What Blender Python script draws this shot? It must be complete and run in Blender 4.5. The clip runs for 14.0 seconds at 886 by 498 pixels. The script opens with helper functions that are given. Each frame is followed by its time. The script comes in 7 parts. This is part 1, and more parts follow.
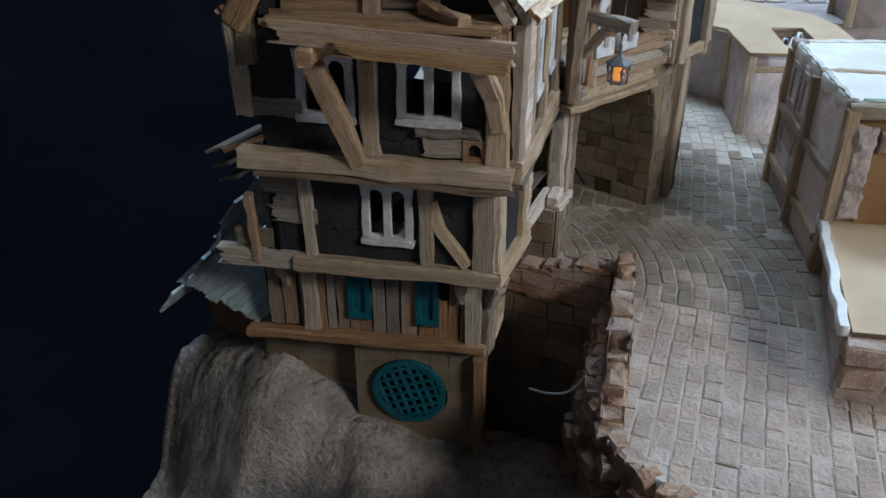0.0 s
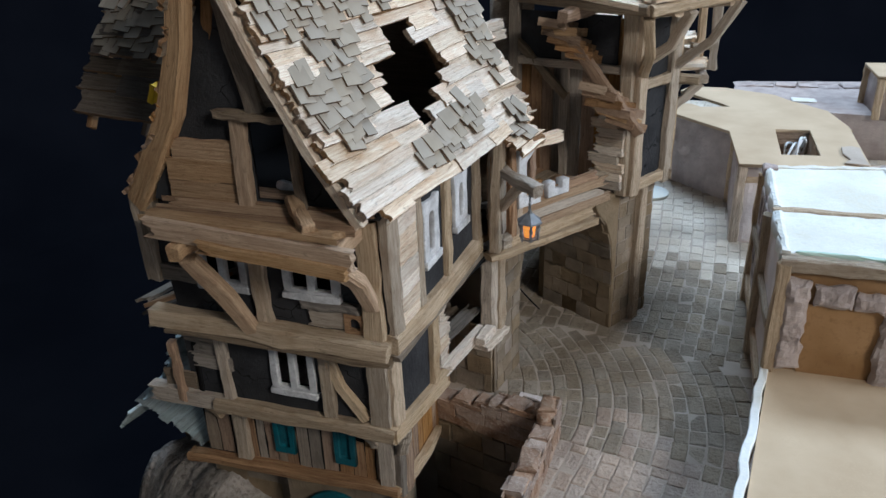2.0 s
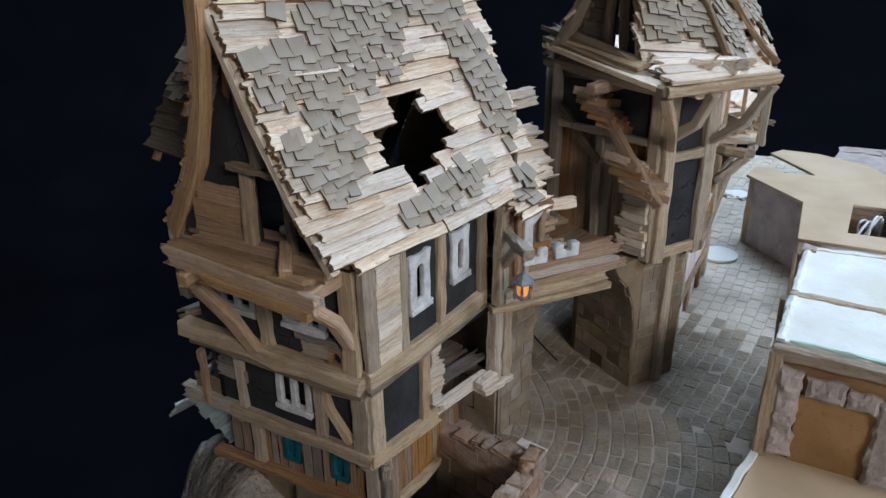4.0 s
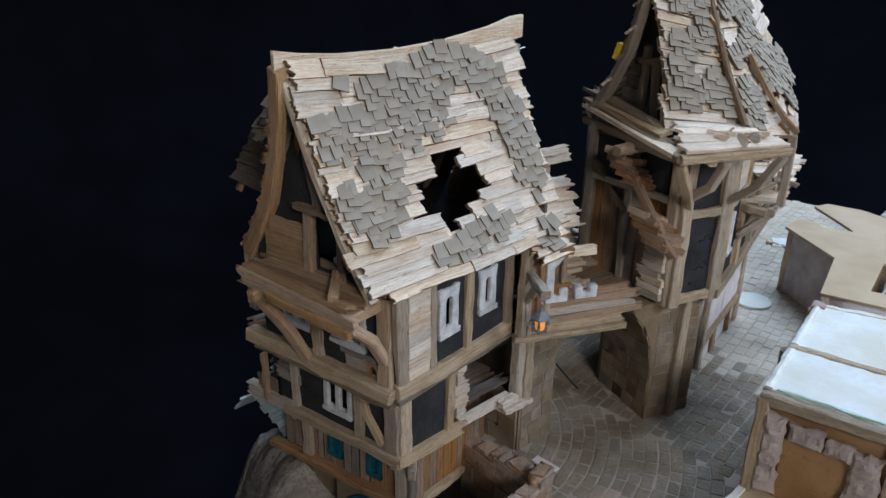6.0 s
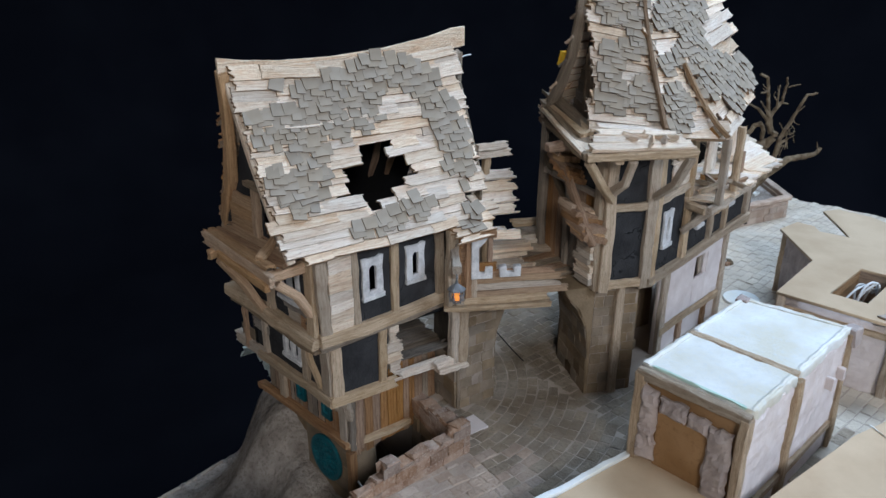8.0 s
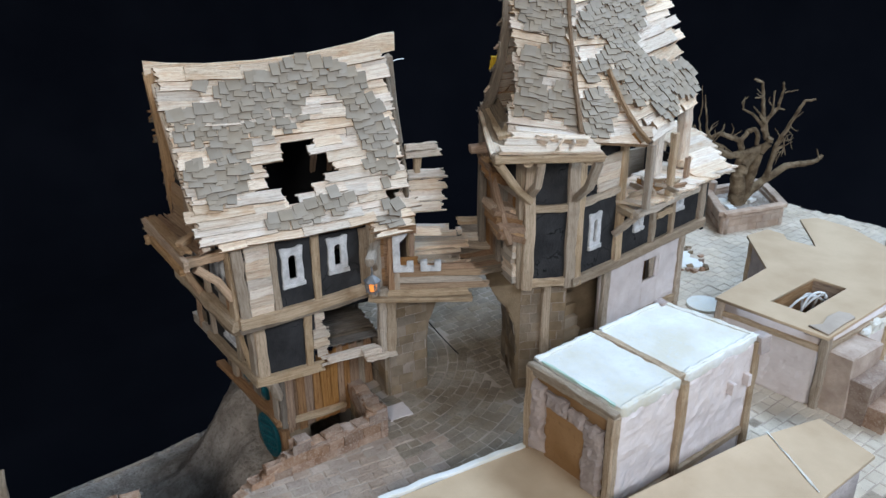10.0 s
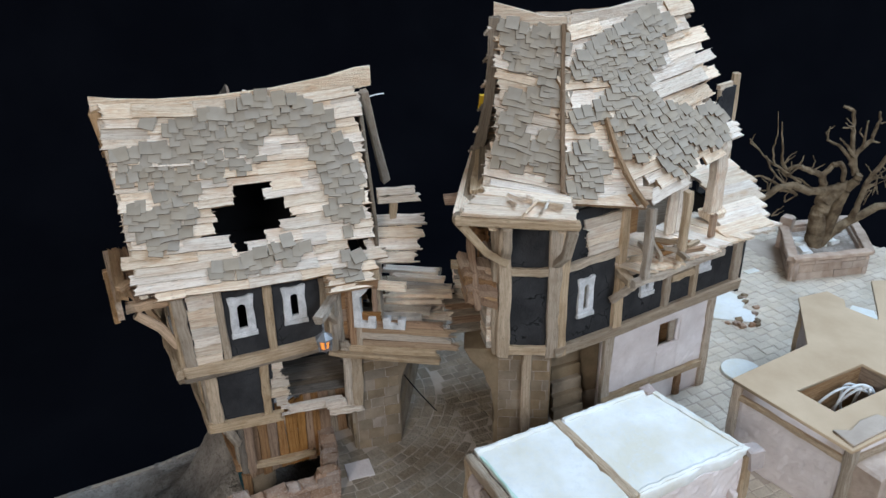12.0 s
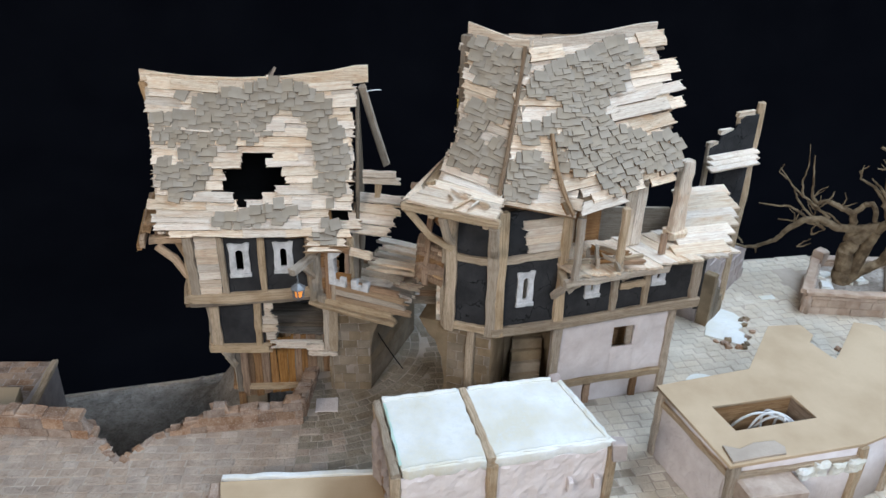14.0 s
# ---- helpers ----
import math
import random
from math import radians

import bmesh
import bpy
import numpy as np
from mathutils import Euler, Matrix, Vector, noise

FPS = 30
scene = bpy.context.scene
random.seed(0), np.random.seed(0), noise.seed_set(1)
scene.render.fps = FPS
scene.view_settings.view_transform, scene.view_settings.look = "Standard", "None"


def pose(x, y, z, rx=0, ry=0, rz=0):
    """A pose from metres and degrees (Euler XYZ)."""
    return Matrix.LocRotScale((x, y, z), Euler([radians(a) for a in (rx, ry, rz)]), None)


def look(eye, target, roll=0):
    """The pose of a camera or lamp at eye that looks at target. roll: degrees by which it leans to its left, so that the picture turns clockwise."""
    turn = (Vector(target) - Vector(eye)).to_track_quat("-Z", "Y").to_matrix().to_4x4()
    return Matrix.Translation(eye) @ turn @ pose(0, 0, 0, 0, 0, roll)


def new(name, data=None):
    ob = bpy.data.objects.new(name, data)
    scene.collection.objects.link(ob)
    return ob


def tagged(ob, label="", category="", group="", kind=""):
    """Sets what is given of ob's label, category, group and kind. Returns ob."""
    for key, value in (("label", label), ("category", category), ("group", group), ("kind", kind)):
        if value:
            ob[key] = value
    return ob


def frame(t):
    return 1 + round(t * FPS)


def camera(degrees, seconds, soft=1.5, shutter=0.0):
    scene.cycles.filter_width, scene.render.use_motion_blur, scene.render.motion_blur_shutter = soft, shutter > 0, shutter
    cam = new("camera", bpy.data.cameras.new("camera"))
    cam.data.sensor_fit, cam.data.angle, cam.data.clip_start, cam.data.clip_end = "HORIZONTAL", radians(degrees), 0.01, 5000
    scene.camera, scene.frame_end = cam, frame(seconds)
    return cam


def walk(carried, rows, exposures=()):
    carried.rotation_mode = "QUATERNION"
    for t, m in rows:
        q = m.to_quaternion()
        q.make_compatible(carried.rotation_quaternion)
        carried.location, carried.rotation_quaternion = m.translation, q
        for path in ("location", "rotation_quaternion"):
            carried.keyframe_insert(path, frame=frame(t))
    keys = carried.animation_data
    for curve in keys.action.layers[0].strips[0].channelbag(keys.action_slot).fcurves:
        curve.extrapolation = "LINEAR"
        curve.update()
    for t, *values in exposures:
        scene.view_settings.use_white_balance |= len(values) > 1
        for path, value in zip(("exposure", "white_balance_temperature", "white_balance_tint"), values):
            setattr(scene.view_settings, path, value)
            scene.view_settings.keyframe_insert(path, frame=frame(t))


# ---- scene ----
cam = camera(59.2, 14.0)
METRES, EYE, TILT, LEAN, TURN = 1.0, 0.237, -28.0, 0.0, 21.0
ROWS = [
    (0.0, 0.0, 0.0, 0.0, 0.0, 0.0, -0.0),
    (0.5, 0.0342, -0.0204, 0.0056, 2.97, 0.1, -0.76),
    (1.0, 0.0682, -0.0303, 0.0169, 4.72, 0.84, -1.33),
    (1.5, 0.0845, -0.0295, 0.0371, 6.1, 2.09, -1.86),
    (2.0, 0.0943, -0.0109, 0.0631, 6.82, 2.25, -1.56),
    (2.5, 0.0882, 0.0067, 0.0776, 6.82, 2.29, -2.02),
    (3.0, 0.0951, 0.0065, 0.087, 7.12, 2.72, -2.24),
    (3.5, 0.1344, -0.0107, 0.0865, 12.1, 2.81, -5.0),
    (6.0, 0.2183, -0.0902, 0.1, 22.11, 2.81, -12.54),
    (6.5, 0.2175, -0.0892, 0.1048, 19.98, 2.61, -11.49),
    (7.0, 0.2637, -0.0886, 0.1105, 22.94, 2.06, -13.09),
    (7.5, 0.33, -0.0927, 0.1181, 28.35, 0.77, -14.86),
    (10.0, 0.5009, -0.0553, 0.1579, 38.57, -2.19, -17.83),
    (10.5, 0.5057, -0.001, 0.1881, 41.04, -3.46, -18.49),
    (11.0, 0.5168, 0.0337, 0.22, 44.29, -4.79, -19.73),
    (11.5, 0.5183, 0.051, 0.2421, 47.12, -6.15, -21.07),
    (12.0, 0.5266, 0.0582, 0.2589, 48.98, -7.95, -21.03),
    (12.5, 0.5668, 0.0651, 0.2881, 52.46, -9.56, -22.7),
    (13.0, 0.6068, 0.0743, 0.311, 56.42, -11.78, -24.52),
    (13.5, 0.6416, 0.0932, 0.3268, 60.62, -13.76, -26.28),
    (14.0, 0.6762, 0.1208, 0.3415, 63.16, -15.27, -26.92),
]
walk(cam, [(t, pose(0, 0, EYE, 0, 0, TURN) @ pose(0, 0, 0, TILT, LEAN, 0) @ pose(METRES * x, METRES * y, METRES * z, 90 + pitch, roll, yaw)) for t, x, y, z, yaw, pitch, roll in ROWS],
     exposures=[(0.0, -0.24, 5160, 4), (0.5, -0.38, 5270, 5), (1.0, -0.10, 5300, 5), (3.5, -0.26, 5330, 6), (6.0, -0.50, 5280, 7), (7.5, -0.46, 5220, 7), (10.0, -0.28, 5330, 6), (11.5, -0.39, 5380, 6), (14.0, -0.32, 5620, 7)])

# ---- world and light ----
world = bpy.data.worlds.new("room_air")
scene.world = world
world.use_nodes = True
world.node_tree.nodes["Background"].inputs[0].default_value = (0.75, 0.85, 1.0, 1)
world.node_tree.nodes["Background"].inputs[1].default_value = 0.014


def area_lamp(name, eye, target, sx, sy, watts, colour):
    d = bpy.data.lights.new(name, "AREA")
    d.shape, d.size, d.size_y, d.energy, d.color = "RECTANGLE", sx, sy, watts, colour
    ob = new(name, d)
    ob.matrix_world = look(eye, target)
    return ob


# unseen sources: a warm window to the south-east and cool tubes under the ceiling to the north
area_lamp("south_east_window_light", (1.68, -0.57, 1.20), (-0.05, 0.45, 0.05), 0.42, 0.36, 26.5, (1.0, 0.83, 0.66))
# wide eastern lamp added as fill to brighten the east faces
area_lamp("east_fill_light", (1.55, 0.98, 1.22), (-0.05, 0.50, 0.08), 0.8, 0.7, 25.5, (0.97, 0.985, 1.0))
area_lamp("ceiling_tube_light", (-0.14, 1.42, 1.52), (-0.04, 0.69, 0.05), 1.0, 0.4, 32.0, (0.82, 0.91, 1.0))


# ---- materials ----
def tree_of(name):
    m = bpy.data.materials.new(name)
    m.use_nodes = True
    nt = m.node_tree
    return m, nt, nt.nodes["Principled BSDF"]


def link(nt, a, b):
    nt.links.new(a, b)


def node(nt, kind, **sets):
    n = nt.nodes.new(kind)
    for k, v in sets.items():
        if k == "operation":
            n.operation = v
        elif k == "data_type":
            n.data_type = v
        elif k == "blend_type":
            n.blend_type = v
        elif k == "attribute_name":
            n.attribute_name = v
        elif k == "feature":
            n.feature = v
    return n


def ramp(nt, fac, c1, c2, lo=0.3, hi=0.7):
    r = node(nt, "ShaderNodeValToRGB")
    r.color_ramp.elements[0].position, r.color_ramp.elements[0].color = lo, (*c1, 1)
    r.color_ramp.elements[1].position, r.color_ramp.elements[1].color = hi, (*c2, 1)
    link(nt, fac, r.inputs[0])
    return r.outputs[0]


def mixc(nt, fac, a, b, blend="MIX"):
    m = node(nt, "ShaderNodeMix", data_type="RGBA", blend_type=blend)
    if isinstance(fac, float):
        m.inputs[0].default_value = fac
    else:
        link(nt, fac, m.inputs[0])
    for sock, v in ((m.inputs[6], a), (m.inputs[7], b)):
        if isinstance(v, tuple):
            sock.default_value = (*v, 1)
        else:
            link(nt, v, sock)
    return m.outputs[2]


def scaled(nt, vec, s):
    v = node(nt, "ShaderNodeVectorMath", operation="MULTIPLY")
    link(nt, vec, v.inputs[0])
    v.inputs[1].default_value = s
    return v.outputs[0]


def noise_tex(nt, vec, scale, detail=3.0, rough=0.55):
    n = node(nt, "ShaderNodeTexNoise")
    n.inputs["Scale"].default_value, n.inputs["Detail"].default_value, n.inputs["Roughness"].default_value = scale, detail, rough
    link(nt, vec, n.inputs["Vector"])
    return n.outputs[0]


def bumped(nt, bsdf, height, strength, dist):
    b = node(nt, "ShaderNodeBump")
    b.inputs["Strength"].default_value, b.inputs["Distance"].default_value = strength, dist
    link(nt, height, b.inputs["Height"])
    link(nt, b.outputs[0], bsdf.inputs["Normal"])


def jitter(nt, colour, amount, island=False):
    """Vary the value a little from piece to piece."""
    src = node(nt, "ShaderNodeNewGeometry").outputs["Random Per Island"] if island else node(nt, "ShaderNodeObjectInfo").outputs["Random"]
    mr = node(nt, "ShaderNodeMapRange")
    link(nt, src, mr.inputs[0])
    mr.inputs[3].default_value, mr.inputs[4].default_value = 1 - amount, 1 + amount
    h = node(nt, "ShaderNodeHueSaturation")
    link(nt, mr.outputs[0], h.inputs["Value"])
    other = node(nt, "ShaderNodeMath", operation="MULTIPLY")
    link(nt, src, other.inputs[0])
    other.inputs[1].default_value = 7.31
    part_ = node(nt, "ShaderNodeMath", operation="FRACT")
    link(nt, other.outputs[0], part_.inputs[0])
    sat = node(nt, "ShaderNodeMapRange")
    link(nt, part_.outputs[0], sat.inputs[0])
    sat.inputs[3].default_value, sat.inputs[4].default_value = 1 - 1.5 * amount, 1 + 1.2 * amount
    link(nt, sat.outputs[0], h.inputs["Saturation"])
    link(nt, colour, h.inputs["Color"])
    return h.outputs[0]


def wood(name, dark, light, stain, rough=0.75, amount=0.16, bump=0.9):
    """Cut wood; the grain runs along the first axis of the pieces' own coordinate g."""
    m, nt, b = tree_of(name)
    g = node(nt, "ShaderNodeAttribute", attribute_name="g").outputs["Vector"]
    grain = noise_tex(nt, scaled(nt, g, (26, 900, 900)), 1.0, 6.0, 0.72)
    fine = noise_tex(nt, scaled(nt, g, (150, 2700, 2700)), 1.0, 3.0, 0.6)
    blot = noise_tex(nt, scaled(nt, g, (55, 130, 130)), 1.0, 3.0, 0.6)
    c = ramp(nt, grain, dark, light, 0.30, 0.58)
    c = mixc(nt, ramp(nt, blot, (0, 0, 0), (0.8, 0.8, 0.8), 0.50, 0.70), c, stain)
    speck = noise_tex(nt, scaled(nt, g, (190, 620, 620)), 1.0, 4.0, 0.7)
    c = mixc(nt, ramp(nt, speck, (0, 0, 0), (0.6, 0.6, 0.6), 0.58, 0.70), c, tuple(0.5 * k for k in dark))
    line = ramp(nt, fine, (0.60, 0.51, 0.42), (1, 1, 1), 0.32, 0.47)
    c = mixc(nt, 0.62, c, line, "MULTIPLY")
    c = jitter(nt, c, amount)
    link(nt, c, b.inputs["Base Color"])
    b.inputs["Roughness"].default_value = rough
    b.inputs["Specular IOR Level"].default_value = 0.25
    mixh = node(nt, "ShaderNodeMath", operation="ADD")
    link(nt, grain, mixh.inputs[0])
    link(nt, fine, mixh.inputs[1])
    bumped(nt, b, mixh.outputs[0], bump, 0.0012)
    return m


def mineral(name, c1, c2, c3, big=40.0, small=420.0, rough=0.9, bump=0.6, dist=0.0010, amount=0.12, island=False, spec=0.2):
    """Stone, plaster, card, foam: two scales of mottling and a fine relief."""
    m, nt, b = tree_of(name)
    co = node(nt, "ShaderNodeTexCoord").outputs["Object"]
    n1, n2 = noise_tex(nt, co, big, 4.0), noise_tex(nt, co, small, 4.0, 0.65)
    c = ramp(nt, n1, c1, c2, 0.35, 0.68)
    c = mixc(nt, ramp(nt, n2, (0, 0, 0), (0.8, 0.8, 0.8), 0.5, 0.75), c, c3)
    if amount:
        c = jitter(nt, c, amount, island)
    link(nt, c, b.inputs["Base Color"])
    b.inputs["Roughness"].default_value = rough
    b.inputs["Specular IOR Level"].default_value = spec
    bumped(nt, b, n2, bump, dist)
    return m


def glowing(name, colour, strength):
    m, nt, b = tree_of(name)
    b.inputs["Base Color"].default_value = (*colour, 1)
    b.inputs["Emission Color"].default_value = (*colour, 1)
    b.inputs["Emission Strength"].default_value = strength
    return m


BALSA = wood("pale_balsa", (0.66, 0.485, 0.345), (0.93, 0.825, 0.68), (0.73, 0.545, 0.385), 0.75, 0.19)
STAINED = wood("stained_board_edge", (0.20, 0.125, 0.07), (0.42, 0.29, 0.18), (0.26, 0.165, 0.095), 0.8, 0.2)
BEAM = wood("tan_beam", (0.365, 0.280, 0.192), (0.60, 0.490, 0.362), (0.40, 0.300, 0.200), 0.75, 0.2)
BROWN = wood("brown_stained_wood", (0.195, 0.103, 0.050), (0.42, 0.255, 0.132), (0.28, 0.155, 0.078), 0.75, 0.2)
WEATHER = wood("weathered_wood", (0.17, 0.135, 0.10), (0.35, 0.285, 0.215), (0.23, 0.18, 0.135), 0.8, 0.26)
OAK = wood("orange_brown_timber", (0.35, 0.205, 0.098), (0.60, 0.41, 0.235), (0.43, 0.265, 0.14), 0.75, 0.2)
# weathered wood with the shade of the west wing and inner floor in its colour
SHADE_WOOD = wood("shaded_weathered_wood", (0.085, 0.066, 0.050), (0.19, 0.155, 0.12), (0.12, 0.095, 0.07), 0.85, 0.25)
MDF = mineral("fibreboard", (0.455, 0.345, 0.225), (0.56, 0.44, 0.30), (0.50, 0.385, 0.255), 22, 900, 0.7, 0.15, 0.0004, 0.03)
BROWNBOARD = mineral("stained_fibreboard", (0.27, 0.155, 0.066), (0.38, 0.235, 0.115), (0.22, 0.125, 0.055), 30, 240, 0.6, 0.15, 0.0004, 0.03)
SLATE = mineral("grey_card_slate", (0.272, 0.234, 0.184), (0.343, 0.300, 0.240), (0.304, 0.264, 0.210), 60, 1500, 0.85, 0.2, 0.0003, 0.09)
SLATE_EDGE = mineral("brown_card_edge", (0.11, 0.075, 0.05), (0.18, 0.13, 0.09), (0.14, 0.10, 0.07), 200, 900, 0.9, 0.2, 0.0003, 0.1)
# near-black for inner surfaces: the darkness indoors is put into the colour
INSIDE_BLACK = mineral("inside_shade_black", (0.006, 0.006, 0.007), (0.011, 0.011, 0.012), (0.008, 0.008, 0.009), 40, 500, 0.9, 0.2, 0.0005, 0.0)
DARK = mineral("dark_clay_panel", (0.024, 0.024, 0.026), (0.046, 0.046, 0.049), (0.033, 0.033, 0.035), 60, 500, 0.85, 0.6, 0.0014, 0.06)


def cracked(m):
    """Hairline drying cracks, wandering, on part of the surface."""
    nt = m.node_tree
    b = nt.nodes["Principled BSDF"]
    co = node(nt, "ShaderNodeTexCoord").outputs["Object"]
    wob = node(nt, "ShaderNodeTexNoise")
    wob.inputs["Scale"].default_value = 120
    link(nt, co, wob.inputs["Vector"])
    mixv = node(nt, "ShaderNodeVectorMath", operation="MULTIPLY_ADD")
    link(nt, wob.outputs["Color"], mixv.inputs[0])
    mixv.inputs[1].default_value = (0.012, 0.012, 0.012)
    link(nt, co, mixv.inputs[2])
    vo = node(nt, "ShaderNodeTexVoronoi", feature="DISTANCE_TO_EDGE")
    vo.inputs["Scale"].default_value = 46
    link(nt, mixv.outputs[0], vo.inputs["Vector"])
    old = b.inputs["Base Color"].links[0].from_socket
    line = ramp(nt, vo.outputs["Distance"], (1, 1, 1), (0, 0, 0), 0.006, 0.022)
    part_of = ramp(nt, noise_tex(nt, co, 30, 2.0), (0, 0, 0), (1, 1, 1), 0.46, 0.56)
    both = mixc(nt, 1.0, line, part_of, "MULTIPLY")
    link(nt, mixc(nt, both, old, (0.006, 0.006, 0.007)), b.inputs["Base Color"])


cracked(DARK)
CLAY = mineral("white_clay", (0.50, 0.50, 0.51), (0.74, 0.74, 0.75), (0.36, 0.36, 0.37), 150, 900, 0.6, 0.5, 0.0008, 0.04)
FOAM = mineral("white_foam", (0.66, 0.64, 0.55), (0.79, 0.81, 0.815), (0.66, 0.68, 0.685), 26, 260, 0.85, 0.5, 0.0012, 0.02)
MINT = mineral("mint_edge", (0.46, 0.63, 0.56), (0.58, 0.73, 0.66), (0.52, 0.67, 0.60), 60, 500, 0.8, 0.2, 0.0004, 0.0)
PLASTER = mineral("pinkish_foam_wall", (0.64, 0.575, 0.56), (0.76, 0.70, 0.69), (0.69, 0.63, 0.61), 60, 350, 0.9, 0.6, 0.0014, 0.05)
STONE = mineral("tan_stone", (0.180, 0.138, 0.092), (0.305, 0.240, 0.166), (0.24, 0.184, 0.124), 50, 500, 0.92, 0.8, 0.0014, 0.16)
BRICK = mineral("dusty_brick", (0.24, 0.15, 0.10), (0.42, 0.31, 0.235), (0.50, 0.42, 0.35), 70, 500, 0.92, 0.8, 0.0013, 0.18)
PALESTONE = mineral("pale_carved_stone", (0.38, 0.32, 0.30), (0.54, 0.47, 0.44), (0.44, 0.38, 0.35), 60, 420, 0.92, 0.9, 0.0016, 0.08)
PLANTER = mineral("dusty_tan_stone", (0.36, 0.27, 0.21), (0.54, 0.44, 0.36), (0.44, 0.345, 0.275), 60, 420, 0.92, 0.8, 0.0014, 0.10)
# browner plaza stones, also darkened in colour for the shade there
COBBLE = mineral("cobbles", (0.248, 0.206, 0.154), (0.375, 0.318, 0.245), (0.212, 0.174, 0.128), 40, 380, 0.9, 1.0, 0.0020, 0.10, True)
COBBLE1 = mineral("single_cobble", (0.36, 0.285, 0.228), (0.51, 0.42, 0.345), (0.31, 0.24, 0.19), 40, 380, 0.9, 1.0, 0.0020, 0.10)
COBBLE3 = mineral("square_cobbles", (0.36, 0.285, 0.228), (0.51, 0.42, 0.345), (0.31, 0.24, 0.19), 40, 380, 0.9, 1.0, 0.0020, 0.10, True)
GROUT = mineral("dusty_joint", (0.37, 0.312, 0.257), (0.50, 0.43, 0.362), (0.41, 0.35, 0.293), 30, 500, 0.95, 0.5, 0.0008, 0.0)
# same stones made paler: the stronger light of the north is in the colour
COBBLE2 = mineral("brightened_cobbles", (0.53, 0.465, 0.375), (0.66, 0.595, 0.495), (0.47, 0.41, 0.33), 30, 480, 0.9, 0.8, 0.0018, 0.06, True)
MORTAR = mineral("pale_mortar", (0.27, 0.22, 0.18), (0.37, 0.31, 0.26), (0.31, 0.26, 0.215), 60, 600, 0.95, 0.6, 0.0008, 0.0)
ROCK = mineral("rough_ground", (0.31, 0.272, 0.235), (0.52, 0.47, 0.42), (0.14, 0.115, 0.092), 60, 300, 0.95, 1.0, 0.0045, 0.0)
TEAL = mineral("teal_paint", (0.012, 0.080, 0.105), (0.018, 0.125, 0.155), (0.02, 0.062, 0.075), 120, 700, 0.5, 0.3, 0.0004, 0.05)
OLD = wood("greyed_brown_batten", (0.20, 0.135, 0.085), (0.36, 0.27, 0.19), (0.25, 0.18, 0.12), 0.8, 0.2)
TILE = wood("bluish_grey_boards", (0.33, 0.40, 0.41), (0.53, 0.61, 0.62), (0.26, 0.28, 0.27))
BARK = mineral("bark", (0.085, 0.058, 0.034), (0.27, 0.21, 0.135), (0.14, 0.10, 0.06), 90, 600, 0.9, 0.9, 0.0012, 0.0)
CLOTH = mineral("black_cloth", (0.0034, 0.0038, 0.0058), (0.0052, 0.0056, 0.0080), (0.0043, 0.0047, 0.0068), 6, 900, 1.0, 0.2, 0.0005, 0.0, False, 0.02)
WALLPAINT = mineral("grey_wall_paint", (0.21, 0.217, 0.225), (0.26, 0.267, 0.275), (0.235, 0.242, 0.25), 3, 300, 0.9, 0.1, 0.0005, 0.0)
METAL = mineral("dull_steel", (0.16, 0.17, 0.18), (0.27, 0.28, 0.30), (0.20, 0.20, 0.22), 200, 900, 0.4, 0.2, 0.0002, 0.0)
METAL.node_tree.nodes["Principled BSDF"].inputs["Metallic"].default_value = 0.25
WIRE = mineral("white_wire", (0.62, 0.64, 0.66), (0.74, 0.76, 0.77), (0.68, 0.70, 0.71), 60, 300, 0.45, 0.05, 0.0002, 0.0)
YELLOW = mineral("yellow_foam_bit", (0.62, 0.40, 0.02), (0.72, 0.48, 0.03), (0.66, 0.43, 0.02), 60, 300, 0.7, 0.1, 0.0002, 0.0)
FLAME = glowing("amber_led", (1.0, 0.33, 0.05), 0.85)

# ---- mesh helpers ----
rng = random.Random(7)
WORLD = {}


def thing(name, at, label, category, group="", kind=""):
    ob = new(name)
    ob.empty_display_size = 0.01
    ob.location = at
    WORLD[ob] = Matrix.Translation(at)
    return tagged(ob, label, category, group, kind)


def mesh_of(name, data, mat):
    verts, faces, grain = data
    me = bpy.data.meshes.new(name)
    me.from_pydata([tuple(v) for v in verts], [], faces)
    if grain is not None:
        a = me.attributes.new("g", "FLOAT_VECTOR", "POINT")
        a.data.foreach_set("vector", [c for g in grain for c in g])
    me.materials.append(mat)
    me.update()
    return me


def place(name, me, parent, m=None, label=""):
    """Link a mesh as one part under its thing; m is its pose in the world."""
    ob = new(name, me)
    m = m or Matrix.Identity(4)
    if parent:
        ob.parent = parent
        ob.matrix_parent_inverse = WORLD[parent].inverted()
    ob.matrix_basis = m
    WORLD[ob] = m
    if label:
        tagged(ob, label)
    return ob


def part(name, data, mat, parent, label=""):
    return place(name, mesh_of(name, data, mat), parent, None, label)


def V(*a):
    return Vector(a)


Z = V(0, 0, 1)


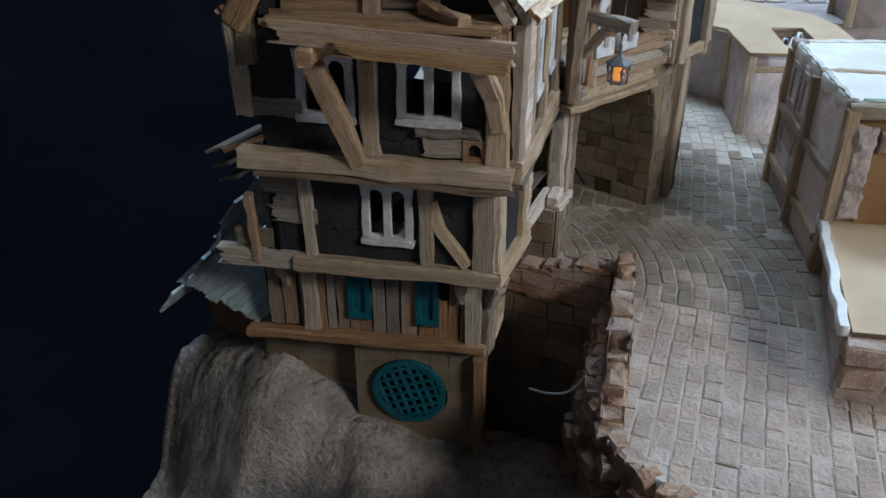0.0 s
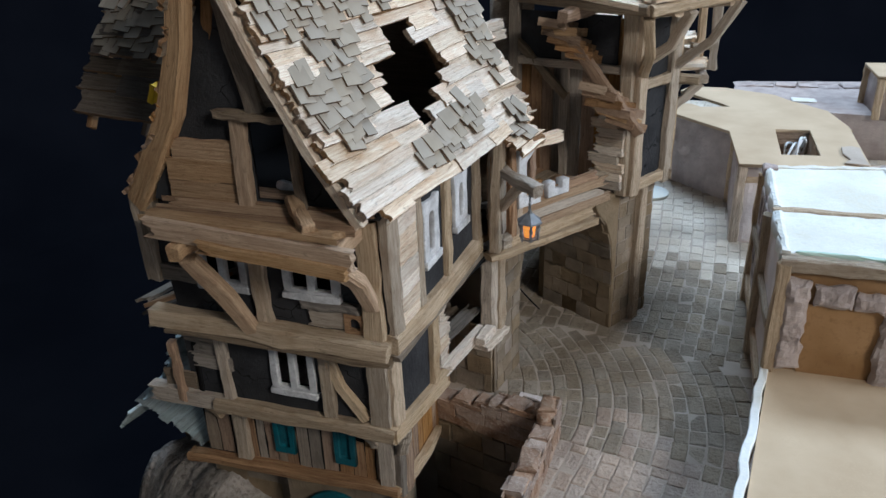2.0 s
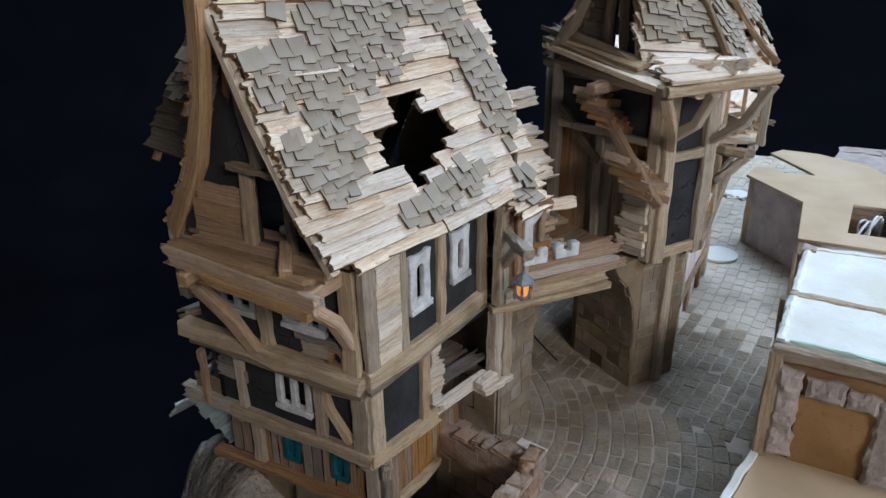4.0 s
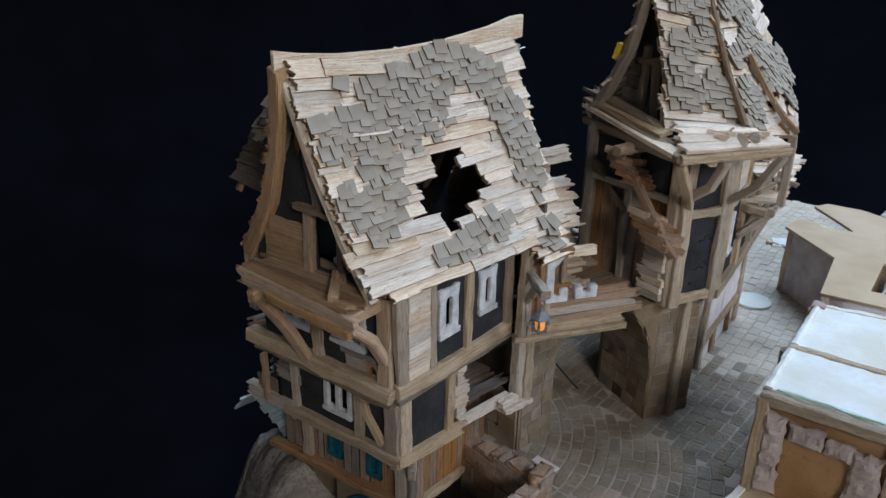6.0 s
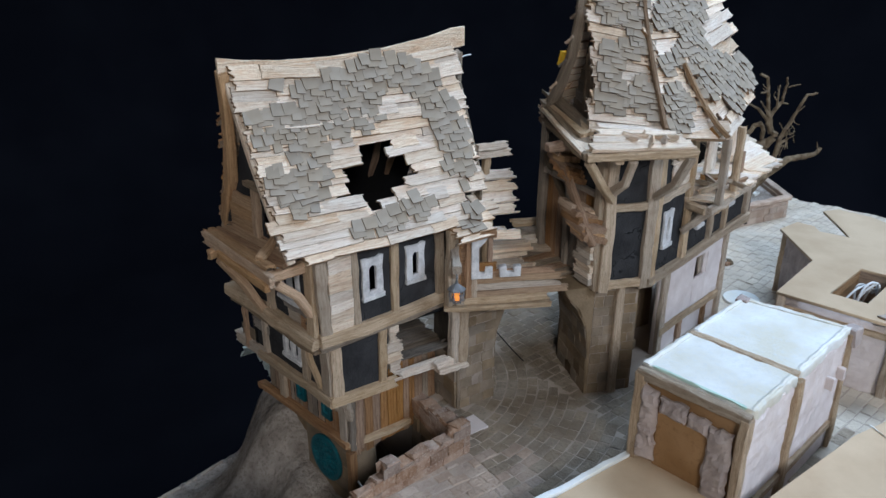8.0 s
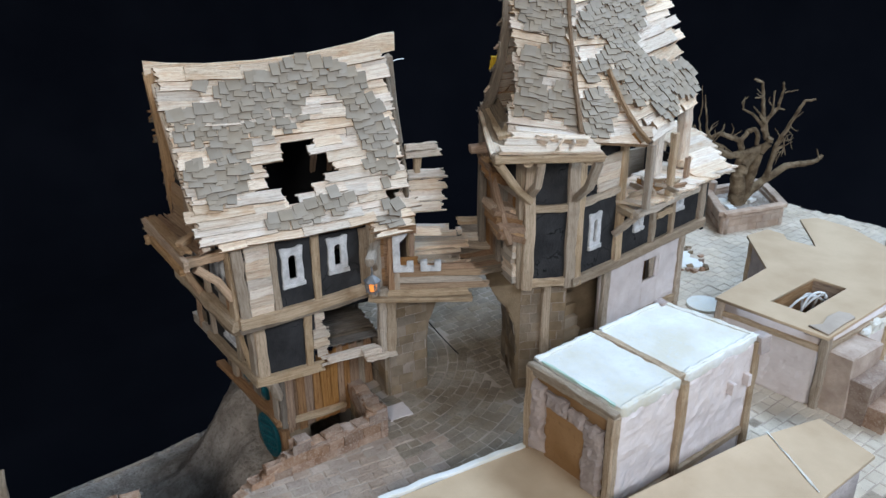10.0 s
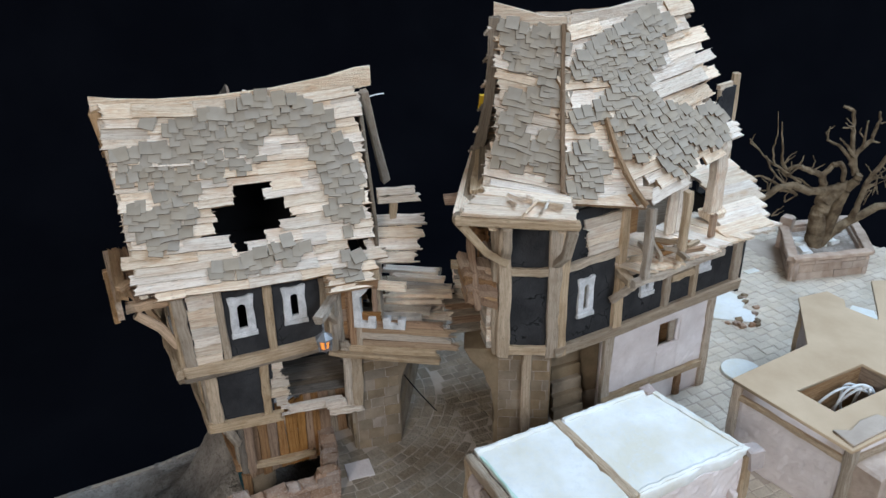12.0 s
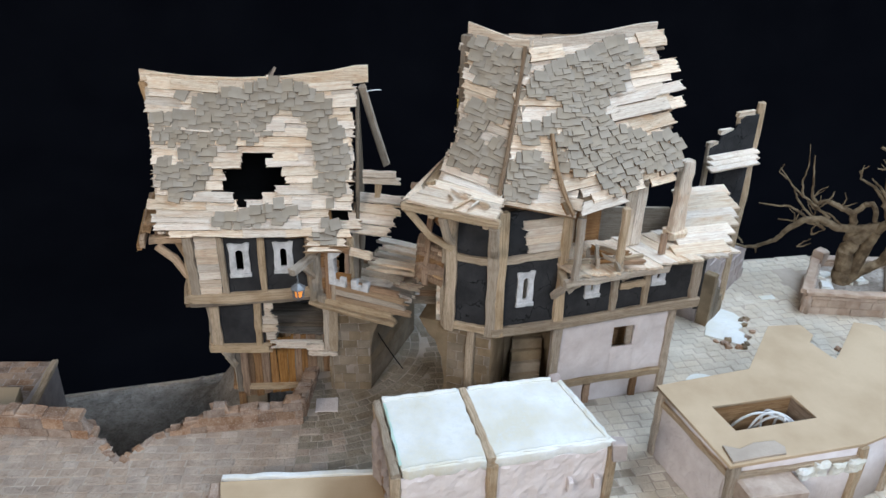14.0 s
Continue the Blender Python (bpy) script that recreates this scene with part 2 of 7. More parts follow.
def swept(pts, w, d, up=None, j=0.00055, seg=7):
    """A squared timber with worn edges along a line of points; w across, d along up."""
    pts = [Vector(p) for p in pts]
    if len(pts) == 2:
        bow = 0.0022 * (pts[1] - pts[0]).length + 0.00012
        pts = [pts[0].lerp(pts[1], k / seg) + V(rng.uniform(-bow, bow), rng.uniform(-bow, bow), rng.uniform(-bow, bow)) for k in range(seg + 1)]
    up = Vector(up) if up is not None else Z
    verts, faces, grain = [], [], []
    off = V(rng.uniform(0, 9), rng.uniform(0, 9), rng.uniform(0, 9))
    run, n = 0.0, len(pts)
    ch = min(w, d) * 0.16
    sec = [(-w / 2 + ch, -d / 2), (w / 2 - ch, -d / 2), (w / 2, -d / 2 + ch), (w / 2, d / 2 - ch), (w / 2 - ch, d / 2), (-w / 2 + ch, d / 2), (-w / 2, d / 2 - ch), (-w / 2, -d / 2 + ch)]
    for i, p in enumerate(pts):
        t = (pts[min(i + 1, n - 1)] - pts[max(i - 1, 0)]).normalized()
        side = t.cross(up)
        if side.length < 1e-4:
            side = t.cross(V(1, 0, 0))
        side.normalize()
        v = side.cross(t).normalized()
        if i:
            run += (p - pts[i - 1]).length
        s = 1 + rng.uniform(-0.10, 0.08)
        for a, b in sec:
            verts.append(p + side * (a * s + rng.uniform(-j, j)) + v * (b * s + rng.uniform(-j, j)) + (t * rng.uniform(-j, j) * 2 if i in (0, n - 1) else V(0, 0, 0)))
            grain.append(V(run, a, b) + off)
    for i in range(n - 1):
        for k in range(8):
            faces.append((i * 8 + k, i * 8 + (k + 1) % 8, i * 8 + 8 + (k + 1) % 8, i * 8 + 8 + k))
    faces.append(tuple(range(7, -1, -1)))
    faces.append(tuple(range((n - 1) * 8, n * 8)))
    return verts, [f[::-1] for f in faces], grain


def beam(parent, a, b, w, d, mat=None, up=None, name="beam", label="", j=0.00045):
    return part(name, swept([a, b], w, d, up, j), mat or BEAM, parent, label)


def bent(parent, pts, w, d, mat=None, up=None, name="beam", label=""):
    return part(name, swept(pts, w, d, up), mat or BEAM, parent, label)


def torn(rag, k):
    """Depths across a broken board end: a slant, a step or two and a few splinters."""
    lean, step, at = rng.uniform(-0.5, 0.5) * rag, rng.uniform(0, 0.7) * rag, rng.randrange(k)
    return [max(0.0, lean * (i / k - 0.5) + (step if i >= at else 0) + rng.random() ** 2 * rag * 0.55) for i in range(k)]


def ragged(L, W, rag0, rag1, wave=0.0006, k=6):
    """The outline of a split board, centred, its ends broken by rag0 and rag1."""
    pts = []
    for i in range(5):
        pts.append((-L / 2 + L * i / 4, -W / 2 + (rng.uniform(-wave, wave) if 0 < i < 4 else 0)))
    for i, e in enumerate(torn(rag1, k)):
        pts.append((L / 2 - e, -W / 2 + W * (i + 0.5) / k))
    for i in range(5):
        pts.append((L / 2 - L * i / 4, W / 2 + (rng.uniform(-wave, wave) if 0 < i < 4 else 0)))
    for i, e in enumerate(torn(rag0, k)):
        pts.append((-L / 2 + e, W / 2 - W * (i + 0.5) / k))
    return pts


def prism(outline, o, u, v, n, T, j=0.00012):
    """A flat piece with that outline in the plane u, v at o, T thick along n."""
    o, u, v, n = Vector(o), Vector(u), Vector(v), Vector(n)
    off = V(rng.uniform(0, 9), rng.uniform(0, 9), rng.uniform(0, 9))
    k = len(outline)
    verts, grain = [], []
    for h in (0, T):
        for a, b in outline:
            verts.append(o + u * a + v * b + n * (h + (rng.uniform(-j, j) if h else 0)))
            grain.append(V(a, b, h) + off)
    faces = [tuple(range(k - 1, -1, -1)), tuple(range(k, 2 * k))]
    faces += [(i, (i + 1) % k, k + (i + 1) % k, k + i) for i in range(k)]
    return verts, faces, grain


def plank(parent, c, u, v, L, W, T, mat, rag=(0.0005, 0.0005), name="plank", label=""):
    u, v = Vector(u).normalized(), Vector(v).normalized()
    n = u.cross(v).normalized()
    return part(name, prism(ragged(L, W, *rag), c, u, v, n, T), mat, parent, label)


def box_data(c, sx, sy, sz, rz=0.0, ch=0.0006, j=0.0003):
    """A block with chamfered top edges and a little wear, standing on c."""
    c = Vector(c)
    verts = []
    r = Matrix.Rotation(radians(rz), 3, "Z")
    ch = min(ch, sx / 4, sy / 4, sz / 4)
    for x, y, z in ((1, 1, 0), (1, 1, sz - ch), (0, 0, sz)):
        for sxn, syn in ((-1, -1), (1, -1), (1, 1), (-1, 1)):
            ix = sx / 2 - (0 if x else ch)
            verts.append(c + r @ V(sxn * ix + rng.uniform(-j, j), syn * (sy / 2 - (0 if x else ch)) + rng.uniform(-j, j), z + (rng.uniform(-j, j) if z else 0)))
    faces = [(3, 2, 1, 0), (8, 9, 10, 11)]
    for k in (0, 4):
        faces += [(k + i, k + (i + 1) % 4, k + 4 + (i + 1) % 4, k + 4 + i) for i in range(4)]
    return verts, faces, None


def plate(name, parent, loops, o, u, v, T, mat, bevel=0.0, label=""):
    """A slab cut from 2D loops (the later ones are holes), its front face at o, T thick away from the front."""
    u, v, o = Vector(u).normalized(), Vector(v).normalized(), Vector(o)
    n = u.cross(v).normalized()
    cu = bpy.data.curves.new(name, "CURVE")
    cu.dimensions, cu.fill_mode, cu.extrude, cu.bevel_depth, cu.bevel_resolution = "2D", "BOTH", T / 2 - bevel, bevel, 1
    for lp in loops:
        s = cu.splines.new("POLY")
        s.points.add(len(lp) - 1)
        for p, (a, b) in zip(s.points, lp):
            p.co = (a, b, 0, 1)
        s.use_cyclic_u = True
    tmp = new("cut", cu)
    me = bpy.data.meshes.new_from_object(tmp)
    bpy.data.objects.remove(tmp)
    bpy.data.curves.remove(cu)
    bm = bmesh.new()
    bm.from_mesh(me)
    bmesh.ops.remove_doubles(bm, verts=bm.verts, dist=1e-6)
    bm.to_mesh(me)
    bm.free()
    me.materials.clear()
    me.materials.append(mat)
    off = V(rng.uniform(0, 9), rng.uniform(0, 9), 0)
    a = me.attributes.new("g", "FLOAT_VECTOR", "POINT")
    a.data.foreach_set("vector", [c for q in me.vertices for c in (q.co + off)])
    m = Matrix(((u.x, v.x, n.x, 0), (u.y, v.y, n.y, 0), (u.z, v.z, n.z, 0), (0, 0, 0, 1)))
    m.translation = o - n * (T / 2)
    me.transform(m)
    return place(name, me, parent, None, label)


def rect(a0, b0, a1, b1, j=0.0):
    q = lambda: rng.uniform(-j, j)
    return [(a0 + q(), b0 + q()), (a1 + q(), b0 + q()), (a1 + q(), b1 + q()), (a0 + q(), b1 + q())]


def rough_rect(a0, b0, a1, b1, j, k=4):
    pts = []
    for (p, q) in (((a0, b0), (a1, b0)), ((a1, b0), (a1, b1)), ((a1, b1), (a0, b1)), ((a0, b1), (a0, b0))):
        for i in range(k):
            f = i / k
            pts.append((p[0] + (q[0] - p[0]) * f + rng.uniform(-j, j), p[1] + (q[1] - p[1]) * f + rng.uniform(-j, j)))
    return pts


def arched(a0, b0, a1, b1, k=6):
    r = (a1 - a0) / 2
    pts = [(a0, b0), (a1, b0)]
    for i in range(k + 1):
        t = math.pi * i / k
        pts.append(((a0 + a1) / 2 + r * math.cos(t), b1 - r + r * math.sin(t)))
    return pts


def inside(p, poly):
    x, y = p
    hit = False
    for (x0, y0), (x1, y1) in zip(poly, poly[1:] + poly[:1]):
        if (y0 > y) != (y1 > y) and x < (x1 - x0) * (y - y0) / (y1 - y0) + x0:
            hit = not hit
    return hit


def joined(items):
    verts, faces, grain, has = [], [], [], True
    for v, f, g in items:
        k = len(verts)
        verts += v
        faces += [tuple(i + k for i in q) for q in f]
        if g is None:
            has = False
        else:
            grain += g
    return verts, faces, grain if has else None


def window_frame(parent, o, u, v, w, h, lights, t=0.0028, d=0.0035, label="white clay window frame"):
    """A lumpy cast frame with arched lights, its lower left at o."""
    holes = []
    lw = (w - t * (lights + 1)) / lights
    for i in range(lights):
        a = t + i * (lw + t)
        holes.append(arched(a, t, a + lw, h - t * 1.1))
    n = Vector(u).normalized().cross(Vector(v).normalized())
    fr = plate("window_frame", parent, [[(0, 0), (w * 0.5, rng.uniform(-3e-4, 3e-4)), (w, 0), (w + 4e-4, h * 0.35), (w - 3e-4, h * 0.7), (w + 9e-4, h + 4e-4), (w * 0.88, h + 1e-3), (w * 0.72, h - 4e-4), (w * 0.3, h - 2e-4), (w * 0.12, h + 6e-4), (-9e-4, h + 3e-4), (3e-4, h * 0.72), (-4e-4, h * 0.3)]] + holes, Vector(o) + n * d * 0.6, u, v, d, CLAY, 0.0005, label)
    plate("sill", fr, [rough_rect(-0.0008, -0.0012, w + 0.0008, 0.0016, 0.0003)], Vector(o) + n * (d * 0.6 + 0.0012), u, v, d, CLAY, 0.0004)
    return fr


def openings(a0, b0, w, h, lights, t=0.0028):
    lw = (w - t * (lights + 1)) / lights
    return [arched(a0 + t * 0.7 + i * (lw + t), b0 + t * 0.7, a0 + t * 1.3 + lw + i * (lw + t), b0 + h - t * 0.8) for i in range(lights)]


def relief(o, u, v, W, H, T, amp, cell=0.003, seed=0.0, wander=0.0012):
    """A rough-carved slab in the plane u, v at o: a lumpy front T proud, an uneven outline, a flat back."""
    o, u, v = Vector(o), Vector(u).normalized(), Vector(v).normalized()
    n = u.cross(v).normalized()
    nx, ny = max(2, int(W / cell)), max(2, int(H / cell))
    verts, faces = [], []
    for j in range(ny + 1):
        for i in range(nx + 1):
            a, b = W * i / nx, H * j / ny
            rim = i in (0, nx) or j in (0, ny)
            q = (a * 110 + seed, b * 110 + seed * 2, seed)
            h = T + amp * noise.noise(q) + 0.5 * amp * noise.noise((q[0] * 2.7, q[1] * 2.7, 3.0)) - (0.45 * T if rim else 0)
            a += wander * noise.noise((q[0] * 1.7, q[1] * 1.7, 7.0)) * (2 if rim else 1)
            b += wander * noise.noise((q[0] * 1.7, q[1] * 1.7, 12.0)) * (2 if rim else 1)
            verts.append(o + u * a + v * b + n * max(h, 0.0004))
    for j in range(ny):
        for i in range(nx):
            k = j * (nx + 1) + i
            faces.append((k, k + 1, k + nx + 2, k + nx + 1))
    rim = [i for i in range(nx + 1)] + [j * (nx + 1) + nx for j in range(1, ny + 1)] + [ny * (nx + 1) + i for i in range(nx - 1, -1, -1)] + [j * (nx + 1) for j in range(ny - 1, 0, -1)]
    base = len(verts)
    for k in rim:
        p = verts[k]
        verts.append(p - n * ((p - o).dot(n)))
    m = len(rim)
    faces += [(rim[(k + 1) % m], rim[k], base + k, base + (k + 1) % m) for k in range(m)]
    faces.append(tuple(base + k for k in range(m - 1, -1, -1)))
    return verts, faces, None


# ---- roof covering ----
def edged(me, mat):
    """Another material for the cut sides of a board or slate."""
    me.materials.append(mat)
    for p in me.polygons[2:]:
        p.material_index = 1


SLATES = []
for k in range(14):
    s, h = 0.0090 * rng.uniform(0.70, 1.18), 0.0090 * rng.uniform(0.90, 1.15)
    SLATES.append(mesh_of("slate", prism(rough_rect(-s / 2, -h / 2, s / 2, h / 2, 0.0005, 1), (0, 0, 0), (1, 0, 0), (0, 1, 0), (0, 0, 1), 0.0010), SLATE))
    edged(SLATES[-1], SLATE_EDGE)


def axes(surf, a, b):
    p = surf(a, b)
    u = (surf(a + 0.004, b) - surf(a - 0.004, b)).normalized()
    v = (surf(a, b + 0.004) - surf(a, b - 0.004)).normalized()
    n = u.cross(v).normalized()
    return p, u, n.cross(u).normalized(), n


def boards(parent, surf, rows, mat, pitch=0.0078, thick=0.0022, tilt=8, name="roof_board", rag=0.003, lengths=(0.020, 0.058)):
    """Overlapping split boards: rows of (b, [(a0, a1), ...]) over a surface laid out in metres."""
    for b, spans in rows:
        for a0, a1 in spans:
            x = a0
            while x < a1 - 0.002:
                L = min(rng.uniform(*lengths), a1 - x)
                if a1 - x - L < 0.012:
                    L = a1 - x
                p, u, v, n = axes(surf, x + L / 2, b + rng.uniform(-0.0008, 0.0008))
                rot = Matrix.Rotation(radians(-tilt + rng.uniform(-5, 3)), 3, u) @ Matrix.Rotation(radians(rng.gauss(0, 1.3)), 3, n)
                W = pitch * rng.uniform(1.05, 1.75)
                r0 = rag * rng.uniform(0.6, 1.8) if x == a0 else 0.0016
                r1 = rag * rng.uniform(0.6, 1.8) if x + L >= a1 - 1e-6 else 0.0016
                ob = part(name, prism(ragged(L + 0.0025, W, r0, r1, 0.00035, rng.choice((5, 7, 9))), p + n * rng.uniform(0.0002, 0.0018), rot @ u, rot @ v, rot @ n, thick * rng.uniform(0.65, 1.5), 0.0003), mat, parent)
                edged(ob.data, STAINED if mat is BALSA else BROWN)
                x += L


def slates(parent, surf, polys, a0, a1, b0, b1, du=0.0084, dv=0.0052, lift=0.0040, skip=0.0, wild=7.5):
    r = 0
    b = b0
    while b < b1:
        a = a0 + (du / 2 if r % 2 else 0)
        while a < a1:
            q = (a + rng.uniform(-0.0012, 0.0012), b + rng.uniform(-0.0016, 0.0016) + 0.0016 * math.sin(a * 230 + r * 1.7))
            if any(inside(q, poly) for poly in polys) and rng.random() >= skip:
                p, u, v, n = axes(surf, *q)
                m = Matrix(((u.x, v.x, n.x, 0), (u.y, v.y, n.y, 0), (u.z, v.z, n.z, 0), (0, 0, 0, 1)))
                m.translation = p + n * (lift + rng.uniform(0, 0.0006))
                m = m @ Matrix.Rotation(radians(-9 + rng.uniform(-6, 4)), 4, "X") @ Matrix.Rotation(radians(rng.gauss(0, wild)), 4, "Z") @ Matrix.Rotation(radians(rng.gauss(0, 3)), 4, "Y")
                place("slate", rng.choice(SLATES), parent, m)
            a += du * rng.uniform(0.95, 1.05)
        b += dv
        r += 1


def cut_rows(a0, a1, b0, b1, pitch, hole=None, ends=None):
    rows, b = [], b0
    while b < b1:
        l, r = ends(b) if ends else (a0, a1)
        spans = [(l, r)]
        if hole:
            xs = [x * 0.001 for x in range(int(l * 1000), int(r * 1000)) if inside((x * 0.001, b), hole)]
            if xs:
                spans = [(l, xs[0] + rng.uniform(-0.002, 0.003)), (xs[-1] + rng.uniform(-0.003, 0.002), r)]
        rows.append((b, [(p + rng.uniform(-0.003, 0.002), q + rng.uniform(-0.002, 0.004)) for p, q in spans if q - p > 0.006]))
        b += pitch
    return rows

# ---- room: black cloth behind, grey workshop walls behind the camera ----
def slab_wall(name, lo, hi, mat, label, category="wall"):
    (x0, y0, z0), (x1, y1, z1) = lo, hi
    ob = part(name, box_data(((x0 + x1) / 2, (y0 + y1) / 2, z0), x1 - x0, y1 - y0, z1 - z0, 0, 0.001, 0), mat, None)
    return tagged(ob, label, category, kind="structure")


slab_wall("floor", (-1.7, -1.75, -0.30), (1.95, 2.6, -0.25), CLOTH, "black cloth spread over the work table", "table cloth")


def cove():
    """The cloth rises from the table to the walls in one wide bend."""
    verts, faces, n, m = [], [], 60, 14
    for i in range(n + 1):
        t = radians(20 + 215 * i / n)
        for j in range(m + 1):
            s = math.pi / 2 * j / m
            r, z = (1.10 + 0.55 * math.sin(s), -0.2497 + 0.55 * (1 - math.cos(s))) if j < m else (1.66, 1.9)
            verts.append((0.0 + r * math.cos(t), 0.55 + r * math.sin(t), z))
    for i in range(n):
        for j in range(m):
            k = i * (m + 1) + j
            faces.append((k, k + m + 1, k + m + 2, k + 1))
    return verts, faces, None


drape = tagged(part("backdrop", cove(), CLOTH, None), "black cloth hung in a bend behind the model", "backdrop", kind="structure")
for p in drape.data.polygons:
    p.use_smooth = True
slab_wall("backdrop_west", (-1.75, -1.75, -0.25), (-1.7, 2.6, 2.2), CLOTH, "black cloth backdrop behind the model", "backdrop")
slab_wall("backdrop_north", (-1.7, 2.55, -0.25), (1.95, 2.6, 2.2), CLOTH, "black cloth backdrop behind the model", "backdrop")
slab_wall("wall_south", (-1.7, -1.75, -0.25), (1.95, -1.70, 2.2), WALLPAINT, "plain grey painted room wall")
slab_wall("wall_east", (1.9, -1.70, -0.25), (1.95, 2.55, 2.2), WALLPAINT, "plain grey painted room wall")
slab_wall("ceiling", (-1.75, -1.75, 2.20), (1.95, 2.6, 2.25), WALLPAINT, "plain grey painted ceiling", "ceiling")

# ---- ground ----
GROUND = [(-0.045, -0.25), (-0.040, 0.12), (-0.030, 0.19), (-0.023, 0.207), (-0.015, 0.222), (-0.005, 0.232), (0.006, 0.240), (0.013, 0.248), (0.006, 0.254), (-0.004, 0.258), (-0.012, 0.266), (-0.021, 0.274), (-0.028, 0.285), (-0.040, 0.31),
          (-0.046, 0.395), (-0.119, 0.4012), (-0.120, 0.42), (-0.22, 0.42), (-0.29, 0.44), (-0.31, 0.60), (-0.335, 0.80), (-0.36, 0.96), (-0.37, 1.06), (-0.30, 1.12), (-0.16, 1.17), (0.1, 1.22), (0.9, 1.35), (0.9, -0.25)]
ground = plate("ground", None, [GROUND], (0, 0, -0.0001), (1, 0, 0), (0, 1, 0), 0.2, GROUT)
tagged(ground, "dusty paved model base of the ruined village", "ground", kind="structure")


RIM = [(-0.3, -0.22, -0.150), (0.08, -0.262, -0.146), (0.19, -0.285, -0.145), (0.30, -0.316, -0.146), (0.312, -0.320, -0.144), (0.328, -0.320, -0.129), (0.341, -0.316, -0.107), (0.353, -0.306, -0.084), (0.363, -0.298, -0.075), (0.42, -0.285, -0.10), (0.6, -0.28, -0.12)]


def rim_at(y, k):
    """West edge of the base board: its x (k = 1) or its height (k = 2)."""
    for p, q in zip(RIM, RIM[1:]):
        if y <= q[0]:
            return p[k] + (q[k] - p[k]) * (y - p[0]) / (q[0] - p[0])
    return RIM[-1][k]


def rim_x(y):
    return rim_at(y, 1)


FOOT = [(-0.45, -0.055), (-0.320, -0.070), (-0.265, -0.054), (-0.245, -0.045), (-0.229, -0.042), (-0.201, -0.058), (-0.181, -0.070), (-0.157, -0.071), (-0.125, -0.083), (0.05, -0.084)]


def slope_z(x, y):
    """Rock below the houses: high beside the west wall, falling to the south and to the rim."""
    s = 0.327 + 0.018 * max(0.0, min(1.0, (-0.165 - x) / 0.03)) + 0.1726 * (min(x, -0.103) + 0.103) + 0.50 * max(0.0, -0.235 - x) - y
    s = max(0.0, s, -s - (0.015 if x > -0.2 else 0.035))
    foot = -0.078
    for (x0, z0), (x1, z1) in zip(FOOT, FOOT[1:]):
        if x0 <= x <= x1:
            foot = z0 + (z1 - z0) * (x - x0) / (x1 - x0)
    west = max(0.0, min(1.0, (-0.235 - x) / 0.085))
    reach = 0.047 - 0.008 * west
    base = -0.136 - 0.010 * west
    z = base + (foot - base) * math.exp(-(s / reach) ** 2)
    f = max(0.0, min(1.0, (rim_x(y) + 0.03 - x) / 0.03))
    f *= max(0.0, min(1.0, (0.330 - y) / 0.04))
    z += (rim_at(y, 2) - z) * f * f * (3 - 2 * f)
    z += 0.004 * (1 - f) * noise.noise((x * 24, y * 24, 0.3)) + 0.0030 * noise.noise((x * 60, y * 60, 4.0)) + 0.0036 * abs(noise.noise((x * 130, y * 130, 9.0))) + 0.0018 * noise.noise((x * 300, y * 300, 2.0))
    return z


def terrain():
    nx, ny = 150, 240
    verts, faces = [], []
    for jy in range(ny + 1):
        y = -0.3 + 0.86 * jy / ny
        for ix in range(nx + 1):
            f = ix / nx
            x = rim_x(y) + (0.03 - rim_x(y)) * f
            verts.append((x, y, slope_z(x, y)))
    for jy in range(ny):
        for ix in range(nx):
            k = jy * (nx + 1) + ix
            faces.append((k, k + 1, k + nx + 2, k + nx + 1))
    base = len(verts)
    for jy in range(ny + 1):
        x, y, z = verts[jy * (nx + 1)]
        verts.append((x - 0.004, y, z + 0.002))
        verts.append((x - 0.004, y, -0.25))
    for jy in range(ny):
        a, b = jy * (nx + 1), (jy + 1) * (nx + 1)
        faces.append((a, b, base + 2 * jy + 2, base + 2 * jy))
        faces.append((base + 2 * jy, base + 2 * jy + 2, base + 2 * jy + 3, base + 2 * jy + 1))
    return verts, faces, None


slope = tagged(part("rock_slope", terrain(), ROCK, None), "rough plastered grey rock slope below the houses", "slope", kind="structure")
for p in slope.data.polygons:
    p.use_smooth = True
rimp = [V(rim_x(y) - 0.003, y, slope_z(rim_x(y), y) - 0.0015) for y in [-0.28 + 0.04 * k for k in range(15)]]
rim = part("board_edge", swept(rimp, 0.0035, 0.007), BEAM, None)
tagged(rim, "bent wooden strip edging the base", "edging", kind="structure")

# ---- leaning timber house over the hollow ----
FU, FN = V(-0.985, -0.17, 0), V(0.17, -0.985, 0)
house = thing("timber_house", (-0.15, 0.36, 0), "crooked pale timber-framed house with dark panels and a holed slate roof", "house")
R2, R1, RB = V(-0.0862, 0.3032, 0), V(-0.0940, 0.3147, 0), V(-0.1055, 0.3315, 0)


def fr(corner, u, z, d=0.0):
    """A point of a front wall: u to the west from its corner, d proud of it."""
    return corner + FU * u + FN * d + Z * z


EAST = V(1, 0, 0)


def ew(y, z, d=0.0):
    """A point of the upper east wall, which slants back to the north; d proud of it."""
    return V(-0.0836 - 0.095 * (y - 0.303) + d, y, z)


NU = -FU   # along the front, to the east
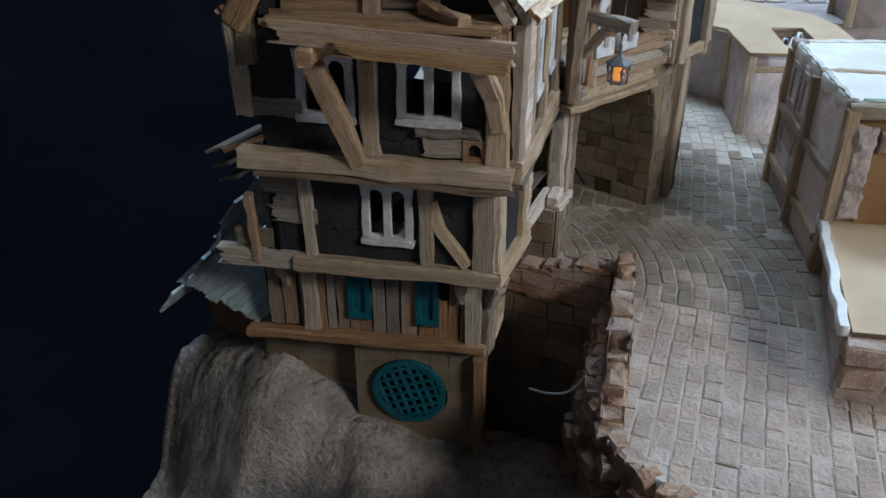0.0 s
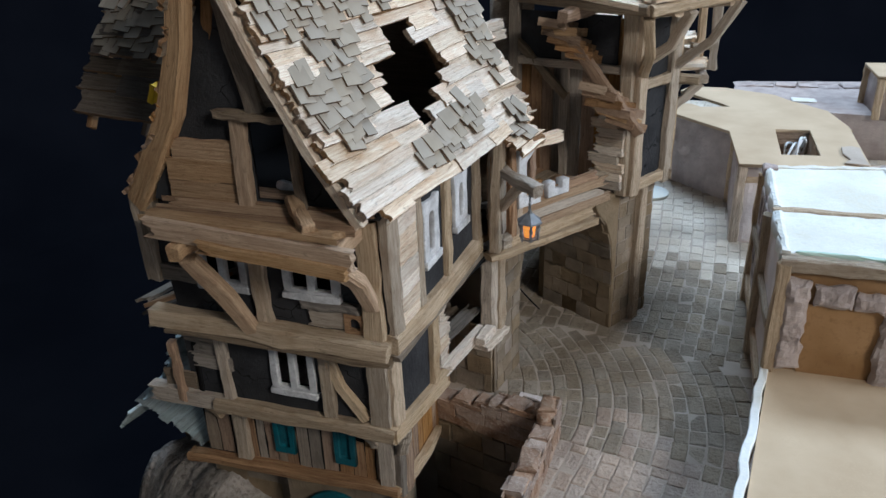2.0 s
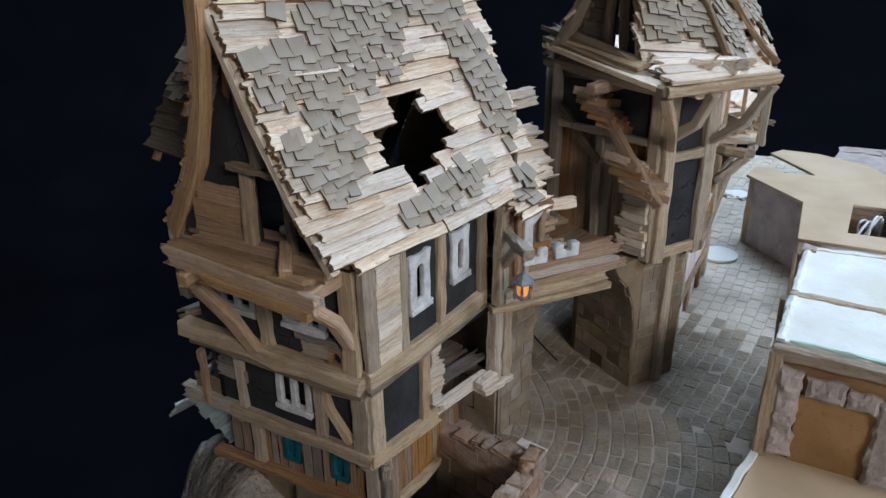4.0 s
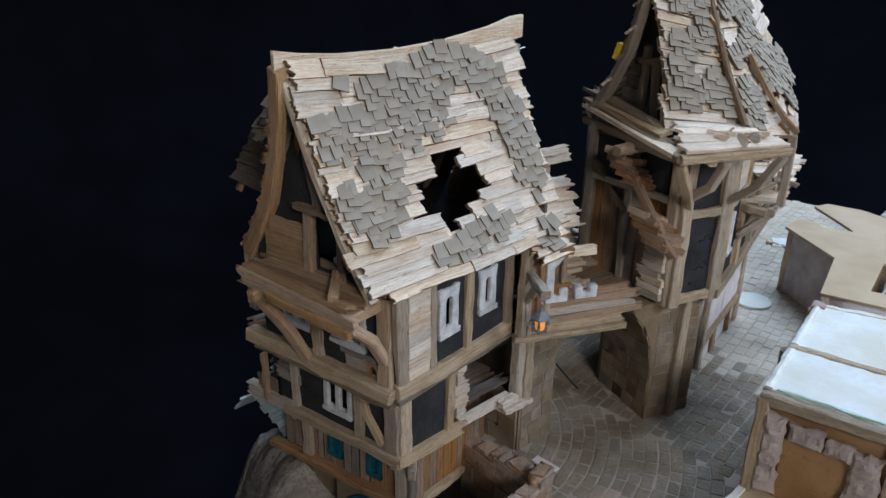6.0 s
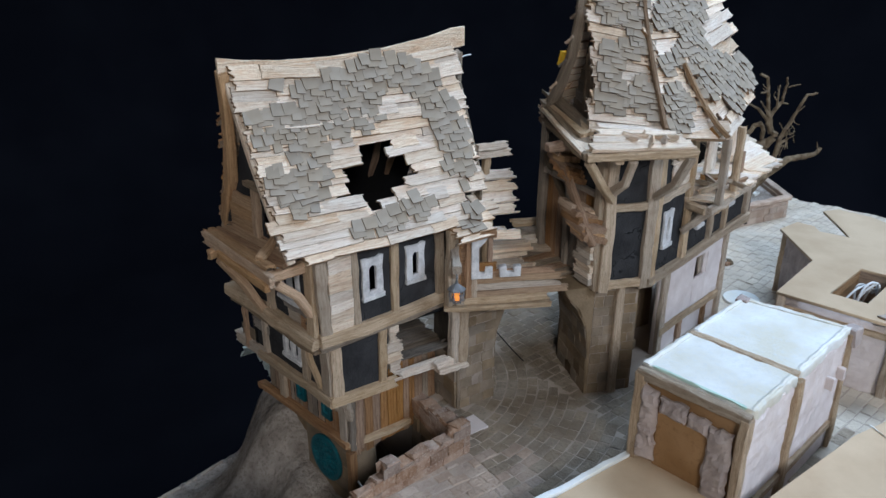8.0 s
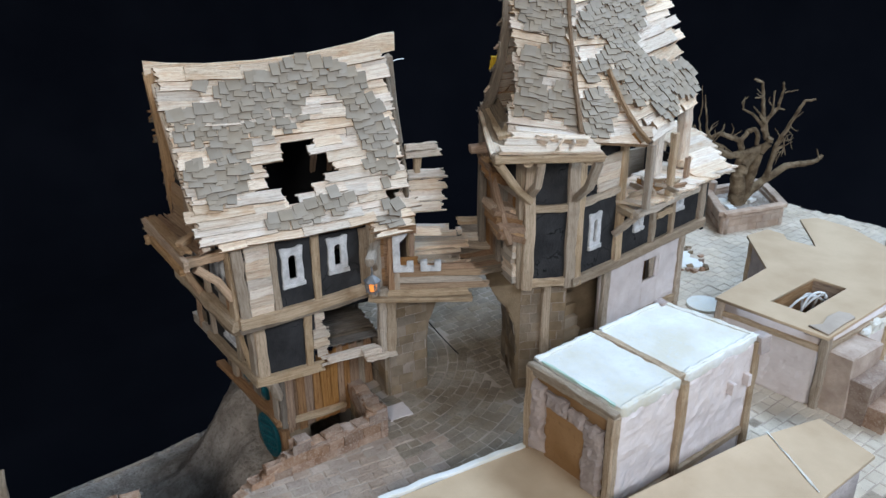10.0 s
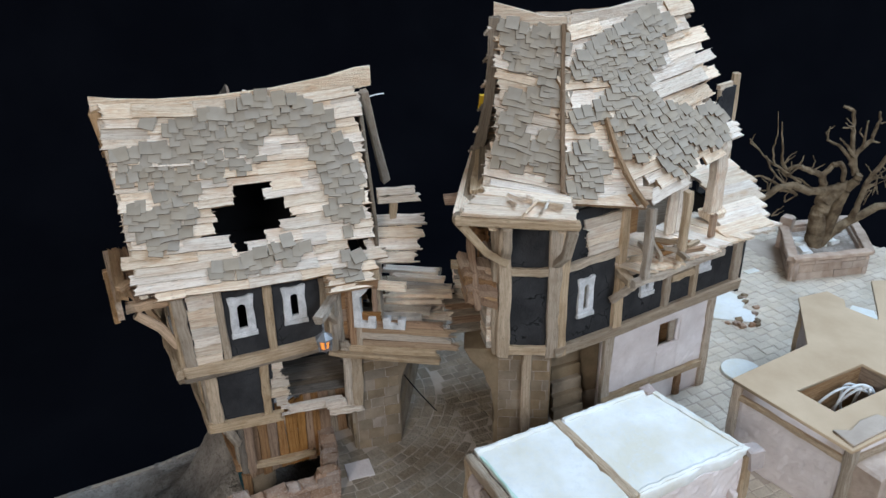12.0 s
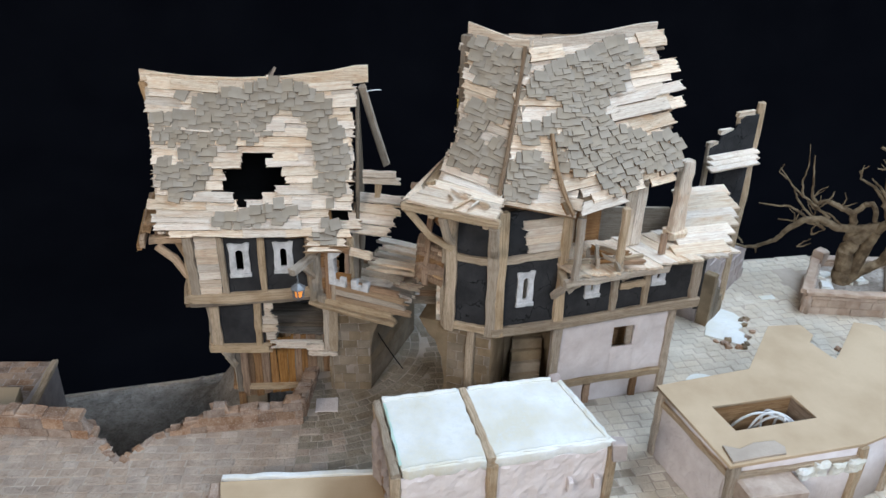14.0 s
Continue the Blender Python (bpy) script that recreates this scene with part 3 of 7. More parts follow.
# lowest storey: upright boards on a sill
plate("back_wall", house, [[(0, -0.012), (0.120, -0.012), (0.120, 0.05), (0, 0.05)]], fr(RB, 0.120, 0), NU, Z, 0.003, INSIDE_BLACK)
u = 0.002
while u < 0.118:
    w = rng.uniform(0.0055, 0.0098)
    ctr = fr(RB, u + w / 2, 0.020, 0.0002)
    teal = 0.021 < u + w / 2 < 0.036 or 0.060 < u + w / 2 < 0.073
    plank(house, ctr + Z * (-0.014 if teal else rng.uniform(-0.0006, 0.001)), Z, NU, 0.028 if teal else 0.054, w * 0.90, rng.uniform(0.0012, 0.0034), BROWN if rng.random() < 0.4 else WEATHER, (0.0012, 0.0012), "board")
    u += w
for uc in (0.029, 0.0665):
    plate("shutter_window", house, [rect(-0.006, -0.001, 0.006, 0.029), rect(-0.0036, 0.003, 0.0036, 0.026)], fr(RB, uc, 0.005, 0.003), NU, Z, 0.003, TEAL, 0.0003, "teal painted window frame")
    plate("pane", house, [rect(-0.004, 0, 0.004, 0.028)], fr(RB, uc, 0.005, 0.0008), NU, Z, 0.001, TEAL)
beam(house, fr(RB, -0.003, -0.0065, 0.003), fr(RB, 0.132, -0.0105, 0.003), 0.008, 0.006, BROWN, Z, "sill_beam")
bent(house, [fr(RB, -0.001, -0.0065, 0.003), V(-0.1035, 0.345, -0.007), V(-0.1075, 0.370, -0.010), V(-0.1120, 0.391, -0.012)], 0.0055, 0.0055, BEAM, Z, "sill_beam")
for uc in (0.010, 0.106):
    beam(house, fr(RB, uc, 0.036, 0.000), fr(RB, uc, 0.042, 0.014), 0.008, 0.008, BEAM, Z, "bracket")
    beam(house, fr(RB, uc, 0.022, 0.002), fr(RB, uc, 0.038, 0.012), 0.005, 0.005, BEAM, Z, "brace")
for uc in (0.004, 0.094):
    beam(house, fr(RB, uc, -0.010, 0.002), fr(RB, uc, 0.046, 0.002), 0.0085, 0.004, BEAM, FN, "post")
y = 0.334
while y < 0.415:
    w = rng.uniform(0.006, 0.010)
    plank(house, V(-0.1062 - 0.17 * (y + w / 2 - 0.334), y + w / 2, 0.014), Z, V(0.17, -1, 0), rng.uniform(0.066, 0.072), w * 0.94, 0.0022, BROWN if rng.random() < 0.85 else WEATHER, (0.001, 0.004), "board")
    y += w
beam(house, V(-0.1035, 0.3385, -0.012), V(-0.1025, 0.339, 0.046), 0.007, 0.006, BROWN, V(1, 0, 0), "post")
beam(house, V(-0.100, 0.330, 0.022), V(-0.092, 0.323, 0.044), 0.006, 0.006, BEAM, Z, "brace")
beam(house, V(-0.1035, 0.3325, -0.012), V(-0.1035, 0.333, 0.044), 0.006, 0.006, WEATHER, V(1, 0, 0), "post")

# middle storey
S1W = 0.116
w1 = (0.0405, 0.0620, 0.0240, 0.0310)
plate("front_panel", house, [[(0, 0.05), (S1W, 0.05), (S1W, 0.105), (0, 0.105)]] + openings(S1W - w1[0] - w1[2], w1[1], w1[2], w1[3], 2), fr(R1, S1W, 0), NU, Z, 0.003, DARK, 0, "dark cracked clay infill panel")
window_frame(house, fr(R1, w1[0] + w1[2], w1[1]), NU, Z, w1[2], w1[3], 2)
beam(house, fr(R1, -0.002, 0.0475, 0.002), fr(R1, 0.1, 0.047, 0.002), 0.008, 0.0085, BEAM, Z, "sill_beam")
plank(house, fr(R1, 0.118, 0.047, -0.003), NU, Z, 0.050, 0.009, 0.007, BEAM, (0.012, 0.0005), "sill_beam", "sill beam with a splintered end")
for uc, w in ((0.005, 0.011), (0.033, 0.0065), (0.092, 0.0055)):
    beam(house, fr(R1, uc, 0.050, 0.0015), fr(R1, uc + 0.001, 0.105, 0.0015), w, 0.004, BEAM, FN, "post")
bent(house, [fr(R1, 0.031, 0.086, 0.0015), fr(R1, 0.0265, 0.071, 0.0015), fr(R1, 0.013, 0.053, 0.0015)], 0.0055, 0.0035, BEAM, FN, "brace")
beam(house, fr(R1, 0.121, 0.046, 0.003), fr(R1, 0.122, 0.082, 0.003), 0.0045, 0.004, BROWN, FN, "post")
for k, z in enumerate((0.072, 0.080, 0.088, 0.096)):
    plank(house, fr(R1, 0.100 + 0.002 * k, z, 0.0002), NU, Z, 0.024, 0.0075, 0.0015, WEATHER, (0.006, 0.0005), "board")
plank(house, fr(R1, 0.122, 0.058, 0.0004), NU, Z, 0.020, 0.010, 0.0016, WEATHER, (0.002, 0.0005), "board")
# east wall of the middle storey
plate("side_panel", house, [[(0.314, 0.05), (0.362, 0.05), (0.364, 0.105), (0.314, 0.105)]], (-0.0945, 0, 0), (0, 1, 0), Z, 0.003, DARK, 0, "dark cracked clay infill panel")
for a, b, w in ((0.3185, 0.3175, 0.009), (0.357, 0.3585, 0.0065)):
    beam(house, V(-0.0935, a, 0.046), V(-0.0935, b, 0.105), w, 0.0045, BEAM, EAST, "post")
beam(house, V(-0.091, 0.424, 0.046), V(-0.091, 0.424, 0.105), 0.010, 0.010, BEAM, EAST, "post")
plank(house, V(-0.0948, 0.340, 0.0475), V(0, 1, 0), Z, 0.058, 0.008, 0.005, BEAM, (0.0006, 0.004), "sill_beam")
for k in range(5):
    plank(house, V(-0.0950, 0.368 + 0.002 * rng.random(), 0.060 + 0.0088 * k), V(0, 1, 0), Z, rng.uniform(0.010, 0.017) - 0.001 * k, 0.008, 0.0022, BALSA, (0.0005, 0.006), "board", "splintered pale board")
plank(house, V(-0.096, 0.392, 0.050), V(0, 1, 0), Z, 0.050, 0.007, 0.004, BALSA, (0.008, 0.004), "board")
beam(house, V(-0.089, 0.405, 0.046), V(-0.087, 0.432, 0.046), 0.012, 0.004, BALSA, Z, "ledge")
beam(house, V(-0.088, 0.403, 0.0515), V(-0.088, 0.419, 0.0515), 0.007, 0.006, BALSA, Z, "block")
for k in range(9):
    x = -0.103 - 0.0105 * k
    plank(house, V(x, 0.377, 0.057 + rng.uniform(-0.001, 0.003)), V(0.05 * rng.uniform(-1, 1), 1, 0), V(-1, 0, 0.1), 0.095, 0.009, 0.0016, SHADE_WOOD, (0.006, 0.006), "floor_board")
plate("inner_wall", house, [[(0.33, 0.0), (0.44, 0.0), (0.44, 0.16), (0.33, 0.16)]], (-0.196, 0, 0), (0, 1, 0), Z, 0.003, WEATHER)

# upper storey
S2W = 0.122
w2 = [(0.0215, 0.128, 0.0265, 0.0295), (0.068, 0.127, 0.025, 0.0295)]
holes = []
for w in w2:
    holes += openings(S2W - w[0] - w[2], w[1], w[2], w[3], 2)
plate("front_panel", house, [[(0.012, 0.108), (S2W, 0.108), (S2W, 0.168), (0, 0.168), (0.0, 0.129), (0.010, 0.127)]] + holes, fr(R2, S2W, 0), NU, Z, 0.003, DARK, 0, "dark cracked clay infill panel")
for w in w2:
    window_frame(house, fr(R2, w[0] + w[2], w[1]), NU, Z, w[2], w[3], 2)
beam(house, fr(R2, -0.003, 0.1065, 0.0035), fr(R2, 0.122, 0.1075, 0.0035), 0.011, 0.0095, BEAM, Z, "jetty_beam")
beam(house, fr(R2, -0.003, 0.1005, 0.005), fr(R2, 0.115, 0.1015, 0.004), 0.007, 0.003, WEATHER, Z, "jetty_plate")
for uc, w, z0 in ((0.0045, 0.010, 0.108), (0.0605, 0.0085, 0.110), (0.118, 0.008, 0.127)):
    beam(house, fr(R2, uc, z0, 0.002), fr(R2, uc + 0.001, 0.169, 0.002), w, 0.0045, BEAM, FN, "post")
beam(house, fr(R2, 0.012, 0.1245, 0.0012), fr(R2, 0.040, 0.1245, 0.0012), 0.004, 0.005, WEATHER, Z, "rail")
plank(house, fr(R2, 0.0285, 0.1175, 0.0003), NU, Z, 0.020, 0.0085, 0.0015, BEAM, (0.003, 0.0005), "board")
plate("vent", house, [rect(-0.005, -0.005, 0.005, 0.005), arched(-0.0028, -0.003, 0.0028, 0.003)], fr(R2, 0.0145, 0.117, 0.0025), NU, Z, 0.003, BROWN, 0, "small dark square vent")
plank(house, fr(R2, 0.105, 0.131, 0.0004), NU, Z, 0.030, 0.008, 0.0018, WEATHER, (0.002, 0.002), "board")
WE, WU2 = ew(0.0016, 0), V(-0.095, 1, 0)
plate("side_panel", house, [[(0.303, 0.108), (0.412, 0.108), (0.412, 0.178), (0.303, 0.178)]] + openings(0.3400, 0.1305, 0.0160, 0.031, 1, 0.0046) + openings(0.3785, 0.1325, 0.0152, 0.029, 1, 0.0046), WE, WU2, Z, 0.003, DARK, 0, "dark cracked clay infill panel")
window_frame(house, ew(0.3395, 0.1305), WU2, Z, 0.0165, 0.031, 1, 0.0046)
window_frame(house, ew(0.3785, 0.1325), WU2, Z, 0.0157, 0.029, 1, 0.0046)
for a, b, w in ((0.3075, 0.3045, 0.009), (0.3335, 0.332, 0.006), (0.3675, 0.3675, 0.0065), (0.4105, 0.4095, 0.008)):
    beam(house, ew(a, 0.106, 0.0005), ew(b, 0.178, 0.0005), w, 0.0048, BEAM, EAST, "post")
bent(house, [ew(0.302, 0.1085, 0.0008), ew(0.34, 0.1075, 0.0012), ew(0.38, 0.1085, 0.0008), ew(0.412, 0.110, 0.0012)], 0.007, 0.0105, BEAM, Z, "sill_beam")
beam(house, ew(0.301, 0.1015), ew(0.412, 0.1035), 0.009, 0.003, WEATHER, Z, "jetty_plate")
for k in range(8):
    plank(house, ew(0.3205 + rng.uniform(-0.0006, 0.0006), 0.116 + 0.0078 * k), V(-0.095, 1, rng.uniform(-0.03, 0.03)), Z, 0.0195, 0.0074, 0.0026, BALSA, (0.0006, 0.0006), "board", "pale split infill board")

# loft balcony on the front
for k in range(4):
    plank(house, fr(R2, 0.047 + rng.uniform(-0.004, 0.004), 0.1725 + rng.uniform(-0.0008, 0.0012), 0.006 + 0.0085 * k), NU + FN * rng.uniform(-0.05, 0.05) + Z * rng.uniform(-0.01, 0.01), -FN + Z * rng.uniform(-0.08, 0.08), 0.098 - 0.004 * k + 0.006 * rng.random(), 0.0080, 0.0026, OAK if k % 2 else BROWN, (0.010, 0.005), "balcony_board")
beam(house, fr(R2, -0.002, 0.1755, 0.001), fr(R2, 0.112, 0.176, 0.001), 0.007, 0.006, BROWN, Z, "balcony_beam")
plank(house, fr(R2, 0.042, 0.1700, 0.034), NU + Z * -0.05, Z, 0.094, 0.0080, 0.0040, OAK, (0.006, 0.003), "balcony_edge")
plank(house, fr(R2, 0.030, 0.1655, 0.037), NU + Z * -0.07, Z, 0.066, 0.0048, 0.0040, OAK, (0.010, 0.003), "balcony_edge")
for uc, L in ((0.010, 0.032), (0.052, 0.028), (0.0735, 0.041)):
    beam(house, fr(R2, uc, 0.1640, -0.002), fr(R2, uc, 0.1640, L), 0.0075, 0.0075, OAK, Z, "joist")
bent(house, [fr(R2, 0.0725, 0.158, 0.033), fr(R2, 0.0695, 0.133, 0.017), fr(R2, 0.0650, 0.108, 0.006)], 0.0078, 0.006, OAK, FN, "brace")
bent(house, [fr(R2, 0.009, 0.158, 0.026), fr(R2, 0.006, 0.145, 0.012), fr(R2, 0.0045, 0.128, 0.003)], 0.007, 0.0055, OAK, FN, "brace")
beam(house, fr(R2, 0.034, 0.178, 0.010), fr(R2, 0.014, 0.1775, 0.034), 0.006, 0.005, OAK, Z, "loose_timber")

# gable of the loft
GB = V(-0.0813, 0.2962, 0)
gab = [(0.0, 0.172), (0.108, 0.172), (0.066, 0.290)]
flip = [(S2W - a, b) for a, b in gab]
door = [(S2W - 0.056, 0.176), (S2W - 0.034, 0.176), (S2W - 0.037, 0.212), (S2W - 0.056, 0.213)]
plate("gable_panel", house, [flip, door], fr(GB, S2W, 0), NU, Z, 0.003, DARK, 0, "dark clay gable panel with an open hatch")
beam(house, fr(GB, 0.059, 0.172, 0.002), fr(GB, 0.0585, 0.214, 0.002), 0.007, 0.005, OAK, FN, "post")
beam(house, fr(GB, 0.033, 0.172, 0.002), fr(GB, 0.0355, 0.211, 0.002), 0.004, 0.004, WEATHER, FN, "post")
beam(house, fr(GB, 0.030, 0.2135, 0.004), fr(GB, 0.067, 0.2145, 0.004), 0.006, 0.003, WEATHER, Z, "lintel")
beam(house, fr(GB, 0.049, 0.216, 0.002), fr(GB, 0.061, 0.275, 0.002), 0.008, 0.005, WEATHER, FN, "post")
for k in range(4):
    plank(house, fr(GB, 0.042 + 0.0028 * k, 0.222 + 0.010 * k, 0.0004), NU, Z, 0.018 - 0.0025 * k, 0.0092, 0.0016, WEATHER, (0.0006, 0.0006), "board")
for k, (L, z) in enumerate(((0.034, 0.178), (0.036, 0.188), (0.031, 0.197))):
    plank(house, fr(GB, 0.080 - 0.001 * k, z, 0.0005), NU, Z, L, 0.0095, 0.002, OAK, (0.001, 0.001), "board")
# white pieces added in place of the brightness seen through the hatch
for k in range(2):
    part("clay_scrap", relief(fr(GB, 0.050 - 0.006 * k, 0.1715, -0.010 - 0.004 * k), NU, Z, 0.009, 0.010 + 0.003 * k, 0.002, 0.0012, 0.002, k), CLAY, house, "white piece standing in for the bright view through the hatch")
bent(house, [fr(GB, 0.118, 0.150, -0.006), fr(GB, 0.117, 0.172, -0.006), fr(GB, 0.114, 0.184, -0.006)], 0.008, 0.008, WEATHER, FN, "post")


# roof: east and west slopes laid out in metres from the south eave corner
def roof_e(a, b):
    f = b / 0.139
    return V(-0.0775 - 0.0625 * f - 0.004 * math.sin(math.pi * f), 0.28 + a - 0.012 * f, 0.175 + 0.122 * f - 0.004 * math.sin(math.pi * f) + 0.004 * ((a - 0.09) / 0.09) ** 2 * f)


def roof_w(a, b):
    f = b / 0.139
    return V(-0.2035 + 0.0635 * f + 0.010 * math.sin(math.pi * f), 0.445 - a - 0.012 * f, 0.172 + 0.125 * f - 0.008 * math.sin(math.pi * f))


HOLE = [(0.078, 0.074), (0.106, 0.0749), (0.107, 0.0648), (0.122, 0.0556), (0.12, 0.0455), (0.102, 0.0388), (0.099, 0.032), (0.088, 0.0295), (0.069, 0.022), (0.069, 0.0337), (0.053, 0.0404), (0.06, 0.0522), (0.06, 0.0598), (0.076, 0.0614)]
SLATE_MAIN = [(0.066, 0.128), (0.086, 0.129), (0.092, 0.136), (0.105, 0.138), (0.148, 0.128), (0.163, 0.116), (0.161, 0.101), (0.175, 0.086), (0.172, 0.069), (0.163, 0.038), (0.141, 0.042), (0.148, 0.059), (0.141, 0.079), (0.143, 0.092), (0.131, 0.111),
              (0.112, 0.110), (0.109, 0.096), (0.097, 0.087), (0.057, 0.078), (0.052, 0.063), (0.037, 0.033), (0.011, 0.034), (0.007, 0.066), (0.029, 0.070), (0.030, 0.080), (0.006, 0.084), (0.010, 0.106), (0.042, 0.107), (0.046, 0.124), (0.058, 0.122), (0.064, 0.118)]
SLATE_LOW = [(0.055, 0.019), (0.054, 0.008), (0.083, 0.009), (0.105, 0.009), (0.111, 0.017), (0.125, 0.018), (0.123, 0.026), (0.109, 0.034), (0.098, 0.034), (0.094, 0.026), (0.076, 0.020)]


def east_ends(b):
    left = 0.010 if b < 0.008 else 0.002 if b < 0.024 else -0.004 if b < 0.032 else 0.004
    right = 0.134 if b < 0.006 else 0.150 if b < 0.024 else 0.166 + 0.016 * (b / 0.139)
    return left, right


boards(house, roof_e, cut_rows(0, 0.16, 0.002, 0.134, 0.0064, HOLE, east_ends), BALSA, pitch=0.0068, name="roof_board", lengths=(0.018, 0.07))
slates(house, roof_e, [SLATE_MAIN, SLATE_LOW], 0.0, 0.17, 0.006, 0.138, wild=5.0)
for q in ((0.036, 0.122), (0.156, 0.03), (0.150, 0.012), (0.160, 0.012), (0.155, 0.005)):
    slates(house, roof_e, [rect(q[0] - 0.005, q[1] - 0.004, q[0] + 0.005, q[1] + 0.004)], q[0] - 0.003, q[0] + 0.004, q[1] - 0.001, q[1] + 0.003, lift=0.004)
boards(house, roof_w, cut_rows(-0.002, 0.164, 0.002, 0.134, 0.0085), WEATHER, name="roof_board")
# black sheet added below the rafters so the roof hole looks dark
plate("roof_lining", house, [rect(0.300, 0.004, 0.436, 0.100)], V(-0.192, 0, 0.166), (0, 1, 0), V(0.45, 0, 0.89), 0.002, INSIDE_BLACK, 0, "black sheet added under the west slope to darken the loft")
slates(house, roof_w, [[(0.01, 0.02), (0.13, 0.03), (0.15, 0.12), (0.02, 0.11)]], 0.0, 0.165, 0.02, 0.12)
# rafters and barge boards
for a in (0.028, 0.044, 0.126, 0.150):
    bent(house, [roof_e(a, b) - V(0.004, 0, 0.003) for b in (0.004, 0.05, 0.095, 0.136)], 0.004, 0.005, BROWN, V(0, 1, 0), "rafter")
    bent(house, [roof_w(a, b) - V(-0.004, 0, 0.003) for b in (0.004, 0.05, 0.095, 0.136)], 0.004, 0.005, BROWN, V(0, 1, 0), "rafter")
bent(house, [roof_e(0.003, b) + V(-0.0022, 0.002, -0.0035) for b in (0.004, 0.04, 0.08, 0.12, 0.137)], 0.0045, 0.006, BALSA, V(0, 1, 0), "barge_board")
bent(house, [V(-0.2015, 0.281, 0.167), V(-0.1865, 0.2795, 0.187), V(-0.1675, 0.2775, 0.214), V(-0.1535, 0.275, 0.243), V(-0.1445, 0.272, 0.272), V(-0.140, 0.270, 0.294)], 0.0105, 0.007, OAK, V(0, 1, 0), "barge_board")
ridge = [(0.268, 0.288), (0.31, 0.285), (0.36, 0.2845), (0.41, 0.288), (0.463, 0.295), (0.463, 0.309), (0.452, 0.3085), (0.43, 0.3035), (0.39, 0.2985), (0.35, 0.2965), (0.31, 0.2975), (0.285, 0.300), (0.268, 0.303)]
plate("ridge_board", house, [ridge], (-0.1385, 0, 0), (0, 1, 0), Z, 0.003, BALSA, 0.0003, "pale sagging ridge board")
beam(house, V(-0.150, 0.374, 0.268), V(-0.166, 0.372, 0.292), 0.004, 0.004, BALSA, Z, "stick")
# broken back gable
bent(house, [V(-0.1405, 0.458, 0.290), V(-0.155, 0.467, 0.250), V(-0.171, 0.478, 0.206)], 0.006, 0.007, BEAM, V(0, 1, 0), "barge_board")
plate("back_gable", house, [[(-0.196, 0.11), (-0.10, 0.11), (-0.10, 0.20), (-0.139, 0.288), (-0.196, 0.18)]], (0, 0.452, 0), (1, 0, 0), Z, 0.003, WEATHER)
# roof wing over the west side
def wing(a, b):
    f = b / 0.09
    return V(-0.267 + a - 0.010 * f, 0.313 + 0.02 * a + 0.062 * f, 0.199 + 0.088 * f)


boards(house, wing, cut_rows(0.0, 0.06, 0.0, 0.076, 0.0085, None, lambda b: (rng.uniform(-0.003, 0.006), 0.070)), SHADE_WOOD, name="wing_board")
slates(house, wing, [[(0.004, 0.022), (0.065, 0.022), (0.065, 0.066), (0.030, 0.066), (0.004, 0.050)]], 0.004, 0.065, 0.022, 0.066)
for a in (0.006, 0.045):
    beam(house, wing(a, -0.008) - Z * 0.003, wing(a, 0.068) - Z * 0.003, 0.004, 0.004, BROWN, V(1, 0, 0), "rafter")
plank(house, V(-0.181, 0.284, 0.218), V(0.45, 0, 1), V(0, 1, 0), 0.009, 0.004, 0.003, YELLOW, (0.001, 0.001), "foam_scrap", "scrap of yellow foam")
# bridge-side lean-to of the roof
def lean(a, b):
    return V(-0.070 - b * 0.75, 0.408 + a, 0.166 + b * 0.6)


boards(house, lean, cut_rows(0.0, 0.045, 0.0, 0.03, 0.0075, None, lambda b: (0.0 + b * 0.2, 0.034 + b * 0.5)), BALSA, name="roof_board", rag=0.007)
slates(house, lean, [[(0.008, 0.004), (0.026, 0.004), (0.028, 0.020), (0.008, 0.018)]], 0.008, 0.03, 0.006, 0.02, lift=0.004)
for y in (0.412, 0.432, 0.447):
    beam(house, V(-0.082, y, 0.108), V(-0.080, y, 0.172), 0.006, 0.006, BEAM, EAST, "post")
for k in range(4):
    plank(house, V(-0.0845, 0.424, 0.124 + 0.011 * k), V(0, 1, 0), Z, 0.026, 0.0105, 0.002, BROWN, (0.001, 0.003), "board")
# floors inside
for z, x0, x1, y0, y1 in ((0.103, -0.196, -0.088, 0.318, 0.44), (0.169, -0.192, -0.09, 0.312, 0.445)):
    plate("storey_floor", house, [rect(x0, y0, x1, y1)], (0, 0, z), (1, 0, 0), (0, 1, 0), 0.003, INSIDE_BLACK)
plate("west_wall", house, [[(0.295, 0.05), (0.445, 0.05), (0.445, 0.172), (0.295, 0.172)], rect(0.33, 0.118, 0.40, 0.15)], (-0.201, 0, 0), (0, 1, 0), Z, 0.003, INSIDE_BLACK)

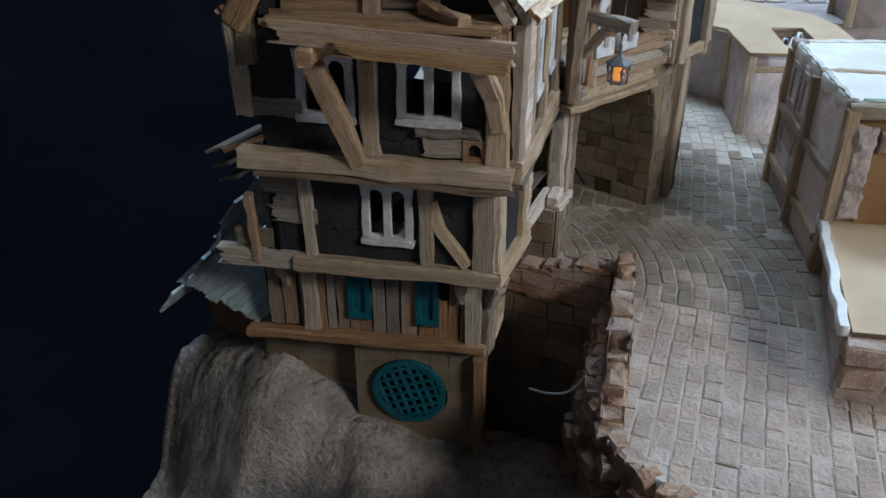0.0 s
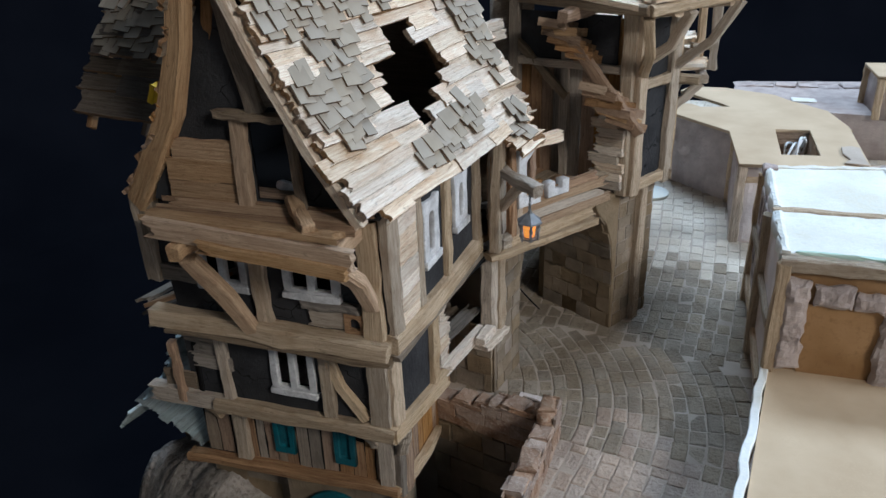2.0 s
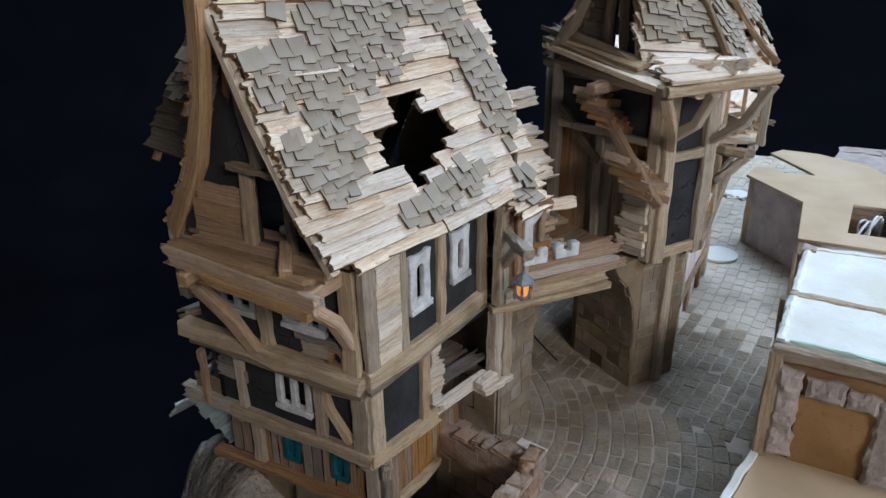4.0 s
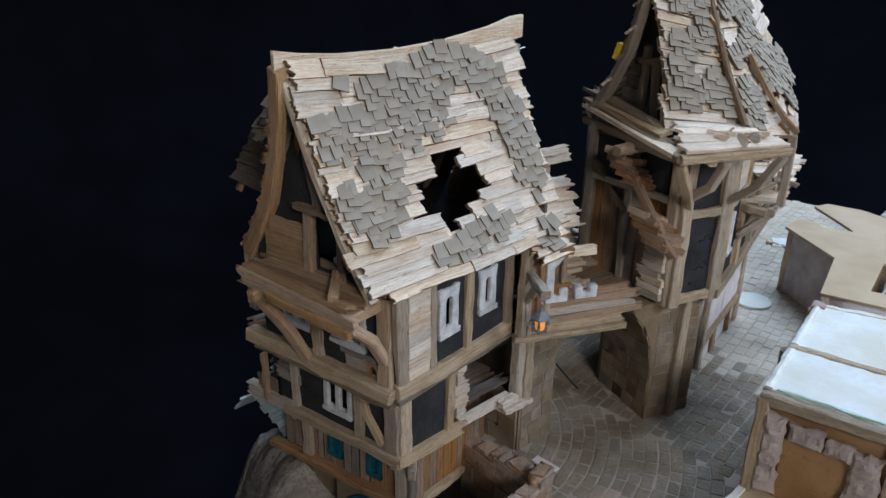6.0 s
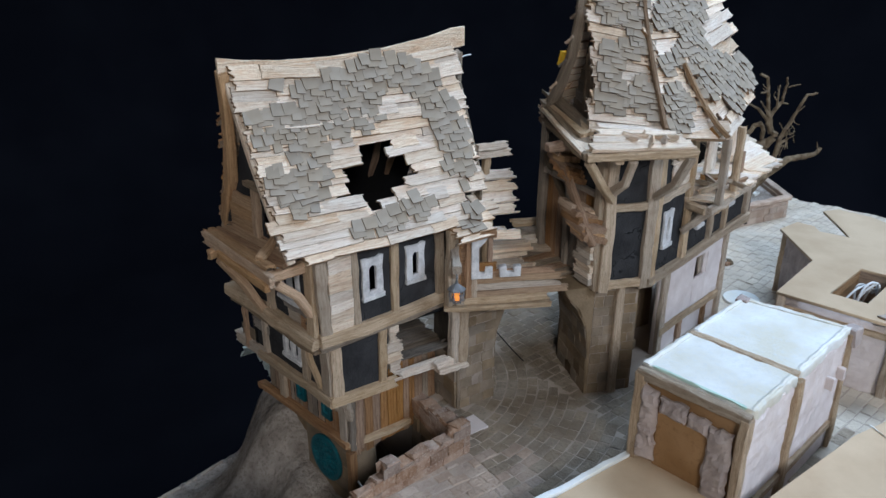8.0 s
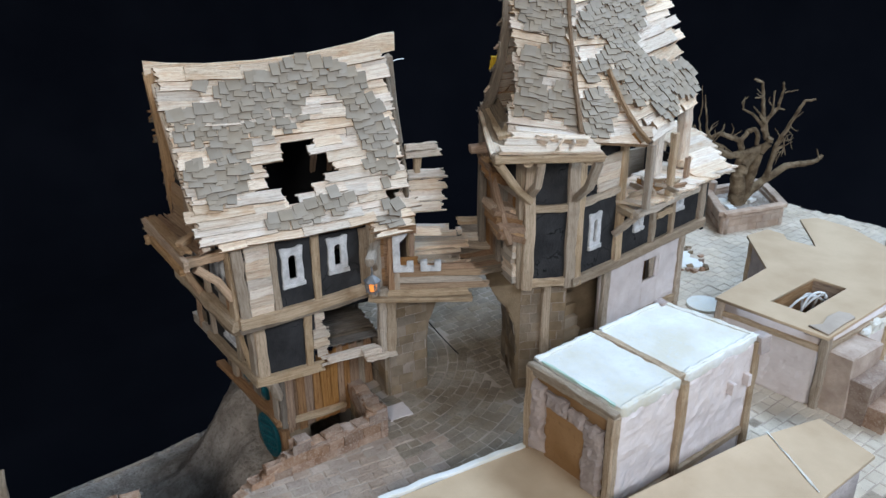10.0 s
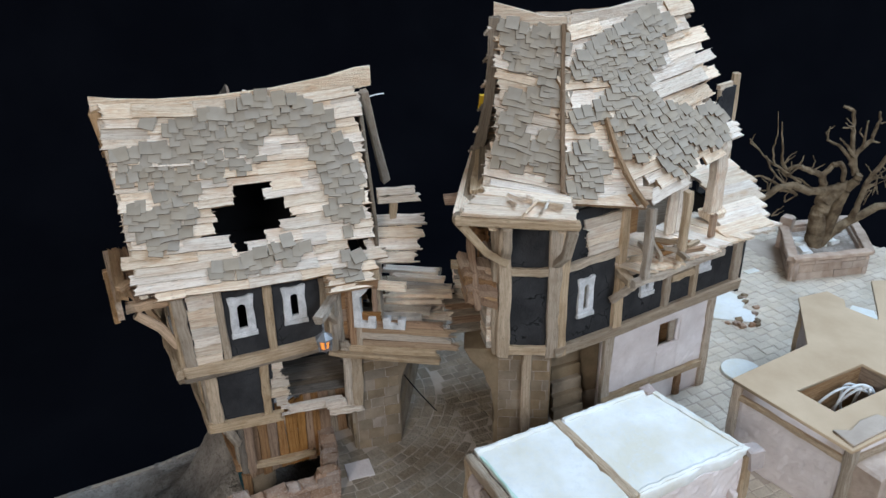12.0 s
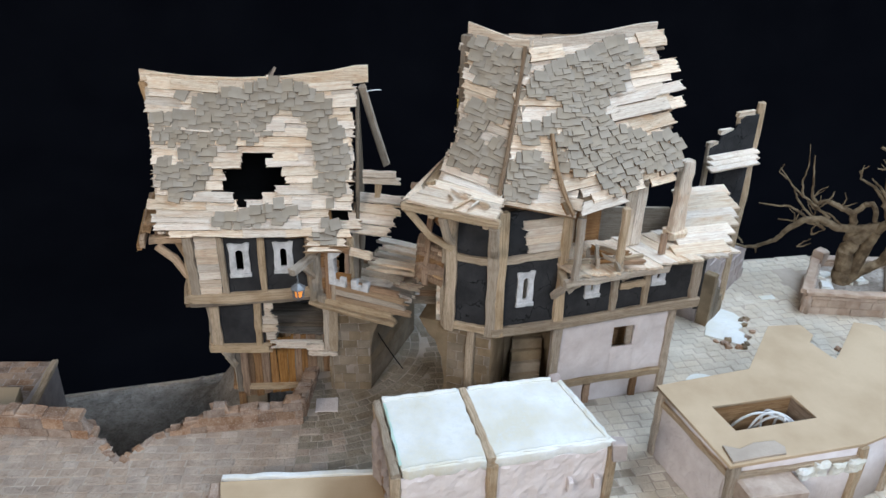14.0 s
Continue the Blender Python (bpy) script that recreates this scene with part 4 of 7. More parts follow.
# cellar wall with the round grate
GW = RB + V(0.0, 0.005, 0)
cellar = thing("cellar_wall", (-0.16, 0.33, -0.12), "shaded brown stone cellar wall under the timber house", "stone wall")
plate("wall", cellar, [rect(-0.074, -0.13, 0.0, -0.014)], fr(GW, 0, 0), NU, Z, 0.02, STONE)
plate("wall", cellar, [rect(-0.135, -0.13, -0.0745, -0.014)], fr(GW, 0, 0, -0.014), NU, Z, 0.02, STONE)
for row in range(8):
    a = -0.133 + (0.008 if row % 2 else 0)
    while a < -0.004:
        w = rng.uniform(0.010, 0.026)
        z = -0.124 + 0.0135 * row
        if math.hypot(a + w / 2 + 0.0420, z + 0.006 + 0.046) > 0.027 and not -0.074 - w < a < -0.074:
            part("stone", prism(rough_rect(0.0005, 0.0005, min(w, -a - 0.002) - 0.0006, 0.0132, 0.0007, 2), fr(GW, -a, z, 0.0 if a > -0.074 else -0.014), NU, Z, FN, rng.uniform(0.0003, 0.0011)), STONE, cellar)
        a += w
beam(cellar, fr(GW, 0.001, -0.12, 0.004), fr(GW, 0.001, -0.016, 0.004), 0.007, 0.007, BROWN, FN, "post")
grate = thing("round_grate", fr(GW, 0.0420, -0.046, 0.004), "round teal painted lattice grate in the cellar wall", "grate")
GC = (0.0420, -0.046)
ring = lambda r: [(r * math.cos(2 * math.pi * k / 32), r * math.sin(2 * math.pi * k / 32)) for k in range(32)]
plate("ring", grate, [ring(0.0212), ring(0.0186)], fr(GW, *GC, 0.0036), NU, Z, 0.003, TEAL, 0.0005)
for sgn in (-1, 1):
    for k in range(-3, 4):
        c = k * 0.0052
        h = math.sqrt(max(0.0192 ** 2 - c ** 2, 0))
        d1 = (NU * 0.94 * sgn + Z * 0.34 + NU * 0).normalized() if sgn > 0 else (Z * 0.94 - NU * 0.34).normalized()
        d2 = (Z * 0.94 - NU * 0.34).normalized() if sgn > 0 else (NU * 0.94 + Z * 0.34).normalized()
        m = fr(GW, *GC, 0.0024)
        beam(grate, m + d2 * c - d1 * h, m + d2 * c + d1 * h, 0.0019, 0.0022, TEAL, FN, "bar", "", 0.0001)
# flat black disc on the wall gives the dark of a hole behind the bars
plate("opening", grate, [ring(0.0195)], fr(GW, *GC, 0.0009), NU, Z, 0.002, CLOTH)

# lean-to roof of the west side, bluish boards
shed = thing("lean_to", (-0.25, 0.33, -0.02), "low lean-to roof of splayed bluish-grey boards", "lean-to roof")
for k in range(8):
    c = V(-0.294 + 0.0088 * k, 0.358 + 0.002 * k, -0.008 + 0.0122 * k)
    plank(shed, c, V(0.06 * rng.uniform(-1, 1), 1, 0), V(0.60, 0, 0.80), 0.090 + rng.uniform(-0.012, 0.012), 0.019, 0.0018, TILE, (0.004, 0.006), "roof_board")
for k in range(8):
    f = k / 7
    low = V(-0.286, 0.318, 0.004).lerp(V(-0.240, 0.318, -0.010), f) + V(0, 0, rng.uniform(-0.002, 0.002))
    d = V(0.028, 0.017, 0.028) * (1 - 0.45 * f)
    plank(shed, low + d / 2 + V(0, -0.0012 * (k % 2), 0), d, V(0.95, -0.05, -0.28), d.length + 0.006, 0.0080, 0.0020, TILE, (0.004, 0.002), "roof_board")
plate("side_wall", shed, [[(0, -0.075), (0.072, -0.066), (0.072, -0.012), (0.020, -0.006), (0, -0.012)]], V(-0.312, 0.366, 0), V(0.97, -0.24, 0), Z, 0.008, BROWN, 0, "dark brown board wall under the lean-to")
for k in range(5):
    plank(shed, V(-0.202, 0.290 + 0.009 * k, 0.114 - 0.001 * k), V(-0.85, -0.08, -0.36), V(0.05, 1, -0.1), 0.036 + rng.uniform(-0.006, 0.008), 0.0095, 0.002, WEATHER if k % 2 else BROWN, (0.004, 0.008), "broken_board")
for k in range(3):
    plank(shed, V(-0.222 - 0.003 * k, 0.312, 0.088 + 0.007 * k), V(0.15, 1, 0.05), V(-0.9, 0.1, -0.3), 0.040, 0.012, 0.0016, WEATHER, (0.006, 0.004), "roof_board")

# bracket lamp
lamp = thing("lantern", (-0.058, 0.404, 0.135), "small lit amber lantern with a grey cap on a wooden bracket", "lantern")
beam(lamp, V(-0.082, 0.416, 0.1545), V(-0.052, 0.3985, 0.1525), 0.0065, 0.0065, BEAM, Z, "arm")
beam(lamp, V(-0.081, 0.415, 0.118), V(-0.081, 0.415, 0.158), 0.0065, 0.0065, BEAM, EAST, "post")
beam(lamp, V(-0.080, 0.4145, 0.132), V(-0.066, 0.4065, 0.150), 0.0045, 0.0045, BEAM, Z, "brace")
LC = V(-0.058, 0.4025, 0.1240)
part("hook", swept([LC + Z * 0.0155, LC + Z * 0.027], 0.0009, 0.0009), METAL, lamp)


def cone_data(c, r0, r1, h, k=6, turn=0.0):
    verts = [c + V(r * math.cos(2 * math.pi * (i + turn) / k), r * math.sin(2 * math.pi * (i + turn) / k), z) for r, z in ((r0, 0), (r1, h)) for i in range(k)]
    faces = [tuple(range(k - 1, -1, -1)), tuple(range(k, 2 * k))] + [(i, (i + 1) % k, k + (i + 1) % k, k + i) for i in range(k)]
    return verts, faces, None


part("cap", joined([cone_data(LC + Z * 0.0100, 0.0068, 0.0016, 0.0042, 6), cone_data(LC + Z * 0.0092, 0.0070, 0.0068, 0.0009, 6), cone_data(LC + Z * 0.0140, 0.0014, 0.0010, 0.0018, 6)]), METAL, lamp, "grey pitched cap")
part("base", cone_data(LC - Z * 0.0008, 0.0038, 0.0050, 0.0014, 6), METAL, lamp)
for i in range(6):
    t = 2 * math.pi * i / 6
    q = V(math.cos(t), math.sin(t), 0)
    part("bar", swept([LC + q * 0.0046, LC + q * 0.0056 + Z * 0.0095], 0.0009, 0.0009, q), METAL, lamp)
part("bulb", joined([cone_data(LC + Z * 0.0012, 0.0028, 0.0034, 0.005, 10), cone_data(LC + Z * 0.0062, 0.0034, 0.0008, 0.0022, 10)]), FLAME, lamp, "glowing amber bulb")
lp = bpy.data.lights.new("lantern_glow", "POINT")
lp.energy, lp.color, lp.shadow_soft_size = 0.0012, (1.0, 0.5, 0.15), 0.004
new("lantern_glow", lp).location = LC + Z * 0.004

# ---- stone piers and the broken footbridge ----
def stone_face(parent, o, u, v, W, H, mat, course=0.0125, lens=(0.012, 0.022), proud=(0.0006, 0.0026), mask=None, name="stone"):
    u, v = Vector(u).normalized(), Vector(v).normalized()
    n = u.cross(v).normalized()
    r, b = 0, 0.0
    while b < H - 0.003:
        h = min(course * rng.uniform(0.85, 1.15), H - b)
        a = 0.0
        while a < W - 0.002:
            L = min(rng.uniform(*lens) * (0.6 if a == 0 and r % 2 else 1), W - a)
            if not mask or mask(a + L / 2, b + h / 2):
                part(name, prism(rough_rect(0.0003, 0.0003, L - 0.0003, h - 0.0003, 0.00035, 2), Vector(o) + u * a + v * b, u, v, n, rng.uniform(*proud)), mat, parent)
            a += L
        b += h
        r += 1


pier = thing("stone_pier", (-0.13, 0.44, 0), "tan block-stone pier carrying the broken footbridge", "stone pier", "stone piers of the bridge")
arch = [(0.425, -0.01), (0.463, -0.01), (0.463, 0.045), (0.466, 0.066), (0.473, 0.082), (0.483, 0.094), (0.488, 0.100), (0.488, 0.104), (0.425, 0.104)]
part("core", prism(arch, V(-0.0887, 0, 0), V(0, 1, 0), Z, V(-1, 0.42, 0), 0.105, 0.0), STONE, pier)
plate("mortar", pier, [rect(0.427, 0.0, 0.4625, 0.098)], (-0.0882, 0, 0), (0, 1, 0), Z, 0.002, MORTAR)
stone_face(pier, (-0.0885, 0.427, 0.0), (0, 1, 0), Z, 0.036, 0.098, STONE, 0.0095, (0.010, 0.017), (0.0003, 0.0010))
for k in range(8):
    z = 0.004 + 0.0122 * k
    part("soffit_stone", relief(V(-0.0885, 0.4632 + (0.0 if z < 0.05 else (z - 0.05) ** 2 * 9.0), z), V(-1, 0.42, 0), V(0, 0 if z < 0.05 else (z - 0.045) * 11, 1), 0.10, 0.0118, 0.0006, 0.0006, 0.004, k), STONE, pier)
stone_face(pier, (-0.19, 0.4255, 0.0), (1, 0, 0), Z, 0.10, 0.05, STONE)
part("post", swept([V(-0.0865, 0.4285, 0.048), V(-0.0865, 0.4295, 0.104)], 0.008, 0.004, EAST), BEAM, pier)

bridge = thing("broken_footbridge", (-0.10, 0.45, 0.105), "broken plank footbridge with parapet boards snapped off midway", "footbridge")
B0, BD = V(-0.0865, 0.414, 0), V(0.43, 0.903, 0)
BN = V(BD.y, -BD.x, 0)


def bf(u, z, d=0.0):
    """A point of the bridge's front: u along it from the house."""
    return B0 + BD * u + BN * d + Z * z


for z, w, u0, L, rag, mat in ((0.1085, 0.006, 0.006, 0.076, 0.004, BEAM), (0.1138, 0.0056, 0.016, 0.081, 0.006, OAK), (0.1196, 0.0060, 0.015, 0.076, 0.008, BEAM), (0.1254, 0.0056, 0.016, 0.079, 0.007, OAK), (0.1310, 0.0058, 0.014, 0.071, 0.008, BROWN), (0.1365, 0.007, 0.014, 0.024, 0.003, BROWN)):
    plank(bridge, bf(u0 + L / 2, z, (-0.001 if z > 0.11 else 0.001) + rng.uniform(-0.0006, 0.0006)), BD + Z * rng.uniform(0.002, 0.022), Z + BN * rng.uniform(-0.12, 0.12), L, w * 0.93, 0.003, mat, (0.0006, rag), "parapet_board")
beam(bridge, bf(-0.004, 0.1035, 0.003), bf(0.082, 0.1030, 0.003), 0.009, 0.0036, BEAM, Z, "edge_beam")
for k in range(5):
    plank(bridge, bf(0.0105, 0.118 + 0.0095 * k, -0.0026), BD, Z, 0.020, 0.0092, 0.0022, BROWN, (0.0006, 0.002), "board")
for u, w, m in ((0.004, 0.008, BEAM), (0.0155, 0.005, BROWN), (0.0205, 0.004, BEAM)):
    beam(bridge, bf(u, 0.106, 0.001), bf(u, 0.166, 0.001), w, 0.005, m, BN, "post")
beam(bridge, bf(0.0085, 0.107, 0.003), bf(0.0085, 0.1135, 0.003), 0.008, 0.006, BEAM, BN, "block")
for k in range(10):
    off = -0.008 - 0.0098 * k
    L = 0.046 + 0.014 * rng.random() + (0.008 if 1 < k < 5 else 0)
    plank(bridge, bf(0.022 + L / 2, 0.1085 + rng.uniform(-0.0006, 0.0022), off), BD + BN * rng.uniform(-0.12, 0.12) + Z * rng.uniform(-0.03, 0.02), -BN, L, 0.0092, 0.0030, (BEAM, BALSA, BALSA, BEAM, BALSA)[k % 5], (0.002, 0.012), "deck_board")
for k in range(9):
    plank(bridge, bf(0.047 + rng.uniform(-0.008, 0.010), 0.1130 + 0.0016 * k, -0.010 - 0.0105 * k), BD + BN * rng.uniform(-0.18, 0.12) + Z * rng.uniform(-0.06, 0.05), -BN + Z * rng.uniform(-0.25, 0.1), rng.uniform(0.040, 0.062), rng.uniform(0.0075, 0.0105), 0.0034, (BEAM, BALSA, BALSA)[k % 3], (0.008, 0.008), "loose_board")
for k in range(5):
    plank(bridge, V(-0.122 - 0.009 * k, 0.532 + 0.003 * k, 0.112 + 0.0045 * (k % 4)), V(0.4 + rng.uniform(-0.2, 0.2), 1, rng.uniform(-0.08, 0.08)), V(-1, 0.3, 0.15), rng.uniform(0.020, 0.030), 0.0095, 0.0034, (BEAM, BALSA, WEATHER)[k % 3], (0.010, 0.002), "stub_board", "broken deck board on the far bank")
for off in (-0.015, -0.05, -0.085):
    beam(bridge, bf(0.0, 0.1045, off), bf(0.066, 0.1045, off), 0.006, 0.006, BROWN, Z, "joist")
# white remains of the window frames on the parapet
for pts, u0, z0 in (([(0, 0), (0.0155, 0), (0.0155, 0.0085), (0.0112, 0.0085), (0.0108, 0.0036), (0.0048, 0.004), (0.0044, 0.026), (0.0075, 0.029), (0.0105, 0.0325), (0, 0.033)], 0.018, 0.1285), ([(0, 0), (0.0155, 0), (0.0155, 0.0075), (0.0112, 0.0075), (0.0112, 0.003), (0.0043, 0.003), (0.0043, 0.008), (0, 0.0075)], 0.0405, 0.1290)):
    plate("broken_window_frame", bridge, [[(a + rng.uniform(-2e-4, 2e-4), b) for a, b in pts]], bf(u0, z0, 0.0052), BD, Z, 0.0062, CLAY, 0.0006, "white clay remains of a window frame")
beam(bridge, bf(0.033, 0.134, -0.002), bf(0.033, 0.164, -0.002), 0.0035, 0.004, BROWN, BN, "post")
bent(bridge, [bf(0.012, 0.166, 0.001), bf(0.024, 0.1675, 0.002), bf(0.037, 0.164, 0.001)], 0.006, 0.006, BROWN, Z, "loose_timber")
plank(bridge, bf(0.046, 0.161, -0.006), BD, V(0, 0, 1), 0.022, 0.006, 0.005, BALSA, (0.002, 0.003), "rail")
# rail on the far side
beam(bridge, V(-0.116, 0.468, 0.17), V(-0.119, 0.473, 0.217), 0.006, 0.006, BEAM, EAST, "rail_post")
for z, L in ((0.219, 0.030), (0.2125, 0.034)):
    plank(bridge, V(-0.115, 0.458 + L / 2, z), V(0, 1, -0.05), Z, L, 0.005, 0.005, BALSA, (0.001, 0.004), "rail")
for k in range(4):
    plank(bridge, V(-0.094 - 0.007 * k, 0.462 + 0.004 * k, 0.172 + 0.007 * k), V(0.1, 1, -0.06), V(-0.8, 0, 0.5), 0.044, 0.010, 0.002, BALSA, (0.002, 0.009), "roof_board")
beam(bridge, V(-0.088, 0.450, 0.106), V(-0.094, 0.452, 0.172), 0.006, 0.006, BEAM, EAST, "post")

# ---- tall corner house ----
tower = thing("corner_house", (-0.09, 0.65, 0), "tall timber-framed corner house with dark panels and flared slate roof", "house")
P0, P1, PF, PW = V(-0.041, 0.531, 0), V(-0.0265, 0.572, 0), V(-0.078, 0.767, 0), V(-0.126, 0.541, 0)
EU = (PF - P1).normalized()
EN = V(EU.y, -EU.x, 0)
NF = (P1 - P0).normalized()
NN = V(NF.y, -NF.x, 0)
WU = (P0 - PW).normalized()
WN = V(WU.y, -WU.x, 0)


def te(u, z, d=0.0):
    return P1 + EU * u + EN * d + Z * z


def tn(u, z, d=0.0):
    return P0 + NF * u + NN * d + Z * z


def tw(u, z, d=0.0):
    """South wall, u from its east corner to the west."""
    return P0 - WU * u + WN * d + Z * z


EL = (PF - P1).length
NL = (P1 - P0).length
plate("corner_panel", tower, [rect(0, 0.107, NL, 0.222)], P0, NF, Z, 0.003, DARK, 0, "dark cracked clay infill panel")
for uc, w in ((0.004, 0.009), (NL - 0.003, 0.0095)):
    beam(tower, tn(uc, 0.104, 0.0018), tn(uc, 0.224, 0.0018), w, 0.005, BEAM, NN, "post")
for z, h in ((0.109, 0.0075), (0.176, 0.0065), (0.2185, 0.006)):
    beam(tower, tn(0.002, z, 0.0014), tn(NL - 0.002, z, 0.0014), 0.005, h, BEAM, Z, "rail")
wl = [(0.0195, 0.1325, 0.0135, 0.0305), (0.0845, 0.131, 0.0125, 0.027), (0.1505, 0.134, 0.0125, 0.022)]
hs = []
for w in wl:
    hs += openings(w[0], w[1], w[2], w[3], 1, 0.0040)
plate("east_panel", tower, [[(0, 0.107), (EL, 0.107), (EL, 0.158), (0.062, 0.160), (0.060, 0.220), (0, 0.220)]] + hs, P1, EU, Z, 0.003, DARK, 0, "dark cracked clay infill panel")
for w in wl:
    window_frame(tower, te(w[0], w[1]), EU, Z, w[2], w[3], 1, 0.0040)
for u, w, z1 in ((0.003, 0.008, 0.222), (0.0595, 0.0085, 0.222), (0.113, 0.0065, 0.158), (0.145, 0.005, 0.158), (0.197, 0.009, 0.160)):
    beam(tower, te(u, 0.105, 0.0018), te(u - 0.0005, z1, 0.0018), w, 0.005, BEAM, EN, "post")
bent(tower, [te(-0.003, 0.1085, 0.0022), te(0.06, 0.107, 0.0022), te(0.13, 0.1085, 0.0022), te(0.203, 0.109, 0.0022)], 0.0065, 0.0095, BEAM, Z, "sill_beam")
beam(tower, te(0.0, 0.177, 0.0014), te(0.056, 0.1785, 0.0014), 0.005, 0.0065, BEAM, Z, "rail")
beam(tower, te(0.118, 0.1365, 0.0014), te(0.143, 0.137, 0.0014), 0.005, 0.006, BEAM, Z, "rail")
beam(tower, te(0.062, 0.1595, 0.003), te(0.200, 0.1605, 0.003), 0.010, 0.006, BEAM, Z, "wall_plate")
for k in range(4):
    plank(tower, te(0.040 - 0.001 * k, 0.186 + 0.0075 * k, 0.0006), EU, Z, 0.030 + 0.002 * k, 0.0072, 0.0016, BALSA, (0.004, 0.0006), "board", "pale patch board")
for a, b in (((0.066, 0.140), (0.080, 0.156)), ((0.118, 0.144), (0.131, 0.157)), ((0.147, 0.146), (0.160, 0.158))):
    beam(tower, te(a[0], a[1], 0.002), te(b[0], b[1], 0.010), 0.0055, 0.0045, BEAM, Z, "brace")
# south plank wall and its broken stepped roof
u = 0.008
while u < 0.084:
    w = rng.uniform(0.006, 0.011)
    plank(tower, tw(u + w / 2, 0.160, -0.002), Z, WU, rng.uniform(0.108, 0.114), w * 0.95, 0.0018, BROWN if rng.random() < 0.65 else WEATHER, (0.0008, 0.0008), "board")
    u += w
beam(tower, tw(0.004, 0.104, 0.0015), tw(0.004, 0.222, 0.0015), 0.008, 0.006, BEAM, WN, "post")
beam(tower, tw(0.084, 0.104, 0.0015), tw(0.084, 0.226, 0.0015), 0.008, 0.006, WEATHER, WN, "post")
beam(tower, tw(0.045, 0.165, 0.002), tw(0.082, 0.198, 0.002), 0.006, 0.004, WEATHER, WN, "brace")
for k in range(11):
    plank(tower, tw(0.014 + rng.uniform(-0.003, 0.002), 0.112 + 0.0058 * k, 0.0035), WU, Z, 0.023 - 0.0006 * k, 0.0056, 0.0050, BALSA if k % 3 else BEAM, (0.005, 0.001), "end_board")
for f, L in ((0.02, 0.018), (0.08, 0.020), (0.14, 0.022), (0.20, 0.024), (0.27, 0.022), (0.33, 0.018), (0.64, 0.018), (0.70, 0.022), (0.76, 0.026), (0.82, 0.026), (0.88, 0.024), (0.95, 0.020)):
    c = tw(-0.004 + 0.056 * f + rng.uniform(-0.002, 0.002), 0.158 + 0.060 * f, 0.014 if f < 0.35 else 0.010)
    plank(tower, c, WU + V(0, 0, rng.uniform(-0.2, 0.05)), WN + Z * rng.uniform(0.15, 0.4), L, 0.024 if f < 0.35 else 0.016, 0.0050, BROWN if rng.random() < 0.5 else OAK, (0.008, 0.006), "stepped_board", "broken stepping roof board")
for u0, u1 in ((0.012, 0.044), (0.050, 0.080)):
    plate("upper_panel", tower, [rect(-u1, 0.188, -u0, 0.218)], P0 + WN * 0.0012, WU, Z, 0.002, DARK, 0, "dark cracked clay infill panel")
beam(tower, tw(0.008, 0.186, 0.002), tw(0.084, 0.186, 0.002), 0.004, 0.005, BEAM, Z, "rail")
beam(tower, tw(0.047, 0.106, 0.001), tw(0.047, 0.220, 0.001), 0.006, 0.004, WEATHER, WN, "post")
beam(tower, tw(-0.012, 0.152, 0.018), tw(0.044, 0.214, 0.016), 0.007, 0.005, BROWN, WN, "rafter")
for k in range(2, 7):
    plank(tower, tw(0.012 + 0.011 * k, 0.1085, 0.012 + 0.004 * rng.random()), WN + WU * rng.uniform(-0.1, 0.1), WU, 0.026 + 0.012 * rng.random(), 0.0098, 0.0022, BROWN if k % 2 else WEATHER, (0.003, 0.012), "deck_board")
plate("west_wall", tower, [[(0.585, 0.1), (0.76, 0.1), (0.76, 0.165), (0.665, 0.166), (0.660, 0.22), (0.585, 0.22)]], (-0.160, 0, 0), (0, 1, 0), Z, 0.004, BEAM)
plate("north_wall", tower, [rect(-0.165, 0.1, -0.075, 0.165)], (0, 0.766, 0), (1, 0, 0), Z, 0.004, DARK)
plate("storey_floor", tower, [[(-0.165, 0.545), (-0.047, 0.536), (-0.032, 0.574), (-0.083, 0.764), (-0.165, 0.764)]], (0, 0, 0.106), (1, 0, 0), (0, 1, 0), 0.004, WEATHER)

# roof surfaces
RL, RM, RR = V(-0.100, 0.549, 0.350), V(-0.084, 0.594, 0.340), V(-0.114, 0.702, 0.349)
CB, CC, CH, CF, CA = V(-0.026, 0.494, 0.2315), V(0.013, 0.566, 0.2335), V(-0.017, 0.627, 0.2225), V(-0.064, 0.730, 0.234), V(-0.140, 0.548, 0.229)
Q0, Q1 = V(-0.059, 0.529, 0.239), V(-0.026, 0.575, 0.2340)


def loft(top0, top1, low0, low1, a, f, e):
    top, low = top0.lerp(top1, a), low0.lerp(low1, a)
    g = (1 - f) ** e if f <= 1 else -((f - 1) ** e)
    return V(top.x + (low.x - top.x) * g, top.y + (low.y - top.y) * g, low.z + (top.z - low.z) * f)


def roof_1(a, b):
    """South-east face; its left edge draws in above the eave."""
    inset = V(0.004, 0.009, 0) * ((1 - a / 0.055) * math.sin(math.pi * max(0.0, min(b / 0.115, 1.0))))
    return inset + loft(RL, RM, Q0, Q1, a / 0.055, min(b / 0.115, 1.0) if b > 0 else b / 0.115, 1.35)


